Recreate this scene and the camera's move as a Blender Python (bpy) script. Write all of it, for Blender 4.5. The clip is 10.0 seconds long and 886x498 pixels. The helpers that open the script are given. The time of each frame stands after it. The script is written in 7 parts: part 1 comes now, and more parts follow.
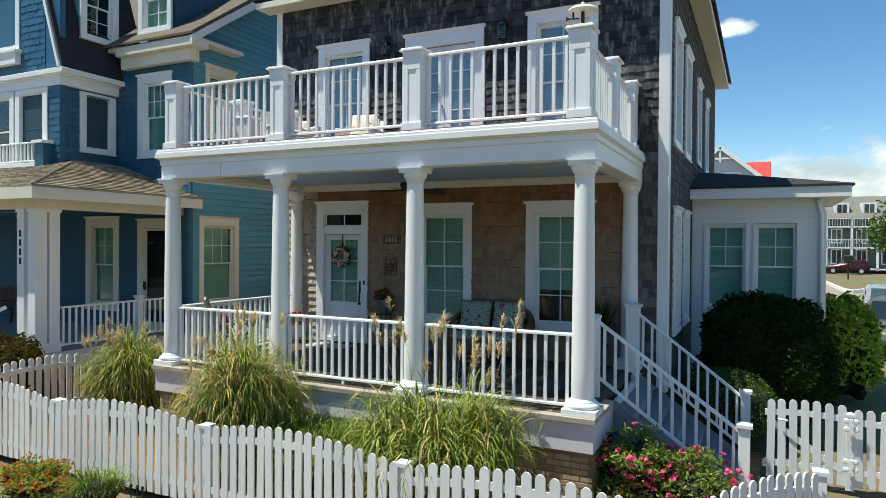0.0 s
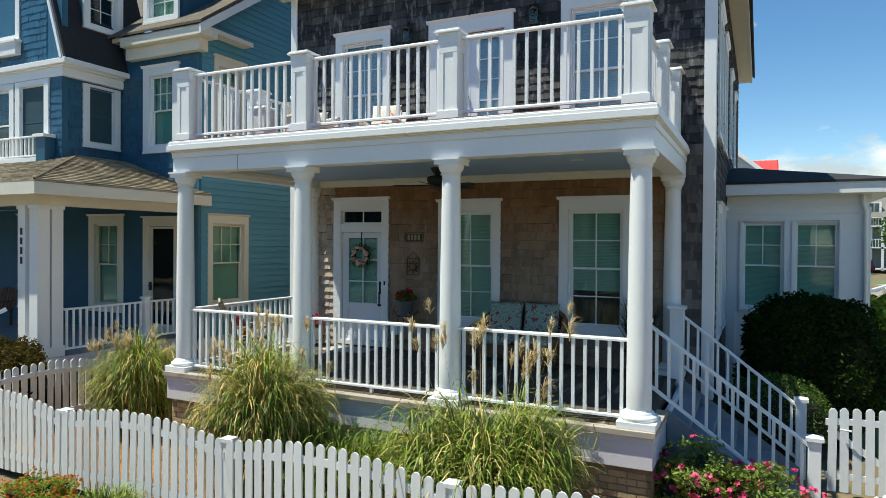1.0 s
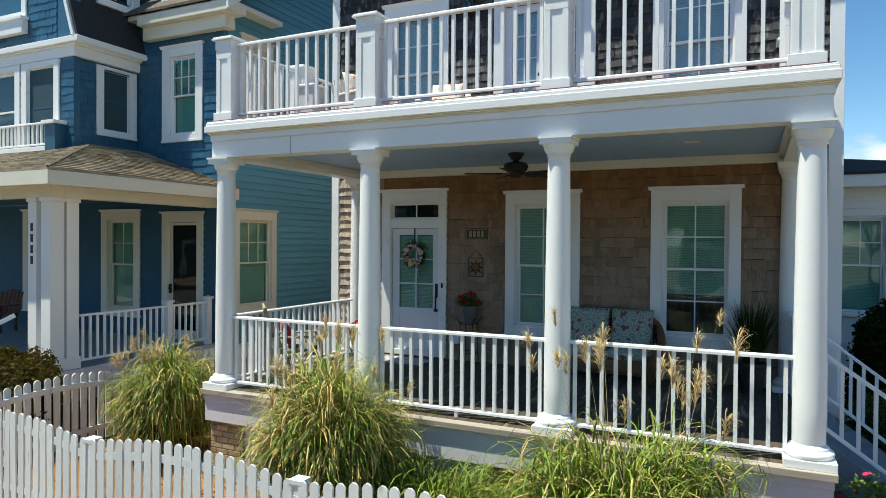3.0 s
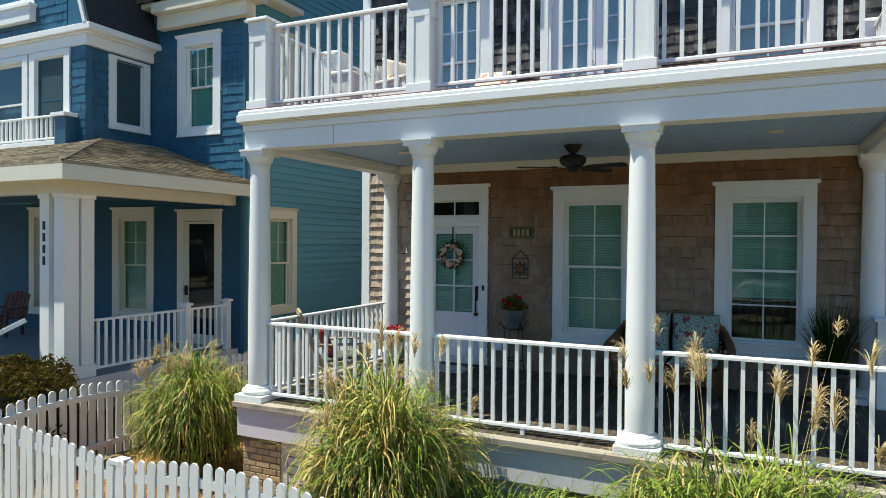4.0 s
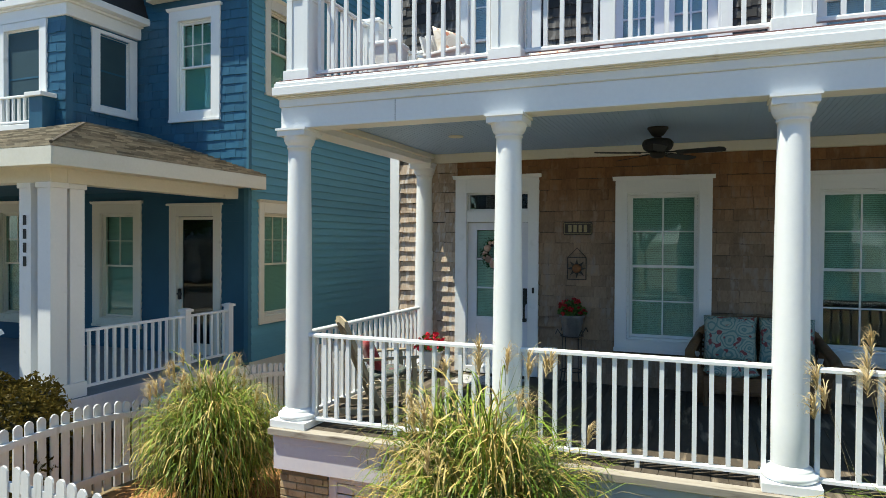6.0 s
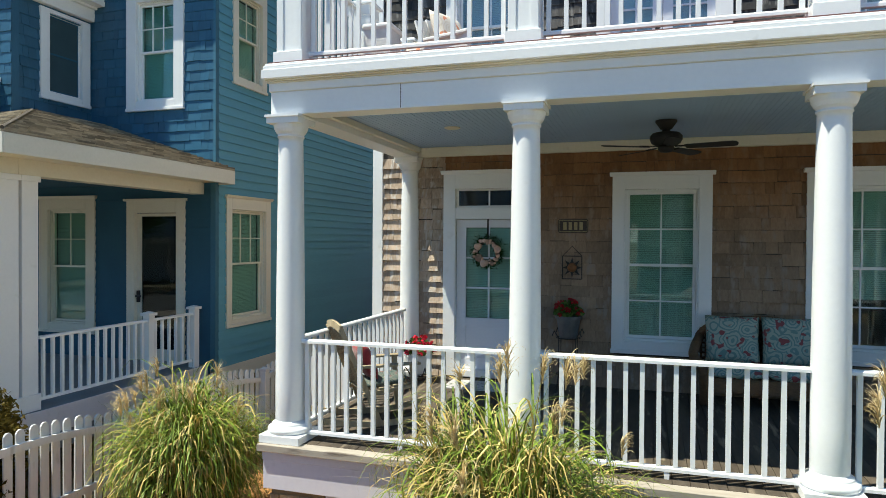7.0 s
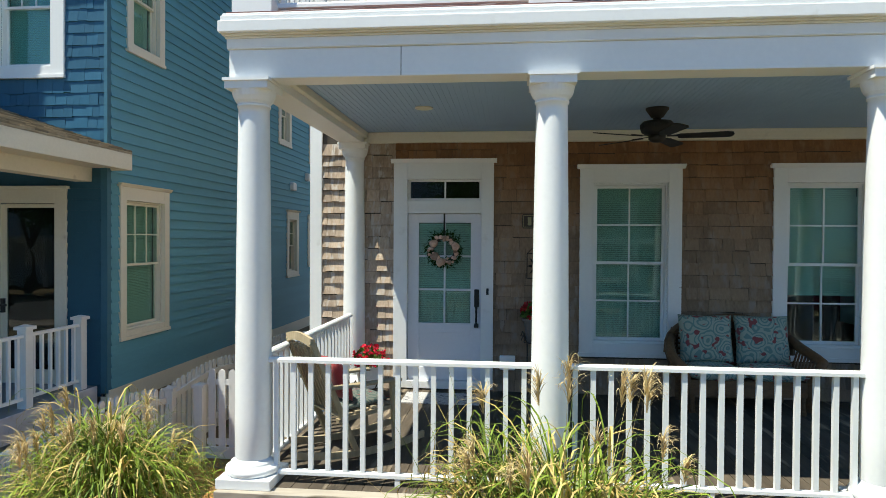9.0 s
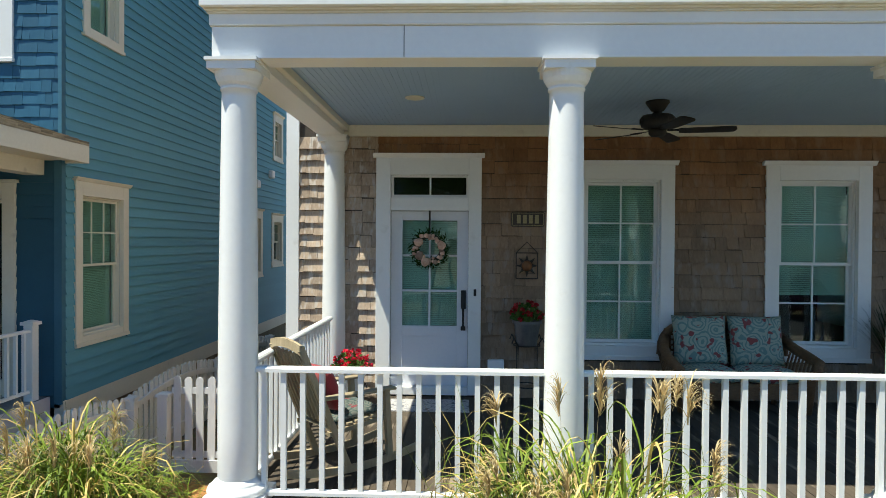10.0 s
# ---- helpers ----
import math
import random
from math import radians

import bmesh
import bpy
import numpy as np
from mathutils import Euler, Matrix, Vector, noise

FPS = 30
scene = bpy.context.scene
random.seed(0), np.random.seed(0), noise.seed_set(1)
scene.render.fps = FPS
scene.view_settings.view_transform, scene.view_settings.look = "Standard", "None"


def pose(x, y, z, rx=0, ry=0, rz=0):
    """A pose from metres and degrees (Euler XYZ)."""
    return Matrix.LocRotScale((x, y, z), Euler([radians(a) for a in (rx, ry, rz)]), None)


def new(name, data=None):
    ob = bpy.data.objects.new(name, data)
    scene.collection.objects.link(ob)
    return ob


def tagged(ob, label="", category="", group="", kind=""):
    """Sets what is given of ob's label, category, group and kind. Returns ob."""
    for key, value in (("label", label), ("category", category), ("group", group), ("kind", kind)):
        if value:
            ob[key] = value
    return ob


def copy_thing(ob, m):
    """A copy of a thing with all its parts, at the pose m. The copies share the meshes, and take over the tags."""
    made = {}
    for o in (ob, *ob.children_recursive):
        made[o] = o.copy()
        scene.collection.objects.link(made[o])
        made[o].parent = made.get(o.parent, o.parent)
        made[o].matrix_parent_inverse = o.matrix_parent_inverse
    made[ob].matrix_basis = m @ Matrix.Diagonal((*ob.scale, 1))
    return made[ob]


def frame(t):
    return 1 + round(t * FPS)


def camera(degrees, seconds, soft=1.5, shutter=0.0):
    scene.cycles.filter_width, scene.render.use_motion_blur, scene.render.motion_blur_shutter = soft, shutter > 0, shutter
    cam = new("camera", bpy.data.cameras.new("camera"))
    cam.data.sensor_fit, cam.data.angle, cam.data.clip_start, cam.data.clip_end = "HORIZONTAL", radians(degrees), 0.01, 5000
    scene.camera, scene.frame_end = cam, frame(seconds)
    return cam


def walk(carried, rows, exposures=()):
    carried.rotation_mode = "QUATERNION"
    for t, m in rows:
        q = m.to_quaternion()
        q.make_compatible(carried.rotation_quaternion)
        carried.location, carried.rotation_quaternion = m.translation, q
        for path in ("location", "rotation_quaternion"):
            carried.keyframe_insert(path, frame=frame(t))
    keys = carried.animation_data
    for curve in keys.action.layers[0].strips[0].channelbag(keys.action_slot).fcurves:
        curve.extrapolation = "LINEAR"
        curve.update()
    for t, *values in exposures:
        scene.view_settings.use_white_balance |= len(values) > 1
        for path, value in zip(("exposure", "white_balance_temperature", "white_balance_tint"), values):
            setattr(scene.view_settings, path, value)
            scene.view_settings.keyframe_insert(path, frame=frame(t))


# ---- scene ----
cam = camera(67.9, 10.0, soft=0.8)
METRES, EYE, TILT, LEAN, TURN = 8.0, 3.3, 0.0, 0.0, 25.9
ROWS = [
    (0.0, 0.0, 0.0, 0.0, 0.0, -0.61, -0.44),
    (0.5, -0.0317, 0.0416, -0.0021, -0.09, -0.63, -0.43),
    (1.0, -0.0635, 0.0828, -0.0044, -0.2, -0.62, -0.42),
    (1.5, -0.0956, 0.1246, -0.0065, -0.29, -0.63, -0.42),
    (2.0, -0.1288, 0.1676, -0.0082, -0.35, -0.63, -0.41),
    (2.5, -0.1649, 0.2125, -0.0099, -0.4, -0.63, -0.4),
    (4.0, -0.2893, 0.347, -0.0122, -0.68, -0.65, -0.41),
    (4.5, -0.3281, 0.3899, -0.0134, -0.84, -0.67, -0.38),
    (5.0, -0.3651, 0.4295, -0.0152, -1.36, -0.65, -0.36),
    (5.5, -0.3996, 0.4647, -0.0165, -2.4, -0.65, -0.34),
    (7.0, -0.4954, 0.5641, -0.0202, -8.46, -0.7, -0.35),
    (7.5, -0.5267, 0.5991, -0.022, -11.18, -0.7, -0.33),
    (8.0, -0.5578, 0.6354, -0.0232, -14.13, -0.71, -0.36),
    (8.5, -0.5851, 0.6725, -0.0235, -17.2, -0.75, -0.38),
    (9.0, -0.6053, 0.7094, -0.0245, -20.06, -0.74, -0.35),
    (9.5, -0.6177, 0.7421, -0.0266, -22.25, -0.66, -0.36),
    (10.0, -0.6277, 0.7704, -0.0272, -23.83, -0.69, -0.39),
]
walk(cam, [(t, pose(0, 0, EYE, TILT, LEAN, TURN) @ pose(METRES * x, METRES * y, METRES * z, 90 + pitch, roll, yaw)) for t, x, y, z, yaw, pitch, roll in ROWS],
     exposures=[(0.0, 0.39, 6800, 1), (5.0, 0.58, 6820, 1), (8.0, 0.67, 6830, 2), (10.0, 0.63, 6830, 2)])

# ---------------------------------------------------------------- light
TO_SUN = Vector((-0.37, -0.225, 1.0)).normalized()
world = bpy.data.worlds.new("world")
scene.world = world
world.use_nodes = True
wn = world.node_tree.nodes
sky = wn.new("ShaderNodeTexSky")
sky.sky_type = "NISHITA"
sky.sun_disc = False
sky.sun_elevation = math.asin(TO_SUN.z)
sky.sun_rotation = math.atan2(TO_SUN.x, TO_SUN.y)
sky.dust_density = 0.0
sky.ozone_density = 0.8
sky.air_density = 0.8
wn["Background"].inputs["Strength"].default_value = 0.13
rich = wn.new("ShaderNodeHueSaturation")
rich.inputs["Saturation"].default_value = 1.25
world.node_tree.links.new(sky.outputs[0], rich.inputs["Color"])
world.node_tree.links.new(rich.outputs[0], wn["Background"].inputs["Color"])
sun = new("sun", bpy.data.lights.new("sun", "SUN"))
sun.data.energy, sun.data.angle, sun.data.color = 5.0, radians(0.53), (1.0, 0.96, 0.88)
sun.rotation_euler = TO_SUN.to_track_quat("Z", "Y").to_euler()


# ---------------------------------------------------------------- materials
def surface(name, dark, light, rough=0.6, scale=2.5, fine=40.0, bump=0.15, stretch=(1, 1, 1), vary=0.0, island=0.0,
            metal=0.0, wear=None, wear_at=0.68, sheen=0.0):
    """Two scales of noise between a dark and a light colour, with relief and uneven gloss."""
    m = bpy.data.materials.new(name)
    m.use_nodes = True
    n, l = m.node_tree.nodes, m.node_tree.links
    b = n["Principled BSDF"]
    geo = n.new("ShaderNodeNewGeometry")
    mp = n.new("ShaderNodeMapping")
    mp.inputs["Scale"].default_value = stretch
    l.new(geo.outputs["Position"], mp.inputs["Vector"])
    big, small = n.new("ShaderNodeTexNoise"), n.new("ShaderNodeTexNoise")
    big.inputs["Scale"].default_value, small.inputs["Scale"].default_value = scale, fine
    big.inputs["Detail"].default_value, small.inputs["Detail"].default_value = 4, 5
    small.inputs["Roughness"].default_value = 0.65
    for t in (big, small):
        l.new(mp.outputs[0], t.inputs["Vector"])
    mid = n.new("ShaderNodeMath")
    mid.operation = "MULTIPLY_ADD"
    mid.inputs[1].default_value = 0.5
    half = n.new("ShaderNodeMath")
    half.operation = "MULTIPLY"
    half.inputs[1].default_value = 0.5
    l.new(small.outputs["Fac"], half.inputs[0])
    l.new(big.outputs["Fac"], mid.inputs[0])
    l.new(half.outputs[0], mid.inputs[2])
    ramp = n.new("ShaderNodeValToRGB")
    ramp.color_ramp.elements[0].position, ramp.color_ramp.elements[1].position = 0.3, 0.7
    ramp.color_ramp.elements[0].color, ramp.color_ramp.elements[1].color = (*dark, 1), (*light, 1)
    l.new(mid.outputs[0], ramp.inputs[0])
    col = ramp.outputs[0]
    for amount, node, out in ((vary, "ShaderNodeObjectInfo", "Random"), (island, "ShaderNodeNewGeometry", "Random Per Island")):
        if amount:
            src = n.new(node)
            rng = n.new("ShaderNodeMapRange")
            rng.inputs["To Min"].default_value, rng.inputs["To Max"].default_value = 1 - amount, 1 + amount
            l.new(src.outputs[out], rng.inputs["Value"])
            hsv = n.new("ShaderNodeHueSaturation")
            l.new(rng.outputs[0], hsv.inputs["Value"])
            l.new(col, hsv.inputs["Color"])
            col = hsv.outputs[0]
    if wear:
        wt = n.new("ShaderNodeTexNoise")
        wt.inputs["Scale"].default_value, wt.inputs["Detail"].default_value = scale * 3.1, 6
        l.new(mp.outputs[0], wt.inputs["Vector"])
        wr = n.new("ShaderNodeMapRange")
        wr.inputs["From Min"].default_value, wr.inputs["From Max"].default_value = wear_at - 0.06, wear_at + 0.06
        l.new(wt.outputs["Fac"], wr.inputs["Value"])
        mx = n.new("ShaderNodeMix")
        mx.data_type = "RGBA"
        l.new(wr.outputs[0], mx.inputs[0])
        l.new(col, mx.inputs[6])
        mx.inputs[7].default_value = (*wear, 1)
        col = mx.outputs[2]
    l.new(col, b.inputs["Base Color"])
    rr = n.new("ShaderNodeMapRange")
    rr.inputs["To Min"].default_value, rr.inputs["To Max"].default_value = max(0.05, rough - 0.1), min(1, rough + 0.12)
    l.new(small.outputs["Fac"], rr.inputs["Value"])
    l.new(rr.outputs[0], b.inputs["Roughness"])
    b.inputs["Metallic"].default_value = metal
    if sheen:
        b.inputs["Sheen Weight"].default_value = sheen
    if bump:
        bp = n.new("ShaderNodeBump")
        bp.inputs["Strength"].default_value, bp.inputs["Distance"].default_value = bump, 0.01
        l.new(mid.outputs[0], bp.inputs["Height"])
        l.new(bp.outputs[0], b.inputs["Normal"])
    return m


def leafy(name, dark, light, back=0.35, gloss=0.22):
    """Leaves and blades: colour by piece, some light passing through."""
    m = surface(name, dark, light, rough=0.5, scale=1.5, fine=12, bump=0.0, island=0.35)
    n, l = m.node_tree.nodes, m.node_tree.links
    b, out = n["Principled BSDF"], n["Material Output"]
    tr, mx = n.new("ShaderNodeBsdfTranslucent"), n.new("ShaderNodeMixShader")
    l.new(b.inputs["Base Color"].links[0].from_socket, tr.inputs["Color"])
    mx.inputs[0].default_value = back
    b.inputs["Specular IOR Level"].default_value = gloss
    l.new(b.outputs[0], mx.inputs[1])
    l.new(tr.outputs[0], mx.inputs[2])
    l.new(mx.outputs[0], out.inputs["Surface"])
    return m


def glazing(name, tint):
    m = bpy.data.materials.new(name)
    m.use_nodes = True
    n, l = m.node_tree.nodes, m.node_tree.links
    clear, gloss, mx, fr = (n.new(k) for k in ("ShaderNodeBsdfTransparent", "ShaderNodeBsdfGlossy", "ShaderNodeMixShader", "ShaderNodeLayerWeight"))
    clear.inputs["Color"].default_value = (*tint, 1)
    gloss.inputs["Roughness"].default_value = 0.01
    fr.inputs["Blend"].default_value = 0.5
    steep, base = n.new("ShaderNodeMath"), n.new("ShaderNodeMath")
    steep.operation, base.operation = "POWER", "MULTIPLY_ADD"
    steep.inputs[1].default_value, base.inputs[1].default_value, base.inputs[2].default_value = 4.0, 0.9, 0.055
    l.new(fr.outputs["Facing"], steep.inputs[0])
    l.new(steep.outputs[0], base.inputs[0])
    wave, geo, bp = n.new("ShaderNodeTexNoise"), n.new("ShaderNodeNewGeometry"), n.new("ShaderNodeBump")
    wave.inputs["Scale"].default_value = 1.3
    bp.inputs["Strength"].default_value, bp.inputs["Distance"].default_value = 0.06, 0.05
    l.new(geo.outputs["Position"], wave.inputs["Vector"])
    l.new(wave.outputs["Fac"], bp.inputs["Height"])
    l.new(bp.outputs[0], gloss.inputs["Normal"])
    l.new(base.outputs[0], mx.inputs[0])
    l.new(clear.outputs[0], mx.inputs[1])
    l.new(gloss.outputs[0], mx.inputs[2])
    l.new(mx.outputs[0], n["Material Output"].inputs["Surface"])
    return m


WHITE = surface("white_paint", (0.79, 0.80, 0.80), (0.85, 0.86, 0.85), rough=0.42, scale=1.2, fine=25, bump=0.04, wear=(0.68, 0.68, 0.65), wear_at=0.74)
CREAM = surface("cream_trim_paint", (0.70, 0.665, 0.55), (0.80, 0.765, 0.65), rough=0.5, scale=1.2, fine=25, bump=0.05, wear=(0.55, 0.51, 0.43), wear_at=0.72)
FENCE = surface("fence_paint", (0.66, 0.68, 0.69), (0.80, 0.80, 0.79), rough=0.55, scale=3, fine=30, bump=0.12, stretch=(1, 1, 0.25), vary=0.06, wear=(0.47, 0.47, 0.42), wear_at=0.7)
LAVENDER = surface("lavender_white_paint", (0.60, 0.58, 0.64), (0.68, 0.66, 0.70), rough=0.5, scale=1.5, fine=25, bump=0.05, wear=(0.52, 0.50, 0.52), wear_at=0.7)
DOORPAINT = surface("door_paint", (0.70, 0.72, 0.78), (0.78, 0.79, 0.83), rough=0.35, scale=1.5, fine=30, bump=0.03)
SHINGLE = surface("cedar_shingle", (0.185, 0.122, 0.078), (0.36, 0.255, 0.172), rough=0.85, scale=3.0, fine=38, bump=0.5, stretch=(1, 1, 0.3), vary=0.17, island=0.17, wear=(0.31, 0.25, 0.205), wear_at=0.6)
SHINGLE_PALE = surface("pale_cedar_shingle", (0.23, 0.165, 0.115), (0.54, 0.43, 0.33), rough=0.9, scale=5, fine=45, bump=0.7, stretch=(1, 1, 0.25), vary=0.25, island=0.25, wear=(0.50, 0.45, 0.40), wear_at=0.58)


def browned_by_height(m, z0, z1, tone):
    """Multiplies the colour towards a browner, darker tone with height, along a noisy edge."""
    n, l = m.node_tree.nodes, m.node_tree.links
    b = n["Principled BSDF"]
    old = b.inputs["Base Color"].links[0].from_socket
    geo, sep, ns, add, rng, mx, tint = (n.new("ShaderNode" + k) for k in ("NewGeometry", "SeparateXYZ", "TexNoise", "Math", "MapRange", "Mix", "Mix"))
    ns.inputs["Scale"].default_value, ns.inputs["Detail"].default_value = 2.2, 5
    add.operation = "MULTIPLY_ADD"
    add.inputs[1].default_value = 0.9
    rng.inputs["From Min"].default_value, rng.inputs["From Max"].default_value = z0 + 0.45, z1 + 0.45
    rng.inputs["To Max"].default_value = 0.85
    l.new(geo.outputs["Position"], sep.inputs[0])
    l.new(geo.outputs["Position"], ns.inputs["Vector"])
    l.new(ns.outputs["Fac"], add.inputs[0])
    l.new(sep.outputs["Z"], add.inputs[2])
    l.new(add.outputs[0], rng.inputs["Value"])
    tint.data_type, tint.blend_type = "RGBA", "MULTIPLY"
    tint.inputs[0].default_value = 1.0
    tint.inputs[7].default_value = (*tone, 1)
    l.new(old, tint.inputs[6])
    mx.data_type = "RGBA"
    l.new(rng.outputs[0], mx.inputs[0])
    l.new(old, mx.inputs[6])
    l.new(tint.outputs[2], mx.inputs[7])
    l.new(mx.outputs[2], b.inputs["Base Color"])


browned_by_height(SHINGLE, 3.1, 4.15, (0.90, 0.60, 0.34))
SHINGLE_OLD = surface("weathered_shingle", (0.06, 0.053, 0.05), (0.165, 0.147, 0.135), rough=0.9, scale=3, fine=26, bump=0.6, stretch=(1, 1, 0.2), vary=0.35, island=0.42, wear=(0.21, 0.19, 0.17), wear_at=0.67)
# upper front wall: weathered grey taken darker to hold the eave's shade
SHINGLE_DARK = surface("dark_shaded_shingle", (0.009, 0.010, 0.012), (0.062, 0.056, 0.052), rough=0.7, scale=4, fine=30, bump=0.8, stretch=(1, 1, 0.25), island=0.8, wear=(0.17, 0.16, 0.15), wear_at=0.6)
SHEATH = surface("dark_sheathing", (0.05, 0.04, 0.035), (0.08, 0.065, 0.05), rough=0.9)
# one house's blues: front tones hold porch shade, clapboards lifted against dim light
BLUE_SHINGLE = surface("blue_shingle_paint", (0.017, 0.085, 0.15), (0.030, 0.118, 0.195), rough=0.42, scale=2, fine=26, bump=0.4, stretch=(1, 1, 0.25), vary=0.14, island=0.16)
BLUE_SHADED = surface("shaded_blue_paint", (0.016, 0.085, 0.145), (0.026, 0.115, 0.185), rough=0.75, scale=2, fine=26, bump=0.2)
BLUE_PLANK = surface("lifted_clapboard_blue", (0.088, 0.29, 0.39), (0.125, 0.355, 0.465), rough=0.6, scale=1.2, fine=20, bump=0.15, stretch=(0.3, 0.3, 2), vary=0.05, island=0.05)
CEILBLUE = surface("blue_ceiling_paint", (0.32, 0.47, 0.70), (0.37, 0.53, 0.75), rough=0.5, scale=1.5, fine=30, bump=0.03)
DECK = surface("porch_boards", (0.045, 0.036, 0.027), (0.125, 0.10, 0.075), rough=0.8, scale=3, fine=22, bump=0.4, stretch=(1, 0.15, 1), vary=0.18, wear=(0.28, 0.225, 0.165), wear_at=0.66)
DECKEDGE = surface("weathered_edge_boards", (0.30, 0.26, 0.21), (0.45, 0.40, 0.33), rough=0.85, scale=4, fine=30, bump=0.4, stretch=(0.2, 1, 1), wear=(0.16, 0.13, 0.10), wear_at=0.62)
REDDECK = surface("red_deck_boards", (0.13, 0.06, 0.055), (0.21, 0.11, 0.10), rough=0.8, scale=3, fine=22, bump=0.3, stretch=(1, 0.15, 1), vary=0.15)
STEPGREY = surface("grey_step_paint", (0.16, 0.19, 0.22), (0.24, 0.27, 0.30), rough=0.7, scale=2, fine=25, bump=0.2)
BRICK = surface("tan_brick", (0.30, 0.22, 0.125), (0.50, 0.39, 0.235), rough=0.9, scale=9, fine=70, bump=0.6, vary=0.28, wear=(0.20, 0.145, 0.085), wear_at=0.66)
MORTAR = surface("mortar", (0.20, 0.155, 0.095), (0.30, 0.24, 0.155), rough=0.95, scale=6, fine=60, bump=0.4)
ROOFTAN = surface("tan_asphalt_shingle", (0.155, 0.123, 0.08), (0.40, 0.335, 0.23), rough=0.95, scale=5, fine=120, bump=0.6, island=0.5)
ROOFDARK = surface("black_asphalt_shingle", (0.018, 0.018, 0.02), (0.04, 0.04, 0.042), rough=0.9, scale=5, fine=120, bump=0.5, island=0.25)
ROOFBROWN = surface("brown_asphalt_shingle", (0.055, 0.046, 0.035), (0.16, 0.13, 0.095), rough=0.95, scale=5, fine=120, bump=0.5, wear=(0.26, 0.22, 0.16), wear_at=0.66)
ROOFRED = surface("red_metal_roof", (0.55, 0.05, 0.04), (0.65, 0.08, 0.06), rough=0.45, scale=0.5, fine=6, bump=0.02)
DECK.node_tree.nodes["Principled BSDF"].inputs["Specular IOR Level"].default_value = 0.2
GLASS = glazing("window_glass", (0.76, 0.90, 0.86))
GLASS_PALE = glazing("upper_window_glass", (0.84, 0.91, 0.94))
GLASS_DARK = glazing("screened_glass", (0.42, 0.52, 0.52))
# blend of the darkened front blue and the lifted clapboard blue
BLUE_CORNER = surface("blue_corner_blend", (0.03, 0.13, 0.20), (0.045, 0.165, 0.245), rough=0.6, scale=1.2, fine=20, bump=0.15)
SCREEN = surface("insect_screen", (0.018, 0.050, 0.066), (0.03, 0.072, 0.09), rough=0.6, scale=3, fine=60, bump=0.1)
BLIND = surface("blind_slats", (0.52, 0.60, 0.55), (0.62, 0.70, 0.65), rough=0.6, scale=2, fine=20, bump=0.0)
SHADE = surface("pale_blue_shade", (0.30, 0.46, 0.56), (0.40, 0.56, 0.66), rough=0.8, scale=2, fine=20, bump=0.0)
TEALCLOTH = surface("teal_curtain", (0.25, 0.42, 0.42), (0.36, 0.54, 0.54), rough=0.9, scale=3, fine=20, bump=0.05)
CURTAIN = surface("pale_curtain", (0.42, 0.50, 0.50), (0.60, 0.66, 0.66), rough=0.9, scale=3, fine=20, bump=0.05)
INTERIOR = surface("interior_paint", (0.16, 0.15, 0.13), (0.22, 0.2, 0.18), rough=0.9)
BLACK = surface("black_metal", (0.008, 0.008, 0.009), (0.02, 0.02, 0.02), rough=0.6, scale=6, fine=60, bump=0.05)
MULCH = surface("bark_mulch", (0.20, 0.085, 0.025), (0.52, 0.27, 0.085), rough=0.95, scale=6, fine=45, bump=1.0, wear=(0.10, 0.05, 0.02), wear_at=0.6)
DIRT = surface("bare_ground", (0.11, 0.08, 0.045), (0.24, 0.18, 0.10), rough=0.95, scale=1.5, fine=30, bump=0.6, wear=(0.09, 0.12, 0.03), wear_at=0.62)
CONCRETE = surface("pale_concrete", (0.24, 0.205, 0.165), (0.31, 0.27, 0.22), rough=0.9, scale=0.4, fine=12, bump=0.2)
LAWN = surface("lawn", (0.085, 0.11, 0.035), (0.17, 0.20, 0.07), rough=0.95, scale=0.5, fine=15, bump=0.5)


# ---------------------------------------------------------------- building helpers
ORIGIN = {}


def thing(name, loc, label="", category="", group="", kind="", rz=0.0):
    ob = new(name)
    ob.location, ob.rotation_euler = loc, (0, 0, radians(rz))
    ORIGIN[ob] = Vector(loc)
    return tagged(ob, label, category, group, kind)


def mesh_of(bm, name, material, smooth=False):
    me = bpy.data.meshes.new(name)
    bm.normal_update()
    bm.to_mesh(me)
    bm.free()
    me.materials.append(material)
    if smooth:
        me.shade_smooth()
    return me


def part(name, bm, material, parent, label="", smooth=False, at=True):
    """One mesh under a thing or a part. at: the mesh is in world coordinates and is brought to its parent's origin."""
    origin = ORIGIN.get(parent, Vector((0, 0, 0)))
    if at:
        bmesh.ops.translate(bm, vec=-origin, verts=bm.verts)
    ob = new(name, mesh_of(bm, name, material, smooth))
    ob.parent = parent
    ORIGIN[ob] = origin
    return tagged(ob, label)


def piece(name, me, parent, loc, rot=(0, 0, 0)):
    """A small piece on shared mesh data, at a place in the world."""
    ob = new(name, me)
    ob.parent = parent
    ob.location, ob.rotation_euler = Vector(loc) - ORIGIN[parent], rot
    return ob


def solid(name, bm, material, label, category, kind="", smooth=False, group=""):
    """A thing or a piece of the setting that is one mesh."""
    return tagged(new(name, mesh_of(bm, name, material, smooth)), label, category, group, kind)


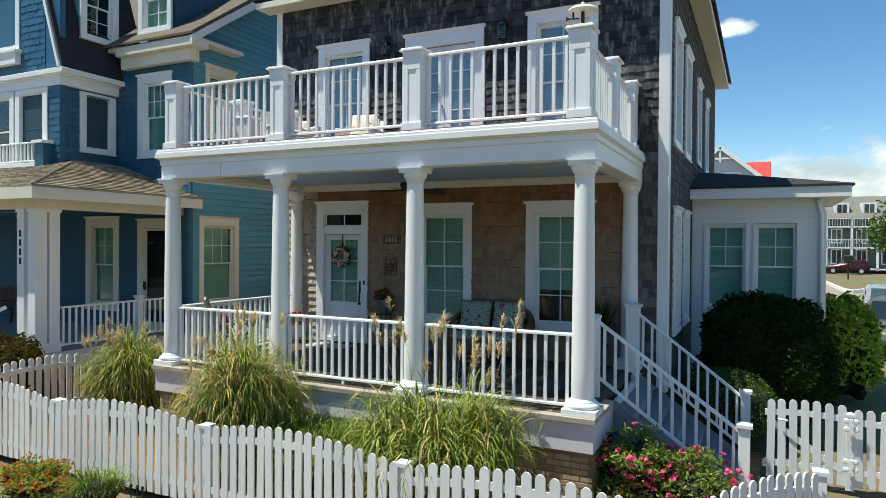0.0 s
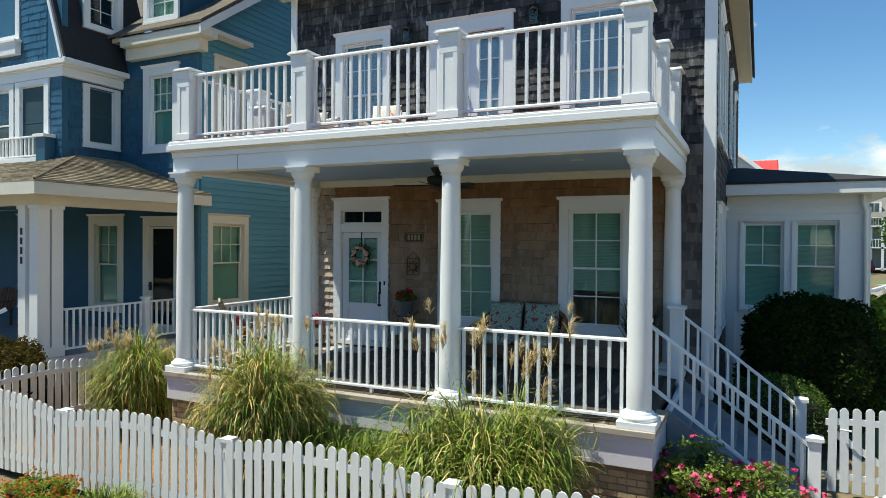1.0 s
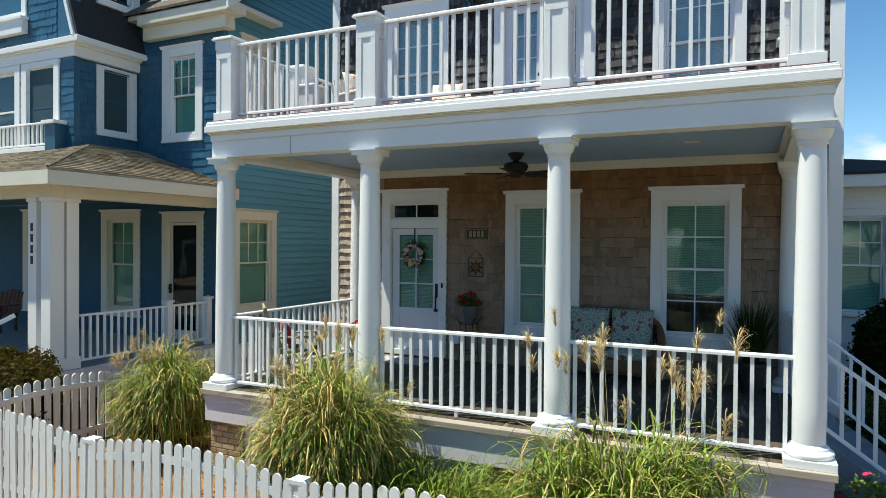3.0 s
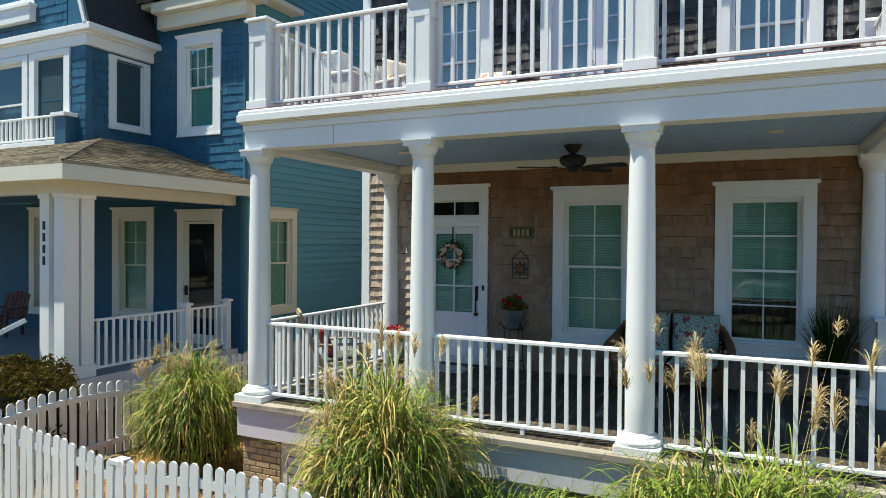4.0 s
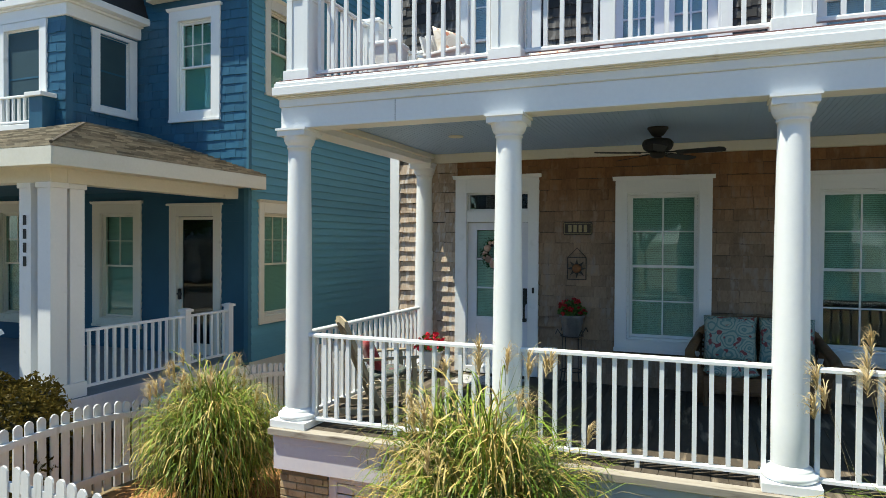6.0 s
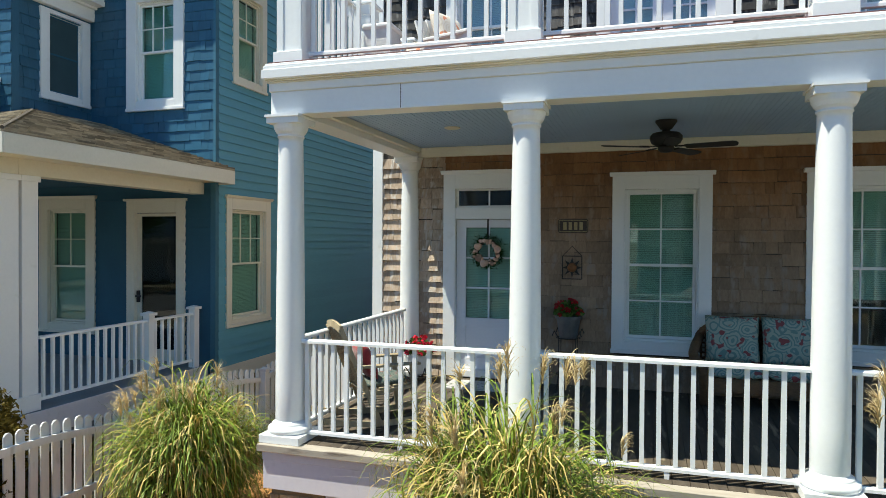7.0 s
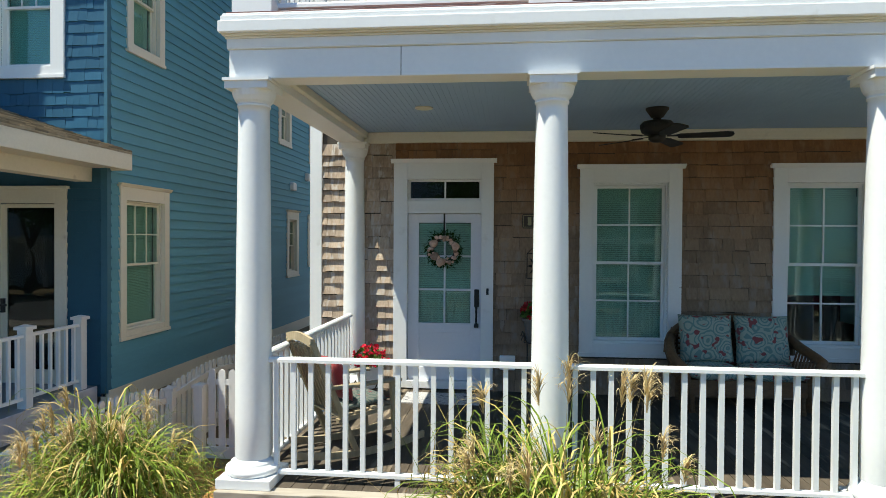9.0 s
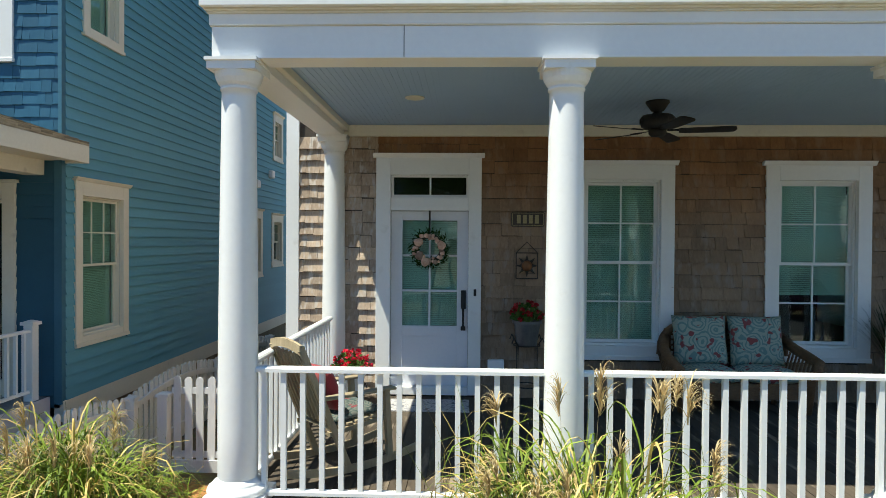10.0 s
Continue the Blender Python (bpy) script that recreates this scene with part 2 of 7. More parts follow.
def box(bm, x0, x1, y0, y1, z0, z1, m=None):
    v = [bm.verts.new((x, y, z)) for z in (z0, z1) for x, y in ((x0, y0), (x1, y0), (x1, y1), (x0, y1))]
    if m is not None:
        for q in v:
            q.co = m @ q.co
    for f in ((3, 2, 1, 0), (4, 5, 6, 7), (0, 1, 5, 4), (1, 2, 6, 5), (2, 3, 7, 6), (3, 0, 4, 7)):
        bm.faces.new([v[i] for i in f])
    return v


def boxes(*rows, bevel=0.0, m=None):
    bm = bmesh.new()
    for r in rows:
        box(bm, *r, m=m)
    if bevel:
        bmesh.ops.bevel(bm, geom=bm.edges[:], offset=bevel, segments=1, affect="EDGES")
    return bm


def prism(bm, poly, axis, a, b):
    """A polygon of two coordinates, drawn out along an axis from a to b."""
    def place(p, s):
        return {"x": (s, p[0], p[1]), "y": (p[0], s, p[1]), "z": (p[0], p[1], s)}[axis]
    lo, hi = [bm.verts.new(place(p, a)) for p in poly], [bm.verts.new(place(p, b)) for p in poly]
    k = len(poly)
    faces = [bm.faces.new(lo), bm.faces.new(hi[::-1])]
    faces += [bm.faces.new((lo[i], hi[i], hi[(i + 1) % k], lo[(i + 1) % k])) for i in range(k)]
    bmesh.ops.recalc_face_normals(bm, faces=faces)
    return lo + hi


def lathe(bm, profile, x, y, segs=24, z=0.0):
    rings = []
    for r, h in profile:
        rings.append([bm.verts.new((x + r * math.cos(2 * math.pi * i / segs), y + r * math.sin(2 * math.pi * i / segs), z + h)) for i in range(segs)])
    for a, b in zip(rings, rings[1:]):
        for i in range(segs):
            bm.faces.new((a[i], a[(i + 1) % segs], b[(i + 1) % segs], b[i]))
    bm.faces.new(rings[0][::-1])
    bm.faces.new(rings[-1])


def bar(bm, a, b, w, h=None):
    """A square bar from a to b."""
    a, b = Vector(a), Vector(b)
    d = b - a
    m = Matrix.Translation(a) @ d.to_track_quat("Z", "X").to_matrix().to_4x4()
    h = h or w
    box(bm, -w / 2, w / 2, -h / 2, h / 2, 0, d.length, m=m)


def rod(bm, points, r, segs=8, taper=None):
    """A round rod through points."""
    rings = []
    pts = [Vector(p) for p in points]
    for i, p in enumerate(pts):
        d = (pts[min(i + 1, len(pts) - 1)] - pts[max(i - 1, 0)]).normalized()
        q = d.to_track_quat("Z", "X")
        rad = r if taper is None else r + (taper - r) * i / (len(pts) - 1)
        rings.append([bm.verts.new(p + q @ Vector((rad * math.cos(2 * math.pi * k / segs), rad * math.sin(2 * math.pi * k / segs), 0))) for k in range(segs)])
    for a, b in zip(rings, rings[1:]):
        for k in range(segs):
            bm.faces.new((a[k], a[(k + 1) % segs], b[(k + 1) % segs], b[k]))
    bm.faces.new(rings[0][::-1])
    bm.faces.new(rings[-1])


def facing(x, y, side):
    """A wall's own frame: x along it to the right as seen from outside, y into it, z up."""
    return pose(x, y, 0, 0, 0, {"south": 0, "east": 90, "west": -90}[side])


def pierced(u0, u1, z0, z1, holes, depth, m):
    """A wall with openings that go through it."""
    us = sorted({u0, u1, *(h for o in holes for h in o[:2] if u0 < h < u1)})
    zs = sorted({z0, z1, *(h for o in holes for h in o[2:4] if z0 < h < z1)})
    bm = bmesh.new()
    for a, b in zip(us, us[1:]):
        run = None
        for c, d in zip(zs, zs[1:]):
            cu, cz = (a + b) / 2, (c + d) / 2
            if any(o[0] < cu < o[1] and o[2] < cz < o[3] for o in holes):
                if run:
                    box(bm, a, b, 0, depth, *run, m=m)
                run = None
            else:
                run = (run[0], d) if run else (c, d)
        if run:
            box(bm, a, b, 0, depth, *run, m=m)
    return bm


def window(parent, m, cu0, cu1, cz0, cz1, casing=0.17, cols=2, rows=2, top=0.20, bottom=0.15, crown=True, trim=None, blind=BLIND,
           blind_to=0.0, glass=None, name="window", label="", lower=None, frame_depth=0.09, screen=False):
    """A double-hung window: casing with a crown and sill, two sashes with bars, panes and a blind. The outer size of the casing is given."""
    trim, glass = trim or WHITE, glass or GLASS
    a, b, c, d = cu0 + casing, cu1 - casing, cz0 + bottom, cz1 - top
    headboard = boxes((a, b, -0.045, 0.02, d, cz1 - 0.04), bevel=0.003, m=m)
    if crown:
        for v in prism(headboard, [(-0.05, cz1 - 0.05), (-0.058, cz1 - 0.045), (-0.085, cz1 - 0.012), (-0.09, cz1), (0.0, cz1), (0.0, cz1 - 0.05)], "x", cu0 - 0.035, cu1 + 0.035):
            v.co = m @ v.co
    win = part(name, headboard, trim, parent, label)
    for u, w in ((cu0, a), (b, cu1)):
        part("side_casing", boxes((u, w, -0.045, 0.02, cz0 + 0.05, cz1 - 0.04), bevel=0.003, m=m), trim, win)
    part("window_sill", boxes((cu0 - 0.01, cu1 + 0.01, -0.06, 0.02, cz0, cz0 + 0.05), bevel=0.003, m=m), trim, win)
    part("apron", boxes((a, b, -0.043, 0.02, cz0 + 0.05, c), bevel=0.003, m=m), trim, win)
    jamb = boxes((a, a + 0.025, 0.02, frame_depth + 0.05, c, d), (b - 0.025, b, 0.02, frame_depth + 0.05, c, d), (a + 0.025, b - 0.025, 0.02, frame_depth + 0.05, d - 0.025, d),
                 (a + 0.025, b - 0.025, 0.0, frame_depth + 0.05, c, c + 0.025), m=m)
    part("window_frame", jamb, trim, win)
    mid = (c + d) / 2
    ia, ib = a + 0.027, b - 0.027
    for lo, hi, y, nc, nr in ((mid - 0.015, d - 0.027, 0.045, cols, rows if rows else 1), (c + 0.027, mid + 0.02, 0.082, *(lower or (cols, rows)))):
        st = 0.034
        bm = boxes((ia, ia + st, y, y + 0.034, lo, hi), (ib - st, ib, y, y + 0.034, lo, hi), (ia + st, ib - st, y, y + 0.034, lo, lo + st), (ia + st, ib - st, y, y + 0.034, hi - st, hi), m=m)
        for i in range(1, nc):
            x = ia + st + (ib - ia - 2 * st) * i / nc
            box(bm, x - 0.009, x + 0.009, y + 0.004, y + 0.03, lo + st, hi - st, m=m)
        for j in range(1, nr):
            z = lo + st + (hi - lo - 2 * st) * j / nr
            box(bm, ia + st, ib - st, y + 0.006, y + 0.028, z - 0.009, z + 0.009, m=m)
        sash = part("sash", bm, trim, win)
        for i in range(nc):
            for j in range(nr):
                x0, x1 = (ia + st + (ib - ia - 2 * st) * k / nc for k in (i, i + 1))
                z0, z1 = (lo + st + (hi - lo - 2 * st) * k / nr for k in (j, j + 1))
                pane = part("pane", boxes((x0, x1, y + 0.015, y + 0.019, z0, z1), m=m), glass, win)
                pane.visible_shadow = False
    if screen:
        part("insect_screen", boxes((ia + 0.02, ib - 0.02, 0.030, 0.034, c + 0.05, d - 0.05), m=m), SCREEN, win, "dark insect screen")
        part("screen_frame", boxes((ia, ia + 0.02, 0.024, 0.036, c + 0.03, d - 0.03), (ib - 0.02, ib, 0.024, 0.036, c + 0.03, d - 0.03), (ia + 0.02, ib - 0.02, 0.024, 0.036, c + 0.03, c + 0.05),
                                   (ia + 0.02, ib - 0.02, 0.024, 0.036, d - 0.05, d - 0.03), (ia + 0.02, ib - 0.02, 0.024, 0.030, mid - 0.015, mid + 0.015), m=m), BLUE_SHADED, win)
    if blind:
        bm = bmesh.new()
        z = d - 0.05
        stop = c + (d - c) * blind_to
        while z > stop:
            box(bm, ia + 0.01, ib - 0.01, 0.150, 0.153, z - 0.021, z, m=m)
            z -= 0.024
        box(bm, ia + 0.01, ib - 0.01, 0.145, 0.16, stop - 0.02, stop, m=m)
        part("blind", bm, blind, win, "closed horizontal blind")
    return win


SHINGLE_WIDTHS = (0.10, 0.135, 0.165, 0.20, 0.25)


def shingle_verts(w, h, thick):
    return [(0, -thick, 0), (w, -thick, 0), (w, 0, 0), (0, 0, 0), (0, -0.003, h), (w, -0.003, h), (w, 0, h), (0, 0, h)]


SHINGLE_FACES = ((3, 2, 1, 0), (4, 5, 6, 7), (0, 1, 5, 4), (1, 2, 6, 5), (2, 3, 7, 6), (3, 0, 4, 7))


def shingled(wall, m, side, u0, u1, z0, z1, holes, material, exposure=0.146, near=None, ragged=0.004, thick=0.017, seed=1, lap=1.18, joint=0.003):
    """Courses of wooden shingles on a wall. Those within near (u0, u1, z0, z1) are pieces of their own, the rest is one mesh."""
    rnd = random.Random(seed)
    shared, verts, faces, count = {}, [], [], 0
    rows = int((z1 - z0) / exposure)
    turn = m.to_euler()
    for r in range(rows):
        z = z0 + r * exposure
        h = min(exposure * lap, z1 - z)
        spans = [(u0, u1)]
        for o in holes:
            if o[2] < z + exposure * 0.5 < o[3]:
                spans = [s for a, b in spans for s in ((a, min(b, o[0])), (max(a, o[1]), b)) if s[1] - s[0] > 0.03]
        for a, b in spans:
            u = a - rnd.random() * 0.08
            while u < b:
                w = rnd.choice(SHINGLE_WIDTHS)
                s, e = max(u, a), min(u + w - joint, b)
                whole = s == u and e == u + w - joint
                dz = rnd.uniform(-ragged, ragged)
                lift, butt = rnd.uniform(0, 0.004), thick * rnd.uniform(0.7, 1.2)
                if e - s > 0.02:
                    if near and whole and count < 300 and near[0] < s < near[1] and near[2] < z < near[3]:
                        if w not in shared:
                            me = bpy.data.meshes.new("shingle")
                            me.from_pydata(shingle_verts(w - joint, h, thick), [], SHINGLE_FACES)
                            me.materials.append(material)
                            shared[w] = me
                        piece("shingle", shared[w], wall, m @ Vector((s, -lift, z + dz)), (turn.x + rnd.uniform(-0.03, 0.03), turn.y + rnd.uniform(-0.008, 0.008), turn.z))
                        count += 1
                    else:
                        k = len(verts)
                        verts += [m @ Vector((s + x, y - lift, z + dz + zz)) - ORIGIN[wall] for x, y, zz in shingle_verts(e - s, h, butt)]
                        faces += [tuple(k + i for i in f) for f in SHINGLE_FACES]
                u += w
    me = bpy.data.meshes.new("shingles")
    me.from_pydata(verts, [], faces)
    me.materials.append(material)
    ob = new("shingles", me)
    ob.parent = wall
    ORIGIN[ob] = ORIGIN[wall]
    tagged(ob, kind="stuff")


def railing(parent, a, b, top, bottom, material=None, spacing=0.14, thick=0.036, name="railing", rail=0.07, label=""):
    """A run of square balusters between a bottom and a top rail, from a to b in plan; top and bottom are the rails' heights at both ends."""
    material = material or WHITE
    a, b = Vector((*a, 0)), Vector((*b, 0))
    up = Vector((0, 0, 1))
    bm = bmesh.new()
    bar_top = bmesh.new()
    n = max(2, round((b - a).length / spacing))
    ta, tb = a + up * (top[0] - 0.022), b + up * (top[1] - 0.022)
    ba, bb = a + up * (bottom[0] + 0.022), b + up * (bottom[1] + 0.022)
    d = (tb - ta).normalized()
    side = d.cross(up).normalized()
    nrm = side.cross(d)
    for bmx, p, q, w, h in ((bar_top, ta, tb, rail, 0.037), (bm, ba, bb, rail * 0.7, 0.037)):
        vs = []
        for c in (p, q):
            vs.append([bmx.verts.new(c + side * (w / 2 * i) + nrm * (h / 2 * j)) for i, j in ((-1, -1), (1, -1), (1, 0.3), (0.7, 1), (-0.7, 1), (-1, 0.3))])
        k = 6
        fs = [bmx.faces.new(vs[0]), bmx.faces.new(vs[1])] + [bmx.faces.new((vs[0][i], vs[1][i], vs[1][(i + 1) % k], vs[0][(i + 1) % k])) for i in range(k)]
        bmesh.ops.recalc_face_normals(bmx, faces=fs)
    run = part(name, bar_top, material, parent, label)
    part("bottom_rail", bm, material, run)
    me = None
    for i in range(n):
        t = (i + 0.5) / n
        p, q = ba.lerp(bb, t), ta.lerp(tb, t)
        if me is None:
            h = (q - p).length
            yaw = math.atan2(d.y, d.x)
            bb_ = boxes((-thick / 2, thick / 2, -thick / 2, thick / 2, 0, h))
            me = mesh_of(bb_, "baluster", material)
        piece("baluster", me, run, p, (0, 0, yaw))
    return run


# ---------------------------------------------------------------- ground
bm = bmesh.new()
bmesh.ops.create_grid(bm, x_segments=1, y_segments=1, size=1500)
bmesh.ops.translate(bm, verts=bm.verts, vec=(0, 300, -0.06))
solid("ground", bm, DIRT, "bare brown earth with thin grass", "ground", "structure")
bm = bmesh.new()
bmesh.ops.create_grid(bm, x_segments=90, y_segments=60, size=1.0)
for v in bm.verts:
    v.co = Vector((-5.85 + v.co.x * 5.85, 8.75 + v.co.y * 2.72, 0))
    v.co.z = 0.02 + 0.05 * noise.noise(v.co * 1.3) + 0.03 * noise.noise(v.co * 5)
solid("mulch_bed", bm, MULCH, "orange-brown pine bark mulch bed inside the fence", "mulch", "structure", smooth=True)
solid("lawn", boxes((0.5, 6.0, 12.6, 27.0, -0.5, 0.02)), LAWN, "mown green lawn beside the house", "lawn", "structure")
bm = boxes((3.2, 90.0, 20.0, 66.0, -0.5, 0.03), (-14.0, 3.2, 34.0, 66.0, -0.5, 0.03))
solid("parking_lot", bm, CONCRETE, "pale sun-bleached concrete parking lot", "parking lot", "structure")
solid("far_lawn", boxes((-40.0, 120.0, 66.0, 72.0, -0.5, 0.05)), LAWN, "strip of green grass before the far house", "lawn", "structure")
solid("sidewalk", boxes((-40.0, 40.0, -3.0, -1.2, -0.5, 0.02)), CONCRETE, "pale concrete sidewalk along the street", "sidewalk", "structure")
ASPHALT = surface("asphalt", (0.04, 0.04, 0.042), (0.07, 0.07, 0.07), rough=0.9, scale=1, fine=60, bump=0.3)
solid("road", boxes((-80.0, 80.0, -10.5, -3.6, -0.5, -0.03)), ASPHALT, "grey asphalt street before the houses", "road", "structure")

# ---------------------------------------------------------------- the shingled house
WALL_Y, EAST_X, WEST_X = 11.12, -1.38, -9.35
FLOOR, CEIL, DECK2 = 1.25, 4.44, 4.79
house = thing("house", (-5.35, 11.12, 0), "two-storey cedar-shingled house with a white columned porch and balcony", "house")
SOUTH, EAST = facing(0, WALL_Y, "south"), facing(EAST_X, 0, "east")

# openings: outer casing (u0, u1, z0, z1), south wall in x, east wall in y
S_WIN = [(-6.00, -4.80, 1.71, 4.03), (-3.76, -2.56, 1.71, 4.03)]
S_DOOR = (-8.28, -7.04, 1.27, 4.11)
S_UP = [(-8.26, -7.03, 4.98, 7.30), (-3.76, -2.52, 4.98, 7.34)]
S_UPDOOR = (-6.22, -4.59, 4.81, 7.26)
E_LOW = [(11.75, 12.85, 1.72, 3.95), (13.25, 14.35, 1.72, 3.95)]
E_UP = [(11.65, 12.75, 4.95, 7.1), (13.35, 14.45, 4.95, 7.1), (15.9, 16.9, 5.1, 7.05), (18.2, 19.2, 5.1, 7.05)]


def inner(o, c=0.12):
    return (o[0] + c, o[1] - c, o[2] + c, o[3] - c)


s_holes = [inner(o) for o in (*S_WIN, *S_UP)] + [(S_DOOR[0] + 0.14, S_DOOR[1] - 0.14, FLOOR, S_DOOR[3] - 0.24), (S_UPDOOR[0] + 0.14, S_UPDOOR[1] - 0.14, DECK2, S_UPDOOR[3] - 0.2)]
front = part("wall", pierced(WEST_X + 0.02, EAST_X - 0.02, 0.0, 8.36, s_holes, 0.16, SOUTH), SHEATH, house, "shingled front wall, brown below and dark grey above")
e_holes = [inner(o) for o in (*E_LOW, *E_UP)]
east = part("wall", pierced(WALL_Y + 0.16, 22.0, 0.0, 8.36, e_holes, 0.16, EAST), SHEATH, house, "grey shingled side wall")
# unseen wall kept pale to bounce more light onto the neighbour's clapboards
west = part("wall", boxes((WEST_X + 0.02, WEST_X + 0.18, 11.28, 22.0, 0, 8.36)), SHINGLE_PALE, house, "pale shingled west wall, out of view")
part("wall", boxes((WEST_X + 0.02, EAST_X - 0.02, 22.0, 22.16, 0, 8.36)), SHINGLE_OLD, house, "shingled back wall")
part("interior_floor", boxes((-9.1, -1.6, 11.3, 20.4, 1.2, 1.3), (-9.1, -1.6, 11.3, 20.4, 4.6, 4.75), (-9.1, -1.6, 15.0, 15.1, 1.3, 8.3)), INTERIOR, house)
part("corner_board", boxes((WEST_X, WEST_X + 0.15, WALL_Y - 0.04, WALL_Y, 0.9, 8.36), (WEST_X, WEST_X + 0.02, WALL_Y, WALL_Y + 0.15, 0.9, 8.36), bevel=0.003), WHITE, house, "white corner board")
part("corner_board", boxes((EAST_X - 0.15, EAST_X + 0.02, WALL_Y - 0.04, WALL_Y, 0.9, 8.36), (EAST_X - 0.02, EAST_X + 0.022, WALL_Y, WALL_Y + 0.15, 0.9, 8.36), bevel=0.003), WHITE, house, "white corner board")
# roof: eaves all round, low gable behind
bm = bmesh.new()
prism(bm, [(-9.6, 8.34), (-9.6, 8.26), (-5.35, 12.3), (-0.93, 8.26), (-0.93, 8.34), (-5.35, 12.45)], "y", 10.64, 22.4)
roof = part("roof", bm, ROOFDARK, house, "dark asphalt shingle roof")
part("soffit", boxes((-9.56, -1.05, 10.68, 11.1, 8.12, 8.24)), CREAM, roof, "cream painted soffit")
part("soffit", boxes((-1.36, -1.05, 11.1, 22.3, 8.13, 8.24)), CREAM, roof, "cream painted soffit")
part("gutter", boxes((-1.05, -1.0, 10.66, 22.35, 8.12, 8.27)), CREAM, roof, "cream painted gutter board")
bm = bmesh.new()
prism(bm, [(-9.35, 8.37), (-1.38, 8.37), (-5.35, 12.1)], "y", 11.14, 11.28)
part("gable", bm, SHINGLE_OLD, house)

for o in S_WIN:
    window(house, SOUTH, *o, casing=0.155, top=0.22, bottom=0.165, label="white double-hung window with green-tinted blinds", blind_to=0.0 if o[0] < -5 else 0.32)
for o in S_UP:
    window(house, SOUTH, *o, casing=0.155, top=0.22, bottom=0.10, label="white double-hung window above the balcony", blind=CURTAIN, glass=GLASS_PALE)
for o in (*E_LOW, *E_UP):
    window(house, EAST, *o, casing=0.13, top=0.18, bottom=0.14, label="white double-hung window in the side wall")

# front door
def front_door():
    x0, x1, z0, z1 = S_DOOR
    m = SOUTH
    bm = boxes((x0 + 0.17, x1 - 0.15, -0.05, 0.03, 3.86, z1 - 0.04), bevel=0.003, m=m)
    vs = prism(bm, [(-0.055, z1 - 0.05), (-0.09, z1 - 0.012), (-0.095, z1), (0.0, z1), (0.0, z1 - 0.05)], "x", x0 - 0.035, x1 + 0.035)
    for v in vs:
        v.co = m @ v.co
    casing = part("door_casing", bm, WHITE, house, "white door casing with a transom light")
    for row, what in (((x0, x0 + 0.17, -0.05, 0.03, z0, z1 - 0.04), "side_casing"), ((x1 - 0.15, x1, -0.05, 0.03, z0, z1 - 0.04), "side_casing"),
                      ((x0 + 0.17, x1 - 0.15, -0.035, 0.12, 3.44, 3.60), "transom_bar"), ((x0 + 0.17, x1 - 0.15, -0.06, 0.12, z0, z0 + 0.09), "threshold"),
                      ((x0 + 0.17, x0 + 0.20, 0.03, 0.12, 3.60, 3.86), "jamb"), ((x1 - 0.18, x1 - 0.15, 0.03, 0.12, 3.60, 3.86), "jamb")):
        part(what, boxes(row, bevel=0.003, m=m), WHITE, casing)
    tr = boxes((x0 + 0.2, x1 - 0.18, 0.03, 0.06, 3.60, 3.63), (x0 + 0.2, x1 - 0.18, 0.03, 0.06, 3.835, 3.86), (-7.655, -7.635, 0.03, 0.06, 3.63, 3.835), m=m)
    part("transom_frame", tr, WHITE, casing)
    for a, b in ((x0 + 0.2, -7.655), (-7.635, x1 - 0.18)):
        part("pane", boxes((a, b, 0.042, 0.046, 3.63, 3.835), m=m), GLASS_DARK, casing).visible_shadow = False
    a, b, c, d = -8.108, -7.192, 1.365, 3.435
    ga, gb, gc, gd = -7.974, -7.322, 2.075, 3.326
    leaf = part("door", boxes((ga, gb, 0.045, 0.07, c + 0.16, gc - 0.12), m=m), DOORPAINT, house, "white half-glazed front door, closed")
    for what, row in (("stile", (a, ga, 0.03, 0.075, c, d)), ("stile", (gb, b, 0.03, 0.075, c, d)), ("rail", (ga, gb, 0.03, 0.075, gd, d)), ("rail", (ga, gb, 0.03, 0.075, c, c + 0.16)),
                      ("rail", (ga, gb, 0.03, 0.075, gc - 0.12, gc)), ("glazing_bar", ((ga + gb) / 2 - 0.012, (ga + gb) / 2 + 0.012, 0.035, 0.07, gc, gd))):
        part(what, boxes(row, bevel=0.002, m=m), DOORPAINT, leaf)
    for k in (1, 2):
        z = gc + (gd - gc) * k / 3
        part("glazing_bar", boxes((ga, gb, 0.036, 0.069, z - 0.012, z + 0.012), m=m), DOORPAINT, leaf)
    for i in range(2):
        for j in range(3):
            u0, u1 = (ga + (gb - ga) * k / 2 for k in (i, i + 1))
            w0, w1 = (gc + (gd - gc) * k / 3 for k in (j, j + 1))
            part("pane", boxes((u0, u1, 0.05, 0.054, w0, w1), m=m), GLASS, leaf).visible_shadow = False
    bm = bmesh.new()
    z = gd - 0.01
    while z > gc:
        box(bm, ga, gb, 0.085, 0.088, z - 0.02, z, m=m)
        z -= 0.023
    part("blind", bm, BLIND, leaf)
    bm = boxes((-7.275, -7.215, 0.012, 0.03, 2.28, 2.50), (-7.26, -7.235, -0.03, -0.01, 2.06, 2.30), (-7.262, -7.233, -0.03, 0.03, 2.26, 2.29), (-7.275, -7.22, -0.035, 0.03, 2.03, 2.075), bevel=0.004, m=m)
    part("door_handle", bm, BLACK, leaf, "long black door handle")
    part("doorbell", boxes((-7.125, -7.095, -0.07, -0.05, 2.44, 2.52), bevel=0.004, m=m), BLACK, house, "black doorbell")


front_door()


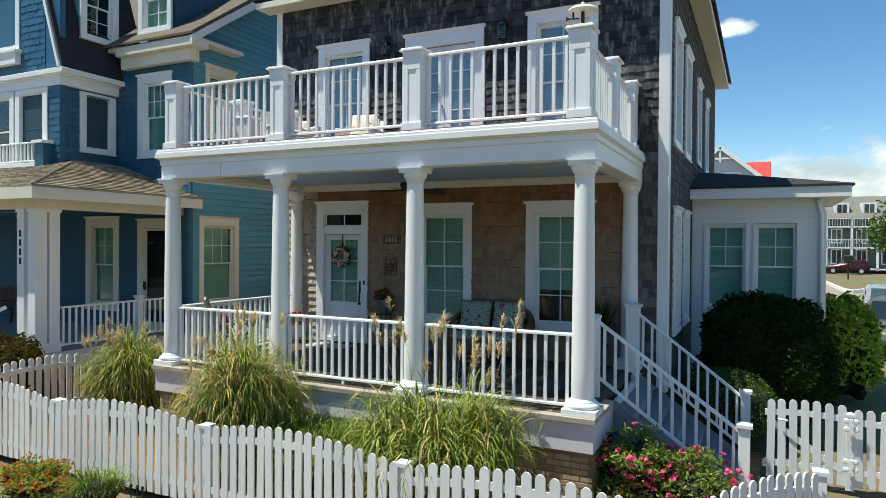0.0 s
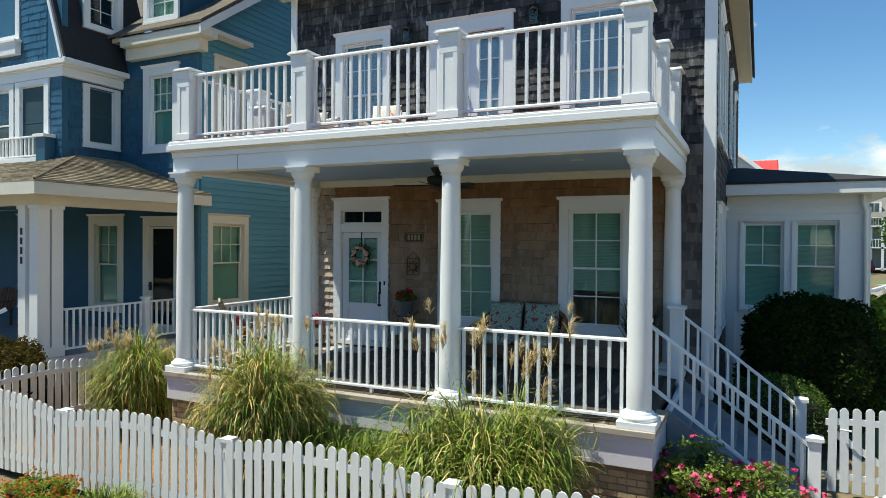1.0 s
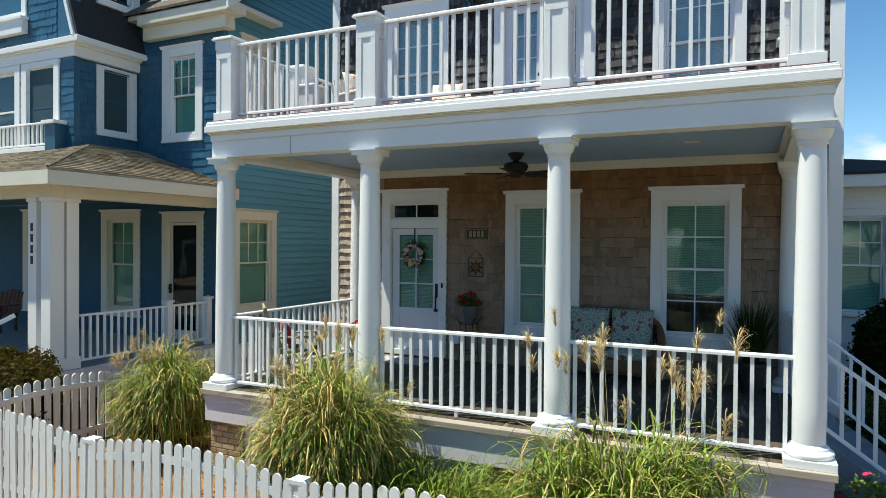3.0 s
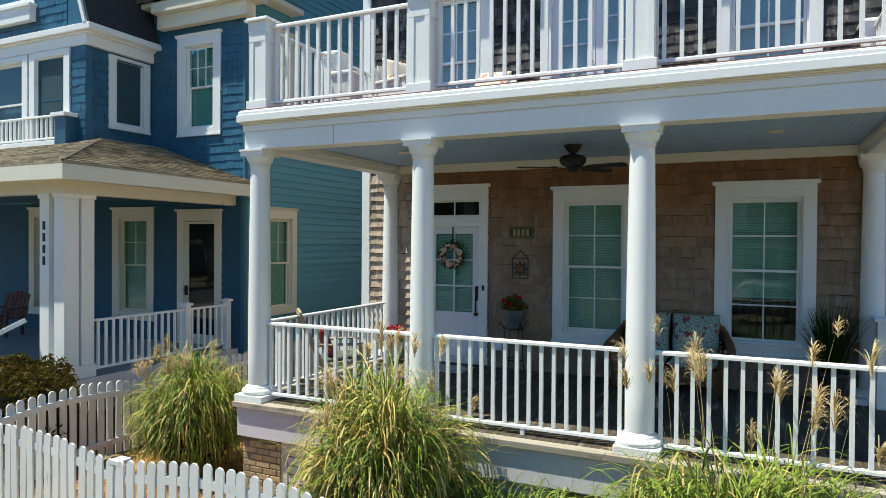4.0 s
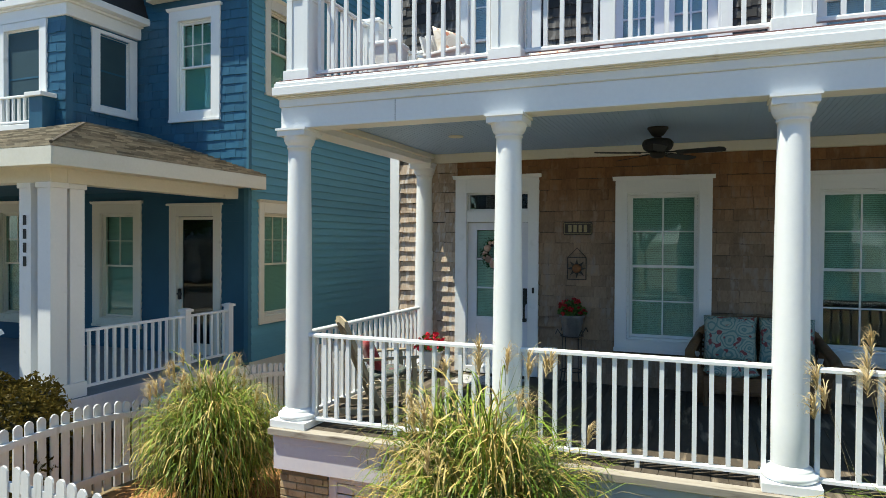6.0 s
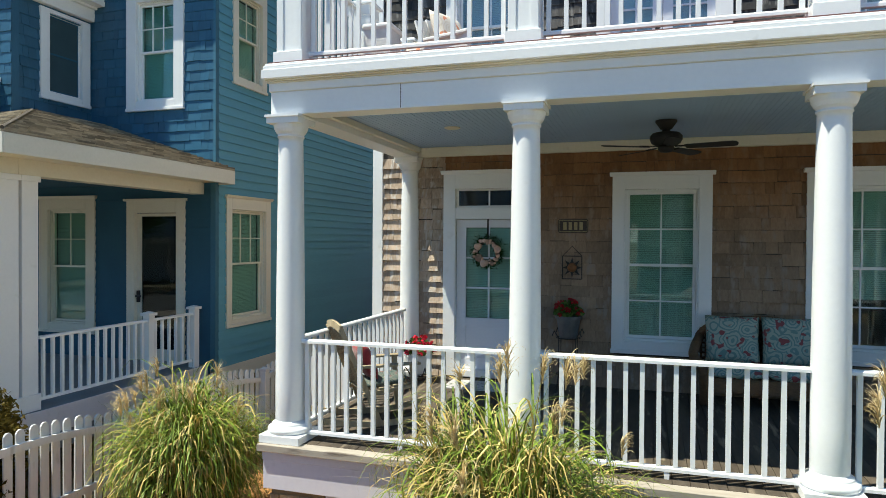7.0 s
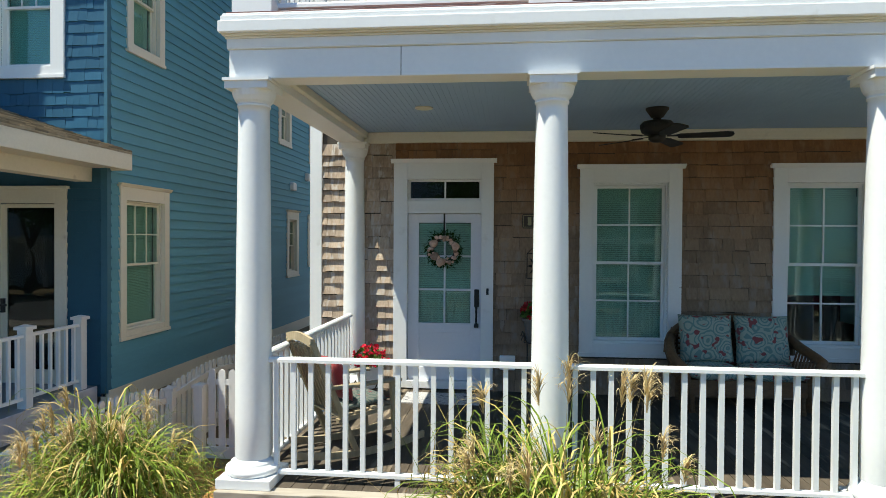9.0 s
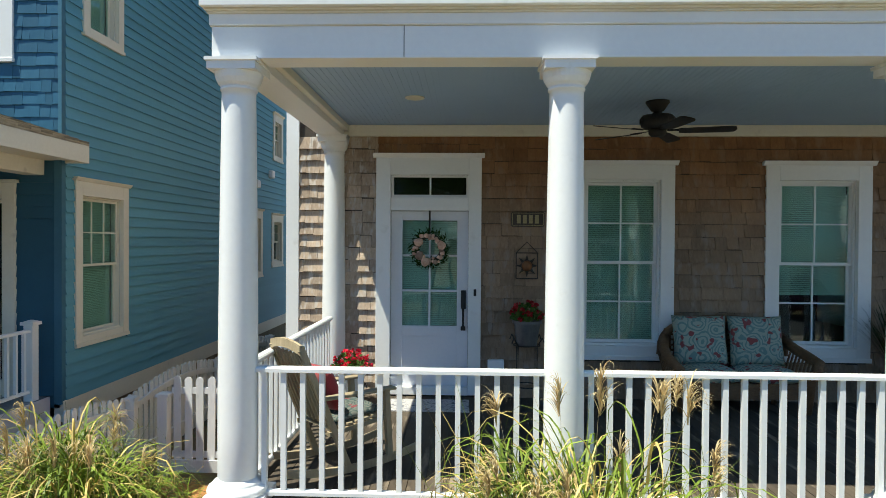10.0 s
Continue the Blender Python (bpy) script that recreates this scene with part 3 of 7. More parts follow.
def balcony_door():
    x0, x1, z0, z1 = S_UPDOOR
    m = SOUTH
    bm = boxes((x0 + 0.17, x1 - 0.17, -0.05, 0.03, z1 - 0.28, z1 - 0.04), bevel=0.003, m=m)
    for v in prism(bm, [(-0.055, z1 - 0.05), (-0.09, z1 - 0.012), (-0.095, z1), (0.0, z1), (0.0, z1 - 0.05)], "x", x0 - 0.035, x1 + 0.035):
        v.co = m @ v.co
    casing = part("door_casing", bm, WHITE, house, "white double door casing")
    for u, w in ((x0, x0 + 0.17), (x1 - 0.17, x1)):
        part("side_casing", boxes((u, w, -0.05, 0.03, z0, z1 - 0.04), bevel=0.003, m=m), WHITE, casing)
    mid = (x0 + x1) / 2
    for a, b, hx in ((x0 + 0.17, mid - 0.004, mid - 0.06), (mid + 0.004, x1 - 0.17, None)):
        c, d = z0 + 0.02, z1 - 0.29
        ga, gb, gc, gd = a + 0.12, b - 0.12, c + 0.22, d - 0.12
        leaf = part("door", boxes((ga, gb, 0.03, 0.075, c, gc), m=m), DOORPAINT, house, "white glazed balcony door, closed")
        for what, row in (("stile", (a, ga, 0.03, 0.075, c, d)), ("stile", (gb, b, 0.03, 0.075, c, d)), ("rail", (ga, gb, 0.03, 0.075, gd, d)),
                          ("glazing_bar", ((ga + gb) / 2 - 0.011, (ga + gb) / 2 + 0.011, 0.035, 0.07, gc, gd))):
            part(what, boxes(row, m=m), DOORPAINT, leaf)
        for k in range(1, 5):
            z = gc + (gd - gc) * k / 5
            part("glazing_bar", boxes((ga, gb, 0.036, 0.069, z - 0.011, z + 0.011), m=m), DOORPAINT, leaf)
        for i in range(2):
            for j in range(5):
                u0, u1 = (ga + (gb - ga) * k / 2 for k in (i, i + 1))
                w0, w1 = (gc + (gd - gc) * k / 5 for k in (j, j + 1))
                part("pane", boxes((u0, u1, 0.05, 0.054, w0, w1), m=m), GLASS_PALE, leaf).visible_shadow = False
        part("curtain", boxes((ga, gb, 0.10, 0.11, gc, gd), m=m), CURTAIN, leaf)
        if hx:
            bm = bmesh.new()
            lathe(bm, [(0.012, 0), (0.03, 0.015), (0.034, 0.035), (0.02, 0.055)], 0, 0, 10)
            bmesh.ops.transform(bm, matrix=m @ pose(hx, 0.03, 5.85, 90), verts=bm.verts)
            part("door_knob", bm, BLACK, leaf, "dark door knob")


balcony_door()

# porch floor, skirt, entablature and ceiling
part("porch_edge", boxes((-8.99, -1.72, 7.60, 7.74, 1.185, FLOOR), (-8.99, -8.86, 7.74, 11.1, 1.185, FLOOR), (-1.86, -1.72, 7.74, 8.7, 1.185, FLOOR), bevel=0.004), DECKEDGE, house, "weathered grey-brown porch edge boards")
floor_base = part("porch_floor", boxes((-8.86, -1.86, 7.74, 11.1, 1.12, 1.222)), SHEATH, house, "dark worn porch floor boards")
part("skirt_board", boxes((-8.95, -1.75, 7.65, 7.69, 0.83, 1.185), (-8.95, -8.91, 7.69, 11.1, 0.83, 1.185), (-1.79, -1.75, 7.69, 11.1, 0.83, 1.185), (-8.955, -1.745, 7.642, 7.65, 1.10, 1.185), bevel=0.003), LAVENDER, house, "lavender-white skirt board")
entab = part("entablature", boxes((-8.94, -1.78, 7.75, 7.99, 4.305, 4.52), bevel=0.003), WHITE, house, "white painted porch entablature with a moulded cornice")
part("side_beam", boxes((-8.94, -8.66, 7.992, 11.115, 4.305, 4.52), bevel=0.003), WHITE, entab)
part("side_beam", boxes((-2.06, -1.78, 7.992, 11.115, 4.305, 4.52), bevel=0.003), WHITE, entab)
part("upper_fascia", boxes((-8.955, -1.765, 7.735, 7.99, 4.527, 4.60), bevel=0.003), WHITE, entab)
part("upper_fascia", boxes((-8.955, -8.66, 7.992, 11.115, 4.527, 4.60), bevel=0.003), WHITE, entab)
part("upper_fascia", boxes((-2.06, -1.765, 7.992, 11.115, 4.527, 4.60), bevel=0.003), WHITE, entab)
part("fascia_bead", boxes((-8.95, -1.77, 7.741, 7.99, 4.5205, 4.5265), (-8.95, -8.66, 7.992, 11.1, 4.5205, 4.5265), (-2.06, -1.77, 7.992, 11.1, 4.5205, 4.5265)), CREAM, entab, "thin cream bead between the fascia boards")
part("soffit_board", boxes((-8.935, -1.785, 7.755, 11.07, 4.519, 4.70)), WHITE, entab)
part("joint", boxes((-7.64, -7.635, 7.748, 7.75, 4.31, 4.52)), SHEATH, entab, "fine open joint in the fascia")
# cream here puts the warm light from below into the moulding's colour
part("cornice", boxes((-8.965, -1.755, 7.722, 11.06, 4.60, 4.616), (-8.978, -1.742, 7.702, 11.06, 4.616, 4.632), bevel=0.003), CREAM, entab, "cornice moulding, cream for warm light from below")
part("drip_edge", boxes((-8.995, -1.725, 7.662, 11.06, 4.632, 4.715), (-8.98, -1.74, 7.676, 11.06, 4.715, 4.755), (-8.97, -1.75, 7.69, 11.06, 4.755, 4.775), bevel=0.004), WHITE, entab, "bright white cornice cap")
part("inner_trim", boxes((-8.66, -2.06, 7.99, 8.05, 4.37, 4.44), (-8.66, -8.60, 8.05, 11.115, 4.37, 4.44), (-2.12, -2.06, 8.05, 11.115, 4.37, 4.44), (-8.60, -2.12, 11.04, 11.115, 4.31, 4.44), (-8.66, -8.60, 11.05, 11.115, 4.31, 4.369), (-2.12, -2.06, 11.05, 11.115, 4.31, 4.369), bevel=0.005), CREAM, entab, "cream ceiling trim")
bm = boxes((-8.66, -2.06, 7.99, 11.1, 4.446, 4.50))
x = -8.655
while x < -2.07:
    box(bm, x, x + 0.050, 8.0, 11.09, 4.443, 4.446)
    x += 0.055
part("porch_ceiling", bm, CEILBLUE, house, "pale blue beadboard porch ceiling")

COL_X = (-8.79, -6.54, -4.24, -1.93)
COL_Y = 7.86


def column(x, y, z=FLOOR, name="column"):
    bm = bmesh.new()
    prof = [(0.128, 0.17), (0.136, 0.20), (0.137, 0.5)]
    prof += [(0.137 - 0.022 * ((h - 0.5) / 2.3) ** 1.6, h) for h in (0.9, 1.3, 1.7, 2.1, 2.5, 2.74)]
    prof += [(0.115, 2.80), (0.115, 2.85), (0.124, 2.853), (0.126, 2.862), (0.124, 2.87)]
    lathe(bm, prof, x, y, 32, z)
    col = part(name, bm, WHITE, house, "smooth white round porch column", smooth=True)
    bm = boxes((x - 0.21, x + 0.21, y - 0.21, y + 0.21, z, z + 0.075), bevel=0.004)
    part("plinth", bm, WHITE, col)
    bm = bmesh.new()
    lathe(bm, [(0.19, 0.075), (0.205, 0.09), (0.208, 0.11), (0.2, 0.13), (0.175, 0.14), (0.165, 0.155), (0.165, 0.165), (0.14, 0.175), (0.135, 0.19)], x, y, 32, z)
    part("base", bm, WHITE, col, smooth=True)
    bm = bmesh.new()
    lathe(bm, [(0.117, 2.87), (0.125, 2.885), (0.14, 2.90), (0.155, 2.93), (0.163, 2.965), (0.165, 2.975)], x, y, 32, z)
    box(bm, x - 0.165, x + 0.165, y - 0.165, y + 0.165, z + 2.975, z + 3.03)
    box(bm, x - 0.178, x + 0.178, y - 0.178, y + 0.178, z + 3.03, z + 3.053)
    part("capital", bm, WHITE, col)
    return col


for x in COL_X:
    column(x, COL_Y)
column(-8.775, 11.07)
column(-1.955, 11.06)

for a, b, count in zip(COL_X, COL_X[1:], (15, 16, 15)):
    railing(house, (a + 0.12, COL_Y), (b - 0.12, COL_Y), (2.21, 2.21), (1.31, 1.31), spacing=(b - a - 0.24) / count, name="porch_railing", label="white porch railing with square balusters")
    bm = boxes(((a + b) / 2 - 0.02, (a + b) / 2 + 0.02, COL_Y - 0.02, COL_Y + 0.02, FLOOR, 1.32))
    part("rail_foot", bm, WHITE, house)
railing(house, (-8.78, COL_Y + 0.12), (-8.78, 10.86), (2.21, 2.21), (1.31, 1.31), name="porch_railing", label="white porch railing with square balusters")

# recessed lights and the brick piers
for x in (-7.71, -3.08):
    bm = bmesh.new()
    lathe(bm, [(0.085, 4.428), (0.092, 4.432), (0.092, 4.44)], x, 9.58, 24)
    part("recessed_light", bm, CREAM, house, "round recessed ceiling light, unlit")


def brick_pier(x0, x1, y0, y1, z1, faces=("s",)):
    pier = part("pier", boxes((x0 + 0.012, x1 - 0.012, y0 + 0.012, y1 - 0.012, -0.1, z1)), MORTAR, house, "tan brick porch pier")
    course, me = 0.076, {}
    for side in faces:
        a, b = (x0, x1) if side == "s" else (y0, y1)
        for r in range(int(z1 / course)):
            u = a - (0.105 if r % 2 else 0)
            while u < b:
                s, e = max(u, a), min(u + 0.198, b)
                if e - s > 0.03:
                    w = round(e - s, 3)
                    if (w, side) not in me:
                        bb = boxes((0, w, 0, 0.05, 0, 0.064), bevel=0.004) if side == "s" else boxes((-0.05, 0, 0, w, 0, 0.064), bevel=0.004)
                        me[(w, side)] = mesh_of(bb, "brick", BRICK)
                    piece("brick", me[(w, side)], pier, (s, y0, 0.01 + r * course) if side == "s" else (x1, s, 0.01 + r * course))
                u += 0.208


brick_pier(-8.92, -8.35, 7.72, 8.3, 0.83)
brick_pier(-2.75, -1.77, 7.72, 8.6, 0.83, ("s", "e"))
brick_pier(-5.0, -4.4, 7.74, 8.2, 0.83)
brick_pier(-6.8, -6.2, 7.74, 8.2, 0.83)
for a, b in ((-8.35, -6.8), (-6.2, -5.0), (-4.4, -2.75)):
    bm = boxes((a, b, 7.74, 7.77, 0.75, 0.83), (a, b, 7.74, 7.77, 0.02, 0.1), (a, a + 0.09, 7.74, 7.77, 0.1, 0.75), (b - 0.09, b, 7.74, 7.77, 0.1, 0.75))
    panel = part("crawl_space_panel", bm, LAVENDER, house, "painted slatted crawl-space panel")
    z = 0.12
    while z < 0.72:
        part("slat", boxes((a + 0.09, b - 0.09, 7.75, 7.77, z, z + 0.09), bevel=0.003), LAVENDER, panel)
        z += 0.105

# porch steps with two raking rails
N, RISE, RUN = 7, FLOOR / 7, 0.245
S0, S1 = 8.80, 10.70
stairs = part("porch_steps", boxes(*[(-1.76 + i * RUN, -1.76 + (i + 1) * RUN, S0, S1, 0, FLOOR - (i + 1) * RISE - 0.035) for i in range(N - 1)]), STEPGREY, house, "grey painted porch steps")
for i in range(N - 1):
    z = FLOOR - (i + 1) * RISE
    part("tread", boxes((-1.77 + i * RUN, -1.73 + (i + 1) * RUN, S0 - 0.03, S1 + 0.03, z - 0.035, z), bevel=0.006), STEPGREY, stairs)
for y in (S0 - 0.02, S1 + 0.02):
    bm = bmesh.new()
    prism(bm, [(-1.74, 0.85), (-1.74, 1.24), (-0.2, 0.16), (-0.2, 0.0), (-0.5, 0.0)], "y", y - 0.02, y + 0.02)
    part("stringer", bm, STEPGREY, stairs)


def newel(x, y, z0, z1, w=0.13, capw=0.18, parent=None, material=None, name="newel_post", label="white square newel post with a cap"):
    bm = boxes((x - w / 2, x + w / 2, y - w / 2, y + w / 2, z0, z1 - 0.06), bevel=0.005)
    p = part(name, bm, material or WHITE, parent, label)
    bm = boxes((x - capw / 2, x + capw / 2, y - capw / 2, y + capw / 2, z1 - 0.06, z1 - 0.02))
    rim = capw / 2 - 0.01
    lo = [bm.verts.new((x + i * rim, y + j * rim, z1 - 0.02)) for i, j in ((-1, -1), (1, -1), (1, 1), (-1, 1))]
    hi = [bm.verts.new((x + i * 0.02, y + j * 0.02, z1)) for i, j in ((-1, -1), (1, -1), (1, 1), (-1, 1))]
    bm.faces.new(hi)
    for i in range(4):
        bm.faces.new((lo[i], lo[(i + 1) % 4], hi[(i + 1) % 4], hi[i]))
    part("cap", bm, material or WHITE, p)
    return p


newel(-0.17, S0 - 0.02, 0, 1.14, parent=house)
newel(-0.20, S1 + 0.1, 0, 1.14, parent=house)
newel(-1.97, S0 - 0.02, FLOOR, 2.36, w=0.08, capw=0.10, parent=house)
newel(-1.85, S1 + 0.1, FLOOR - 0.3, 2.35, w=0.20, capw=0.26, parent=house)
railing(house, (-1.94, S0 - 0.02), (-0.22, S0 - 0.02), (2.27, 1.04), (1.49, 0.26), name="stair_railing", label="white raking stair rail")
railing(house, (-1.76, S1 + 0.1), (-0.25, S1 + 0.1), (2.20, 1.04), (1.42, 0.26), name="stair_railing", label="white raking stair rail")

# balcony
part("balcony_edge", boxes((-8.95, -1.77, 7.715, 7.86, 4.775, 4.792)), REDDECK, house, "red-brown balcony boards")
bm = bmesh.new()
x = -8.94
while x < -1.85:
    box(bm, x, x + 0.134, 7.87, 11.06, 4.775, 4.79)
    x += 0.14
part("balcony_floor", bm, REDDECK, house, "red-brown balcony boards")
BAL_X = (-8.77, -6.56, -4.26, -1.985)
BAL_Y = 7.91


def balcony_post(x, y):
    w = 0.12
    p = part("balcony_post", boxes((x - w, x + w, y - w, y + w, 4.785, 5.80), bevel=0.004), WHITE, house, "white panelled balcony post")
    part("base_moulding", boxes((x - 0.155, x + 0.155, y - 0.155, y + 0.155, 4.785, 4.90), bevel=0.004), WHITE, p)
    for dx, dy in ((0, -1), (0, 1), (-1, 0), (1, 0)):
        for s in (-1, 1):
            if dx == 0:
                part("panel_stile", boxes((x + s * 0.095 - 0.03, x + s * 0.095 + 0.03, *sorted((y + dy * w, y + dy * (w + 0.012))), 4.90, 5.62)), WHITE, p)
            else:
                part("panel_stile", boxes((*sorted((x + dx * w, x + dx * (w + 0.012))), y + s * 0.095 - 0.03, y + s * 0.095 + 0.03, 4.90, 5.62)), WHITE, p)
        if dx == 0:
            part("panel_rail", boxes((x - 0.125, x + 0.125, *sorted((y + dy * w, y + dy * (w + 0.014))), 5.62, 5.74)), WHITE, p)
        else:
            part("panel_rail", boxes((*sorted((x + dx * w, x + dx * (w + 0.014))), y - 0.125, y + 0.125, 5.62, 5.74)), WHITE, p)
    part("cap", boxes((x - 0.14, x + 0.14, y - 0.14, y + 0.14, 5.74, 5.86), (x - 0.175, x + 0.175, y - 0.175, y + 0.175, 5.86, 5.885), (x - 0.16, x + 0.16, y - 0.16, y + 0.16, 5.885, 5.905), bevel=0.004), WHITE, p)


for x in BAL_X:
    balcony_post(x, BAL_Y)
for x in (BAL_X[0], BAL_X[-1]):
    balcony_post(x, 9.45)
    balcony_post(x, 10.92)
for a, b in zip(BAL_X, BAL_X[1:]):
    railing(house, (a + 0.12, BAL_Y), (b - 0.12, BAL_Y), (5.83, 5.83), (4.87, 4.87), spacing=0.152, name="balcony_railing", label="white balcony railing with square balusters")
for x in (BAL_X[0], BAL_X[-1]):
    for a, b in ((BAL_Y, 9.45), (9.45, 10.92)):
        railing(house, (x, a + 0.12), (x, b - 0.12), (5.83, 5.83), (4.87, 4.87), spacing=0.152, name="balcony_railing", label="white balcony railing with square balusters")

# sunroom on the east side
SUN_Y = 14.95
sun_m = facing(0, SUN_Y, "south")
SUN_W = [(-1.115, -0.265, 1.92, 3.76), (-0.185, 0.665, 1.92, 3.76)]
part("sunroom_wall", pierced(EAST_X + 0.02, 1.10, 0, 4.22, [inner(o, 0.03) for o in SUN_W], 0.15, sun_m), WHITE, house, "white panelled sunroom wall")
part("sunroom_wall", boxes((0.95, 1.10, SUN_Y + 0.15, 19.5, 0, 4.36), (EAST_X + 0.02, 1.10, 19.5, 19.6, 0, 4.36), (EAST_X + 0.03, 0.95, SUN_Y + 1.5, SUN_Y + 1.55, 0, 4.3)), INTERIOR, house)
part("sunroom_trim", boxes((EAST_X + 0.03, 1.13, SUN_Y - 0.03, SUN_Y, 4.06, 4.22), (EAST_X + 0.03, 1.13, SUN_Y - 0.02, SUN_Y, 3.86, 3.98), (0.98, 1.13, SUN_Y - 0.02, SUN_Y, 0.6, 3.86), (EAST_X + 0.03, EAST_X + 0.2, SUN_Y - 0.02, SUN_Y, 0.6, 3.86), bevel=0.003), WHITE, house)
for o in SUN_W:
    window(house, sun_m, *o, casing=0.05, top=0.06, bottom=0.06, crown=False, lower=(1, 1), label="white double-hung sunroom window with blinds")
bm = bmesh.new()
prism(bm, [(14.45, 4.43), (14.45, 4.47), (16.6, 4.97), (18.5, 4.97), (18.5, 4.43)], "x", EAST_X + 0.01, 1.55)
for v in bm.verts:
    if v.co.z > 4.9 and v.co.x > 0:
        v.co.x = -1.1
# tan roof coloured black to hold the shade the house throws on it
part("sunroom_roof", bm, ROOFDARK, house, "low-pitched sunroom roof, blackened for shade from the house")
part("sunroom_eave", boxes((EAST_X + 0.02, 1.50, 14.48, 14.95, 4.22, 4.43), (1.13, 1.50, 14.95, 18.4, 4.22, 4.43), bevel=0.004), WHITE, house, "white sunroom eave")
bm = bmesh.new()
rod(bm, [(0.98, SUN_Y - 0.06, 4.2), (1.0, SUN_Y - 0.09, 4.0), (1.04, SUN_Y - 0.06, 3.9), (1.04, SUN_Y - 0.06, 0.2)], 0.04, 10)
part("downpipe", bm, WHITE, house, "white downpipe", smooth=True)

# ---------------------------------------------------------------- the blue neighbour house
blue = thing("house", (-16.0, 11.6, 0), "blue two-storey house with cream trim and a wrap-around porch", "house")
NX, NY = -12.4, 11.6
N_S, N_E = facing(0, NY, "south"), facing(NX, 0, "east")
B_S, B_E = facing(0, 10.05, "south"), facing(-15.0, 0, "east")
NS_LOW = [(-16.15, -14.88, 1.45, 3.90), (-19.05, -17.8, 1.40, 3.95)]
NS_DOOR = (-14.18, -12.98, 1.05, 3.83)
NS_UP = [(-14.19, -13.01, 5.33, 7.43)]
NE_LOW = [(11.85, 13.20, 1.63, 3.90), (18.9, 19.8, 2.15, 3.85), (20.6, 21.65, 2.35, 3.80)]
NE_UP = [(12.03, 13.06, 5.82, 7.66), (18.3, 19.2, 5.4, 7.0), (20.7, 21.6, 5.2, 6.5)]
ns_holes = [inner(o) for o in (*NS_LOW, *NS_UP)] + [(NS_DOOR[0] + 0.14, NS_DOOR[1] - 0.14, 1.05, 3.62)]
n_front = part("wall", pierced(-22.0, NX - 0.02, 0.9, 8.2, ns_holes, 0.16, N_S), BLUE_SHADED, blue, "blue front wall, darkened for porch shade, shingled above")
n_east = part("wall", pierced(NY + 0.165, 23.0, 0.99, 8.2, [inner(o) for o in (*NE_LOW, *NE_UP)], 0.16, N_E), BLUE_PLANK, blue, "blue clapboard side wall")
bm = bmesh.new()
prism(bm, [(11.62, 8.2), (22.9, 8.2), (17.3, 12.2)], "x", NX - 0.16, NX)
part("gable", bm, BLUE_PLANK, blue, "blue clapboard gable")
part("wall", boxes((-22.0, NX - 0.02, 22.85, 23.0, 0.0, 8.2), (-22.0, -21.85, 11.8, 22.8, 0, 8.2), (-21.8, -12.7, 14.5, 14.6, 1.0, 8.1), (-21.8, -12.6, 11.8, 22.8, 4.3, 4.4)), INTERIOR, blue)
part("skirt_board", boxes((NX - 0.1, NX + 0.03, NY, 23.0, 0.72, 0.99), bevel=0.004), CREAM, blue, "cream band under the clapboards")
part("foundation", boxes((-22, NX - 0.02, NY + 0.02, 23.0, -0.1, 0.74)), MORTAR, blue, "brown rendered foundation")
part("corner_board", boxes((NX - 0.08, NX + 0.018, NY - 0.024, NY + 0.06, 0.95, 4.2), (NX - 0.03, NX + 0.018, NY - 0.024, NY + 0.06, 4.2, 8.2)), BLUE_CORNER, blue, "blue painted corner board")
for o in NS_LOW + NS_UP:
    window(blue, N_S, *o, casing=0.20, top=0.24, bottom=0.17, trim=CREAM if o[2] < 3 else WHITE, cols=2 if o[2] < 3 else 3, rows=2, label="cream-trimmed double-hung window", lower=(1, 1), blind=BLIND if o[2] < 3 else TEALCLOTH, glass=GLASS)
for o in NE_LOW + NE_UP:
    window(blue, N_E, *o, casing=0.15, top=0.24, bottom=0.14, trim=CREAM, cols=3 if o[2] < 2 else 2, rows=2, label="cream-trimmed double-hung window", lower=(1, 1))

# neighbour's door
x0, x1, z0, z1 = NS_DOOR
bm = boxes((x0, x0 + 0.17, -0.05, 0.03, z0, z1 - 0.04), (x1 - 0.17, x1, -0.05, 0.03, z0, z1 - 0.04), (x0 + 0.17, x1 - 0.17, -0.05, 0.03, z1 - 0.24, z1 - 0.04), (x0 - 0.04, x1 + 0.04, -0.09, 0.03, z1 - 0.04, z1), bevel=0.004, m=N_S)
part("door_casing", bm, CREAM, blue, "cream door casing")
bm = boxes((x0 + 0.17, x0 + 0.26, 0.02, 0.06, z0, 3.58), (x1 - 0.21, x1 - 0.17, 0.02, 0.06, z0, 3.58), (x0 + 0.26, x1 - 0.21, 0.02, 0.06, 3.53, 3.58), (x0 + 0.26, x1 - 0.21, 0.02, 0.06, z0, z0 + 0.2), m=N_S)
storm = part("storm_door", bm, CREAM, blue, "glazed storm door before a dark door, closed")
part("pane", boxes((x0 + 0.26, x1 - 0.21, 0.035, 0.04, z0 + 0.2, 3.53), m=N_S), GLASS_DARK, storm).visible_shadow = False
part("door", boxes((x0 + 0.17, x1 - 0.17, 0.10, 0.14, z0, 3.58), m=N_S), SHEATH, blue, "dark front door")
bm = boxes((x0 + 0.20, x0 + 0.24, -0.03, 0.02, 2.05, 2.25), (x0 + 0.19, x0 + 0.30, -0.05, -0.03, 2.14, 2.17), m=N_S)
part("door_handle", bm, BLACK, storm, "black lever handle")

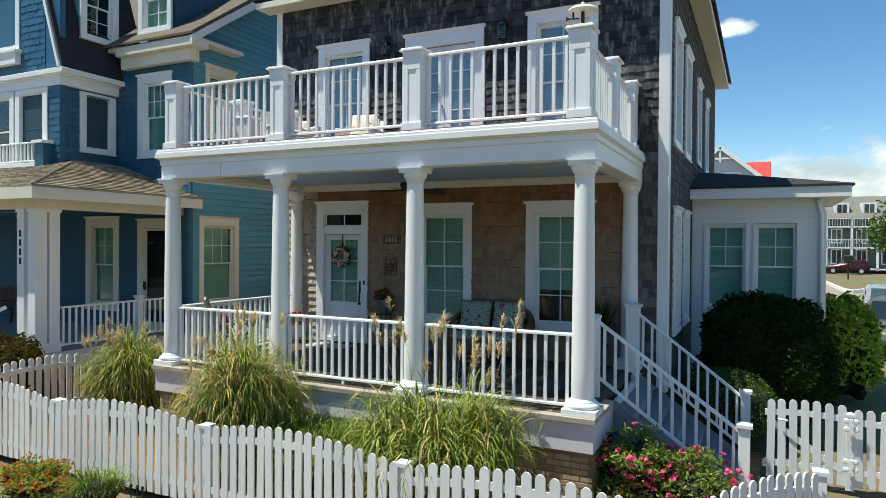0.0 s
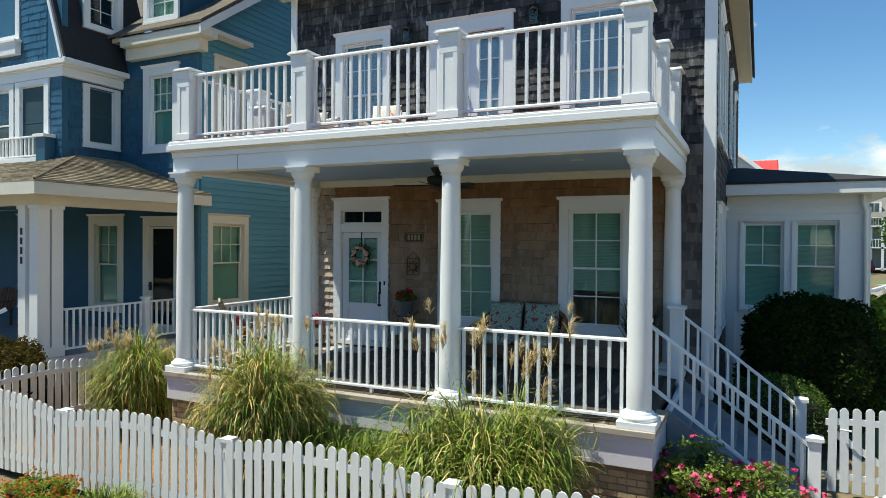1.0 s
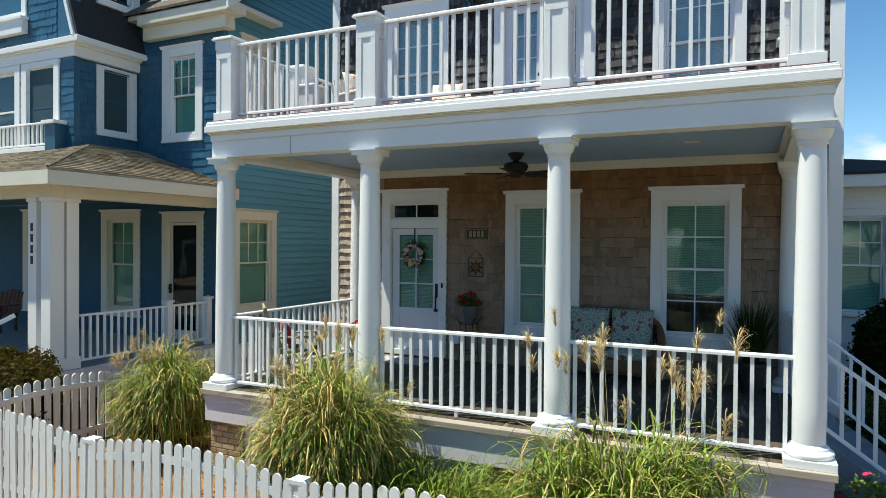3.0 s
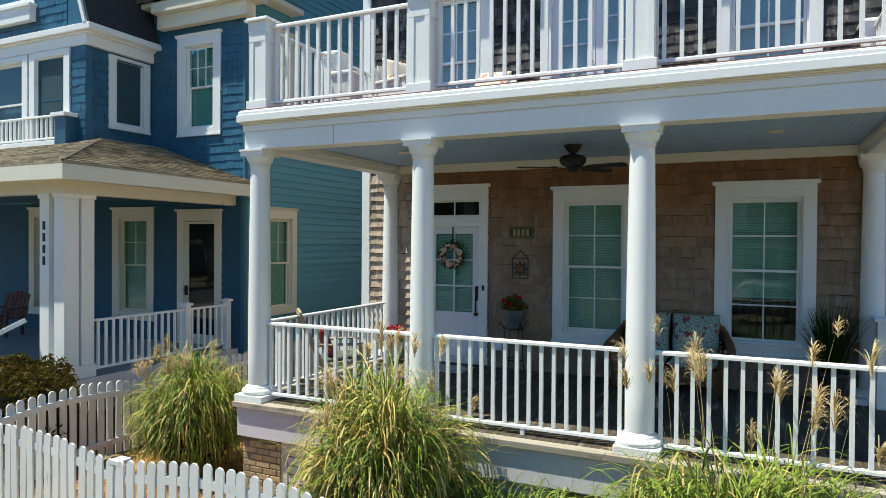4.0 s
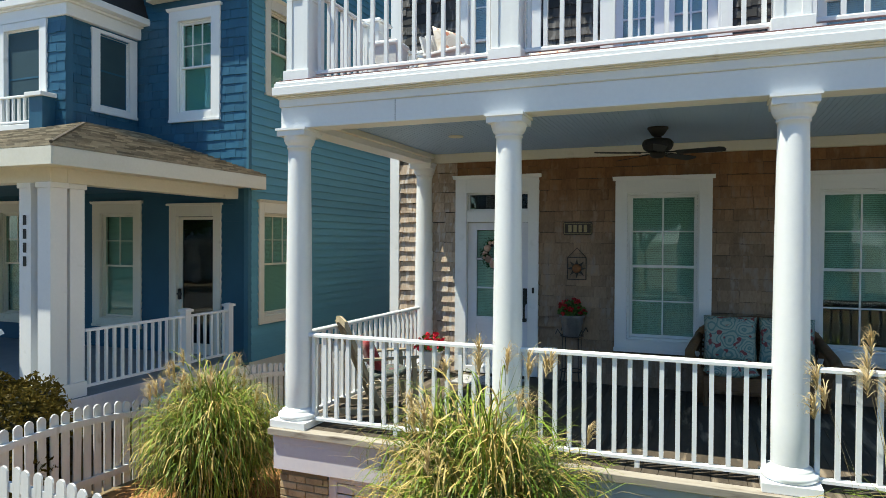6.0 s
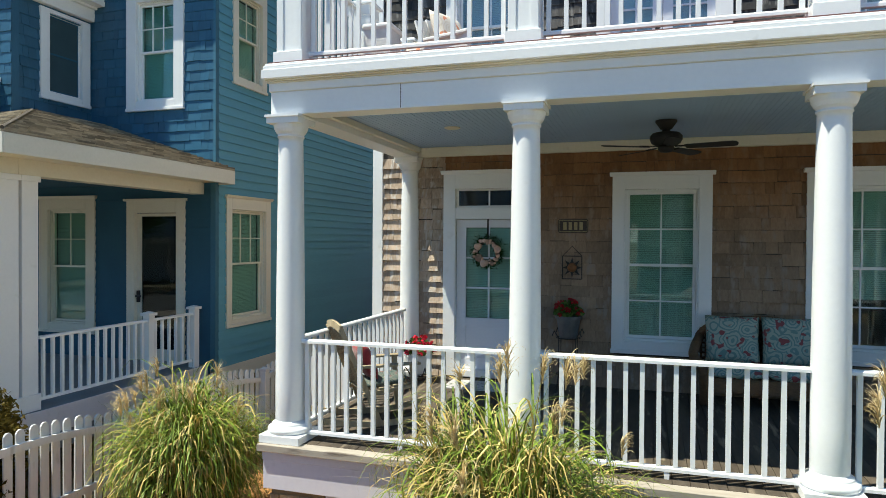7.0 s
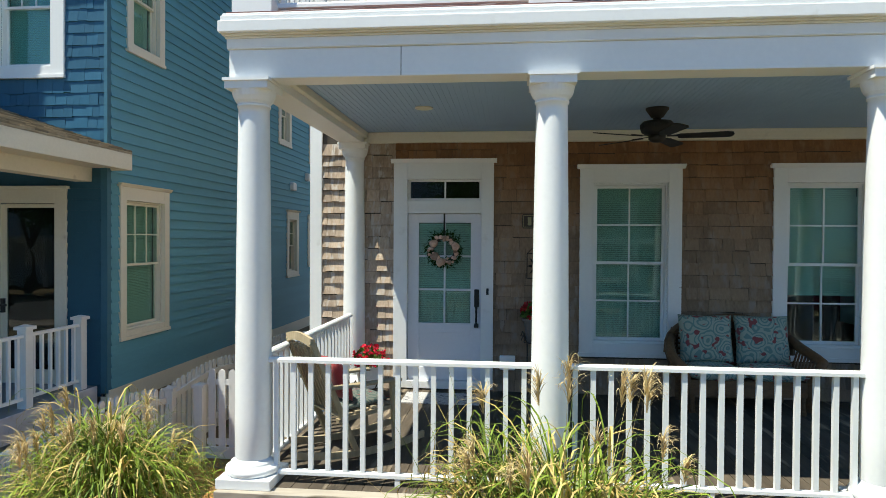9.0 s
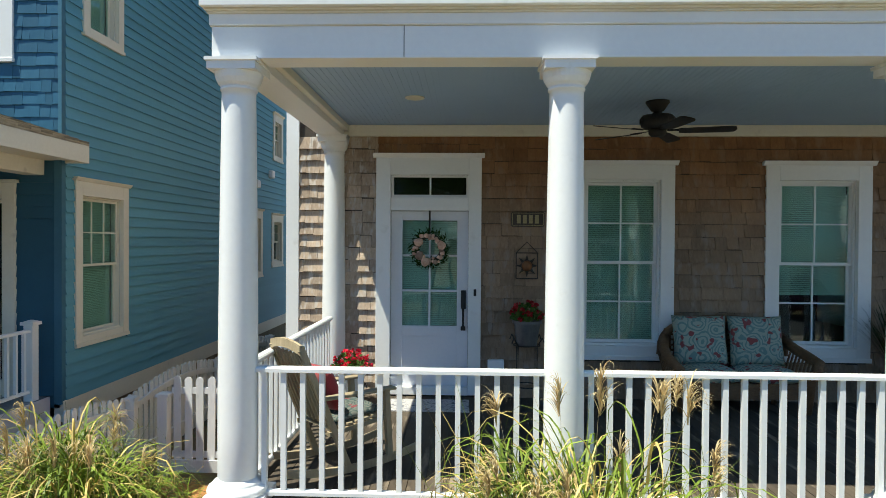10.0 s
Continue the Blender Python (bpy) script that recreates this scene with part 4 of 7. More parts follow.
# bay with a steep dark gambrel roof above
BAY_W = (10.56, 11.55, 5.42, 6.95)
BAYF_W = [(-18.2, -16.68, 5.0, 6.98), (-16.62, -15.39, 5.0, 6.98)]
bay_f = part("bay_wall", pierced(-20.0, -14.97, 4.6, 10.5, [inner(o) for o in BAYF_W], 0.14, B_S), BLUE_SHINGLE, blue, "blue shingled bay")
bay_e = part("bay_wall", pierced(10.19, NY, 4.6, 7.0, [inner(BAY_W)], 0.14, B_E), BLUE_SHINGLE, blue, "blue shingled bay")
window(blue, B_E, *BAY_W, casing=0.17, top=0.10, bottom=0.13, crown=False, glass=GLASS_DARK, label="white bay window with a dark screen", rows=1, cols=1, blind=None, screen=True)
for o in BAYF_W:
    window(blue, B_S, *o, casing=0.17, top=0.16, bottom=0.13, crown=False, glass=GLASS_DARK, label="tall white bay window with a pale blue shade", cols=1 if o[0] < -17 else 2, rows=1, blind=SHADE if o[0] < -17 else None, screen=o[0] > -17)
part("window_box", boxes((-18.0, -16.42, 9.89, 10.03, 7.58, 7.90), (-18.04, -16.38, 9.85, 10.03, 7.86, 7.92), bevel=0.004), WHITE, blue, "white box under the attic window")
window(blue, B_S, -17.95, -16.47, 7.92, 9.6, casing=0.15, top=0.16, bottom=0.15, crown=False, label="white attic window")
bm = boxes((-20.0, -14.90, 10.01, NY, 6.95, 7.16), (-20.0, -14.84, 9.97, NY, 7.16, 7.20), (-20.0, -14.68, 9.91, NY, 7.20, 7.32), bevel=0.008)
part("bay_cornice", bm, WHITE, blue, "white bay cornice")
bm = bmesh.new()
prism(bm, [(-14.72, 7.33), (-14.86, 7.33), (-15.95, 10.6), (-15.8, 10.6)], "y", 9.95, 12.4)
part("gambrel_roof", bm, ROOFDARK, blue, "steep black shingle roof over the bay")
bm = bmesh.new()
prism(bm, [(-14.78, 7.33), (-14.86, 7.33), (-15.94, 10.6), (-15.86, 10.6)], "y", 9.90, 9.95)
part("rake_board", bm, WHITE, blue, "white raking board")
D_E = facing(-15.0, 0, "east")
part("dormer", boxes((-16.2, -15.18, 10.62, 11.58, 8.1, 10.1), (-15.18, -15.0, 10.62, 10.72, 8.1, 10.1), (-15.18, -15.0, 11.48, 11.58, 8.1, 10.1)), BLUE_SHINGLE, blue, "small blue dormer")
window(blue, D_E, 10.58, 11.62, 8.2, 10.0, casing=0.16, top=0.16, bottom=0.14, crown=False, glass=GLASS_DARK, label="white dormer window", rows=2, cols=2, blind=None)

# main roof: tan shingles, cream box eave that returns round the corner
bm = bmesh.new()
prism(bm, [(11.2, 8.16), (11.2, 8.10), (17.3, 12.36), (23.4, 8.10), (23.4, 8.16), (17.3, 12.48)], "x", -22.0, -11.95)
part("roof", bm, ROOFBROWN, blue, "brown shingle roof")
bm = bmesh.new()
prism(bm, [(11.22, 7.88), (11.22, 8.08), (17.3, 12.32), (17.3, 12.06)], "x", -12.02, -11.96)
part("rake_board", bm, WHITE, blue, "white raking board")
part("soffit", boxes((-14.95, -12.05, 11.30, 13.0, 8.02, 8.12)), CREAM, blue, "cream soffit")
part("eave", boxes((-14.6, -11.98, 11.24, 11.58, 7.86, 8.08), (-12.38, -11.98, 11.58, 11.76, 7.86, 8.08), (-14.6, -12.2, 11.40, 11.58, 7.58, 7.86), (-12.38, -12.2, 11.58, 11.68, 7.58, 7.86), bevel=0.01), CREAM, blue, "cream box eave with a return")
part("dormer", boxes((-14.3, -13.1, 11.93, 13.5, 8.4, 10.3), (-14.3, -14.2, 11.77, 11.93, 8.4, 10.3), (-13.2, -13.1, 11.77, 11.93, 8.4, 10.3)), BLUE_SHINGLE, blue, "small blue dormer")
window(blue, facing(0, 11.68, "south"), -14.28, -13.12, 8.46, 10.2, casing=0.14, top=0.14, bottom=0.14, crown=False, label="white dormer window", rows=2, cols=2)

# porch
EX, EY, EZ = -12.08, 7.58, 4.30
part("porch_floor", boxes((-22.0, -12.55, 7.95, NY, 0.95, 1.05), (-22.0, -12.60, 8.0, NY, 0.5, 0.95)), STEPGREY, blue, "grey porch floor")
part("porch_edge", boxes((-22.0, -12.53, 7.93, 7.95, 0.74, 1.055), (-12.55, -12.53, 7.95, 11.575, 0.74, 1.055), bevel=0.003), LAVENDER, blue, "pale grey porch edge board")
part("porch_beam", boxes((-22.0, -12.62, 7.98, 8.22, 3.89, 4.10), (-12.86, -12.62, 8.22, NY, 3.89, 4.10), bevel=0.004), CREAM, blue, "cream porch beam")
part("porch_soffit", boxes((-22.0, -12.1, 7.6, 7.98, 4.08, 4.10), (-12.62, -12.1, 7.98, 11.66, 4.08, 4.10)), CREAM, blue, "cream porch soffit")
# dark tone keeps bounce light down under the porch
part("porch_ceiling", boxes((-22.0, -12.86, 8.22, 11.59, 4.06, 4.09)), BLUE_SHADED, blue, "porch ceiling in the darkened blue")
part("porch_fascia", boxes((-22.0, EX, EY, EY + 0.03, 4.05, 4.28), (EX - 0.03, EX, EY + 0.03, 11.68, 4.05, 4.28), (NX, EX - 0.03, 11.65, 11.68, 4.05, 4.28), bevel=0.004), CREAM, blue, "cream porch fascia")
SLOPE = 0.318
rf = bmesh.new()
top_z = EZ + SLOPE * 2.8
pts = [(EX, EY, EZ), (-22, EY, EZ), (-22, EY + 2.8, top_z), (EX - 2.8, EY + 2.8, top_z), (EX, 11.68, EZ), (EX - 2.8, 11.68, top_z)]
v = [rf.verts.new(p) for p in pts]
rf.faces.new((v[1], v[0], v[3], v[2]))
rf.faces.new((v[0], v[4], v[5], v[3]))
w = [rf.verts.new((p[0], p[1], EZ - 0.03)) for p in (pts[0], pts[1], pts[4])]
rf.faces.new((v[0], v[1], w[1], w[0]))
rf.faces.new((v[4], v[0], w[0], w[2]))
porch_roof = part("porch_roof", rf, ROOFTAN, blue, "tan asphalt shingle porch roof")


def roof_courses():
    """Tabs of asphalt shingle laid in courses up both slopes, butt edges proud."""
    rnd = random.Random(5)
    verts, faces = [], []
    step = 0.135
    for r in range(20):
        d = r * step
        for slope in ("s", "e"):
            a = -21.0 if slope == "s" else EY + d
            b = EX - d if slope == "s" else 11.68
            u = a - rnd.random() * 0.3
            while u < b:
                wd = rnd.choice((0.16, 0.22, 0.30))
                s, e = max(u, a), min(u + wd - 0.004, b)
                if e - s > 0.03:
                    z0, z1 = EZ + SLOPE * d + 0.026, EZ + SLOPE * (d + step) + 0.004
                    t = 0.024
                    if slope == "s":
                        q = [(s, EY + d, z0), (e, EY + d, z0), (e, EY + d + step, z1), (s, EY + d + step, z1), (s, EY + d, z0 - t), (e, EY + d, z0 - t)]
                    else:
                        q = [(EX - d, s, z0), (EX - d, e, z0), (EX - d - step, e, z1), (EX - d - step, s, z1), (EX - d, s, z0 - t), (EX - d, e, z0 - t)]
                    k = len(verts)
                    verts.extend(Vector(p) - ORIGIN[porch_roof] for p in q)
                    faces.extend([(k, k + 1, k + 2, k + 3), (k + 4, k + 5, k + 1, k)])
                u += wd
    me = bpy.data.meshes.new("tab_layer")
    me.from_pydata(verts, [], faces)
    me.materials.append(ROOFTAN)
    ob = new("tab_layer", me)
    ob.parent = porch_roof
    tagged(ob, kind="stuff")


roof_courses()
bm = bmesh.new()
rod(bm, [(EX, EY, EZ + 0.015), (EX - 2.5, EY + 2.5, EZ + 0.015 + SLOPE * 2.5)], 0.022, 6)
part("hip_cap", bm, ROOFBROWN, porch_roof, "dark ridge line")
for x, y, w in ((-13.13, 8.12, 0.11), (-12.75, 8.11, 0.12), (-12.74, 8.38, 0.11)):
    bm = boxes((x - w, x + w, y - w, y + w, 1.05, 3.89), (x - w - 0.02, x + w + 0.02, y - w - 0.02, y + w + 0.02, 1.05, 1.25), (x - w - 0.02, x + w + 0.02, y - w - 0.02, y + w + 0.02, 3.82, 3.89), bevel=0.004)
    part("porch_post", bm, WHITE, blue, "cream-white square porch post")
bm = boxes(*[(-13.16, -13.10, 8.003, 8.008, z, z + 0.13) for z in (3.34, 3.16, 2.98, 2.80)])
part("number_bars", bm, BLACK, blue, "dark marks down the porch post")
for y in (10.36, 11.38):
    newel(-12.65, y, 1.0, 2.06, w=0.12, capw=0.17, parent=blue)
railing(blue, (-12.65, 8.5), (-12.65, 10.30), (1.95, 1.95), (1.15, 1.15), name="porch_railing", label="white porch railing with square balusters")
railing(blue, (-12.65, 10.42), (-12.65, 11.32), (1.95, 1.95), (1.15, 1.15), name="porch_railing", label="white porch railing with square balusters")
bm = bmesh.new()
bar(bm, (-13.4, 7.9, 1.95), (-14.3, 6.6, 1.1), 0.07, 0.05)
part("step_rail", bm, WHITE, blue)


def porch_chair(loc, rz):
    g = thing("porch_chair", loc, "dark red-brown slatted wooden chair on the neighbour's porch", "chair", rz=rz)
    for x in (-0.26, 0.26):
        part("front_leg", boxes((x - 0.025, x + 0.025, -0.28, -0.23, 0, 0.60)), CHAIRWOOD, g, at=False)
        part("back_leg", boxes((x - 0.025, x + 0.025, 0.20, 0.25, 0, 0.42)), CHAIRWOOD, g, at=False)
        part("armrest", boxes((x - 0.05, x + 0.05, -0.32, 0.30, 0.60, 0.625), bevel=0.005), CHAIRWOOD, g, at=False)
    for i in range(6):
        part("seat_slat", boxes((-0.26, 0.26, -0.26 + i * 0.085, -0.19 + i * 0.085, 0.40 - i * 0.01, 0.42 - i * 0.01)), CHAIRWOOD, g, at=False)
    m = pose(0, 0.26, 0.34, -18)
    for i in range(6):
        x = -0.25 + i * 0.1
        part("back_slat", boxes((x - 0.04, x + 0.04, -0.01, 0.01, 0, 0.66 - abs(x) * 0.3), m=m), CHAIRWOOD, g, at=False)
    return g


CHAIRWOOD = surface("red_brown_wood", (0.09, 0.030, 0.016), (0.19, 0.075, 0.038), rough=0.6, scale=6, fine=50, bump=0.2, vary=0.12)
porch_chair((-18.26, 10.5, 1.05), 20)

# small balcony on the porch roof
railing(blue, (-20.0, 9.86), (-15.5, 9.86), (5.62, 5.62), (5.14, 5.14), name="balcony_railing", label="white balcony railing with square balusters")
part("balcony_kerb", boxes((-15.52, -15.2, 9.8, 10.04, 4.8, 5.56)), BLUE_SHINGLE, blue, "blue shingled balcony wall")
part("balcony_cap", boxes((-15.56, -15.16, 9.74, 10.04, 5.56, 5.63), (-20.0, -15.52, 9.82, 9.9, 4.9, 5.12), bevel=0.005), WHITE, blue, "white cap board")

# vents on the side wall
for y, z in ((19.27, 4.45), (20.47, 4.80)):
    bm = boxes((NX, NX + 0.12, y - 0.12, y + 0.12, z - 0.1, z + 0.1), bevel=0.02)
    part("wall_vent", bm, WHITE, blue, "small white wall vent")


# ---------------------------------------------------------------- picket fences
def picket_mesh(h, w=0.098, t=0.02):
    bm = bmesh.new()
    prism(bm, [(-w / 2, 0), (w / 2, 0), (w / 2, h - 0.04), (w * 0.36, h - 0.015), (w * 0.16, h), (-w * 0.16, h), (-w * 0.36, h - 0.015), (-w / 2, h - 0.04)], "y", 0, t)
    return mesh_of(bm, "picket", FENCE)


PICKETS = {}


def fence_bay(parent, a, b, base, top, arch, gap=0.14, side=-1, lift=0.06):
    """Pickets on two rails from a to b; the tops rise in an arch. side: on which side of the rails the pickets stand."""
    a, b = Vector((*a, 0)), Vector((*b, 0))
    d = b - a
    n = max(2, round(d.length / gap))
    yaw = math.atan2(d.y, d.x)
    out = Vector((math.sin(yaw), -math.cos(yaw), 0)) * (-side)
    rnd = random.Random(round(a.x * 100 + a.y * 10))
    for i in range(n):
        t = (i + 0.5) / n
        h = round(top - lift + arch * math.sin(math.pi * t), 2)
        if h not in PICKETS:
            PICKETS[h] = picket_mesh(h)
        p = a + d * t - out * 0.02
        piece("picket", PICKETS[h], parent, p + Vector((0, 0, lift + rnd.uniform(-0.006, 0.006))), (rnd.uniform(-0.008, 0.008), rnd.uniform(-0.012, 0.012), yaw))
    for z, follow in ((0.26, 0.0), (top - 0.18, 1.0)):
        bm = bmesh.new()
        k, rings = 10, []
        for i in range(k + 1):
            c = a + d * (i / k) - out * 0.045 + Vector((0, 0, z + follow * arch * math.sin(math.pi * i / k)))
            rings.append([bm.verts.new(c + out * s + Vector((0, 0, w))) for s, w in ((-0.018, -0.04), (0.018, -0.04), (0.018, 0.04), (-0.018, 0.04))])
        for r0, r1 in zip(rings, rings[1:]):
            for i in range(4):
                bm.faces.new((r0[i], r0[(i + 1) % 4], r1[(i + 1) % 4], r1[i]))
        bm.faces.new(rings[0])
        bm.faces.new(rings[-1])
        bmesh.ops.recalc_face_normals(bm, faces=bm.faces)
        part("fence_rail", bm, FENCE, parent)


def fence_run(loc, pts, label, side=-1, top=1.03, arch=0.14, group="picket fences", last=True, back=(0, 1)):
    f = thing("picket_fence", loc, label, "fence", group)
    for p in pts if last else pts[:-1]:
        newel(p[0] + 0.09 * back[0], p[1] + 0.09 * back[1], 0, 1.055, w=0.115, capw=0.145, parent=f, material=FENCE, name="fence_post", label="white fence post with a cap")
    for p, q in zip(pts, pts[1:]):
        u = (Vector(q) - Vector(p)).normalized() * 0.01
        fence_bay(f, Vector(p) + u, Vector(q) - u, 0, top, arch, side=side)
    return f


fence_run((-6.0, 5.85, 0), [(-11.75, 5.98), (-8.92, 5.90), (-6.13, 5.92), (-3.30, 5.82), (-0.6, 5.72)], "white picket fence with arched tops along the front")
fence_run((0.0, 6.6, 0), [(-0.6, 5.72), (0.55, 7.5)], "white picket fence turning towards the gate", arch=0.12)
fence_run((-11.7, 10.0, 0), [(-11.75, 5.98), (-11.72, 8.85), (-11.62, 11.7), (-11.55, 14.5), (-11.5, 17.3)], "white picket fence between the two houses", side=1, back=(1, 0))

gate = thing("garden_gate", (-10.3, 11.8, 0), "cream-white picket gate between house and fence, closed", "gate")
newel(-11.15, 11.8, 0, 1.09, w=0.13, capw=0.17, parent=gate, material=FENCE, name="gate_post", label="white gate post")
part("gate_board", boxes((-11.05, -9.4, 11.78, 11.81, 0.04, 0.20)), FENCE, gate)
fence_bay(gate, (-11.06, 11.8), (-9.42, 11.8), 0, 1.28, 0.0, gap=0.145, lift=0.16)
gate = thing("garden_gate", (0.7, 10.1, 0), "white picket gate at the foot of the steps, closed", "gate")
fence_bay(gate, (0.06, 10.25), (1.06, 10.28), 0, 1.13, 0.03, gap=0.142)
fence_bay(gate, (1.12, 10.28), (2.4, 10.3), 0, 1.10, 0.0, gap=0.142)
bm = bmesh.new()
bar(bm, (0.1, 10.31, 0.85), (1.0, 10.31, 0.25), 0.08, 0.03)
part("brace", bm, FENCE, gate)
newel(1.09, 10.34, 0, 1.05, w=0.10, capw=0.12, parent=gate, material=FENCE, name="gate_post", label="white gate post")
for z in (0.36, 0.9):
    bm = boxes((1.07, 1.11, 10.20, 10.235, z - 0.085, z + 0.085))
    for s in (-1, 1):
        for dz in (-0.055, 0.055):
            lathe_at = pose(1.09 + s * 0.055, 10.235, z + dz, 90)
            disc = bmesh.new()
            lathe(disc, [(0.036, 0.0), (0.036, 0.012), (0.02, 0.018)], 0, 0, 12)
            bmesh.ops.transform(disc, matrix=lathe_at, verts=disc.verts)
            tmp = bpy.data.meshes.new("hinge")
            disc.to_mesh(tmp)
            disc.free()
            bm.from_mesh(tmp)
    part("hinge", bm, WHITE, gate, "white ornate butterfly gate hinge")
bm = bmesh.new()
rod(bm, [(0.22, 10.23, 0.88), (0.34, 10.20, 0.88)], 0.012)
part("latch", bm, WHITE, gate, "white gate latch")

# ---------------------------------------------------------------- plants
BLADE = leafy("grass_blade", (0.022, 0.062, 0.006), (0.30, 0.385, 0.050), 0.08, 0.28)
BLADE_DRY = leafy("dry_grass_blade", (0.25, 0.175, 0.04), (0.75, 0.58, 0.22), 0.08, 0.25)
PLUME = leafy("seed_head", (0.50, 0.37, 0.17), (0.76, 0.62, 0.37), 0.35)
# LEAF is darkened for the shaded hedge, LEAF_LIT brightened for its sunlit end
LEAF = leafy("dark_leaf", (0.008, 0.020, 0.004), (0.034, 0.068, 0.010), 0.15, 0.06)
LEAF_LIT = leafy("sunlit_yellow_green_leaf", (0.16, 0.25, 0.02), (0.50, 0.58, 0.08), 0.35)
LEAF_RED = leafy("bronze_leaf", (0.016, 0.024, 0.006), (0.20, 0.135, 0.025), 0.25, 0.1)
LEAF_MID = leafy("mid_green_leaf", (0.045, 0.10, 0.018), (0.12, 0.20, 0.04), 0.3)
LEAF_ROSE = leafy("rose_leaf", (0.075, 0.13, 0.02), (0.28, 0.34, 0.07), 0.25)
LEAF_MOSS = leafy("moss_green_leaf", (0.05, 0.10, 0.016), (0.13, 0.20, 0.035), 0.2)
BRONZE = leafy("young_rose_leaf", (0.20, 0.05, 0.03), (0.34, 0.12, 0.05), 0.25)
ORANGE = leafy("orange_red_bloom", (0.42, 0.09, 0.02), (0.72, 0.30, 0.06), 0.2)
PINK = leafy("pink_petal", (0.60, 0.03, 0.13), (0.85, 0.16, 0.32), 0.2)
# bucket flowers: the red darkened for their shaded spot by the wall
DARKRED = leafy("shaded_red_petal", (0.32, 0.012, 0.016), (0.52, 0.035, 0.035), 0.15)
RED = leafy("red_petal", (0.50, 0.008, 0.03), (0.78, 0.045, 0.09), 0.2)
# near-black stand-in for the shade inside shrubs and grass clumps
CORE = surface("shade_core_black", (0.012, 0.014, 0.006), (0.03, 0.03, 0.014), rough=0.95)


def raw(name, verts, faces, material, parent, label="", kind=""):
    me = bpy.data.meshes.new(name)
    me.from_pydata(verts, [], faces)
    me.materials.append(material)
    ob = new(name, me)
    ob.parent = parent
    return tagged(ob, label, kind=kind)


def blade(rnd, verts, faces, base, heading, length, lean, droop, width, segs=6, bend=2.1):
    """One ribbon that rises and bends over, most towards its tip."""
    d = Vector((math.cos(heading), math.sin(heading), 0))
    s = Vector((-d.y, d.x, 0)) * width
    p, ang = Vector(base), lean
    k = len(verts)
    for i in range(segs + 1):
        w = (1 - (i / segs) ** 3) * 0.5 + 0.02
        verts += [p - s * w, p + s * w]
        ang += droop * 3.1 / segs * (i / segs) ** bend
        p = p + (d * math.sin(ang) + Vector((0, 0, math.cos(ang)))) * (length / segs)
    faces += [(k + 2 * i, k + 2 * i + 1, k + 2 * i + 3, k + 2 * i + 2) for i in range(segs)]


def plume(rnd, verts, faces, base, heading, length, lean, size):
    """A stalk with a curled, feathery head."""
    blade(rnd, verts, faces, base, heading, length, lean, 0.15, 0.009, 4)
    tip = (verts[-1] + verts[-2]) / 2
    for _ in range(46):
        h = heading + rnd.gauss(0, 0.9)
        blade(rnd, verts, faces, tip - Vector((0, 0, rnd.random() * size * 0.7)), h, size * rnd.uniform(0.5, 1.0), lean + rnd.uniform(-0.1, 0.6), rnd.uniform(1.2, 4.0), 0.0075, 6)


def grass_clump(loc, radius, height, n, dry, plumes, seed, label, plume_len=0.0, low=0.09):
    """Stems that lean out from the crown of the clump; long leaves leave them at every height and bend over at random."""
    rnd = random.Random(seed)
    g = thing("ornamental_grass", loc, label, "ornamental grass", "clumps of ornamental grass")
    side = rnd.uniform(0, 6.3)
    for name, count, mat in (("blades", int(n * (1 - dry)), BLADE), ("dry_blades", int(n * dry), BLADE_DRY)):
        verts, faces = [], []
        for _ in range(count):
            h, f = rnd.uniform(0, 2 * math.pi), math.sqrt(rnd.random())
            tall = height * (1 + 0.16 * math.sin(2 * h + side) + 0.12 * math.sin(5 * h + 2 * side))
            r, out = radius * 0.42 * f, f * math.atan2(radius * 0.5, height) + rnd.gauss(0, 0.06)
            u = rnd.random()
            if u < low:
                at, length, lean, droop, bend = 0.0, tall * rnd.uniform(0.6, 1.15), abs(out + rnd.gauss(0.05, 0.1)), rnd.uniform(0.2, 2.4), 2.1
            else:
                at = tall * (1 - 0.3 * f * f) * rnd.uniform(0.1, 0.86) ** 0.8
                length, lean, droop, bend = rnd.uniform(0.4, 1.0) * min(1.0, height * 0.8), rnd.uniform(0.1, 0.5) + 0.35 * f, rnd.uniform(1.4, 2.5) + 0.4 * f, 0.8
            reach = r + at * math.tan(out)
            base = (reach * math.cos(h), reach * math.sin(h), at)
            blade(rnd, verts, faces, base, h + rnd.gauss(0, 0.95), length, lean, droop, rnd.uniform(0.009, 0.0175), 7, bend)
        raw(name, verts, faces, mat, g, "dry straw-coloured blades" if "dry" in name else "arching green blades", "stuff")
    # core added to block light, so gaps between the blades stay dark
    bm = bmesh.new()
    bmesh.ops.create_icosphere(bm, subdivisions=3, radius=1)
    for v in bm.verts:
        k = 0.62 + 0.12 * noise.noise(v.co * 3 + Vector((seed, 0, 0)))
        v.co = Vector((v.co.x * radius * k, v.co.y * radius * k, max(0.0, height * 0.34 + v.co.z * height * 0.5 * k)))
    part("thatch", bm, CORE, g, "dark core that blocks light inside the clump", at=False)
    if plumes:
        verts, faces = [], []
        for _ in range(plumes):
            h, r = rnd.uniform(0, 2 * math.pi), radius * 0.4 * math.sqrt(rnd.random())
            plume(rnd, verts, faces, (r * math.cos(h), r * math.sin(h), 0), h, (plume_len or height * 1.1) * rnd.uniform(0.8, 1.1), rnd.uniform(0.02, 0.3), rnd.uniform(0.14, 0.26))
        raw("seed_heads", verts, faces, PLUME, g, "tan feathery seed heads", "stuff")
    return g


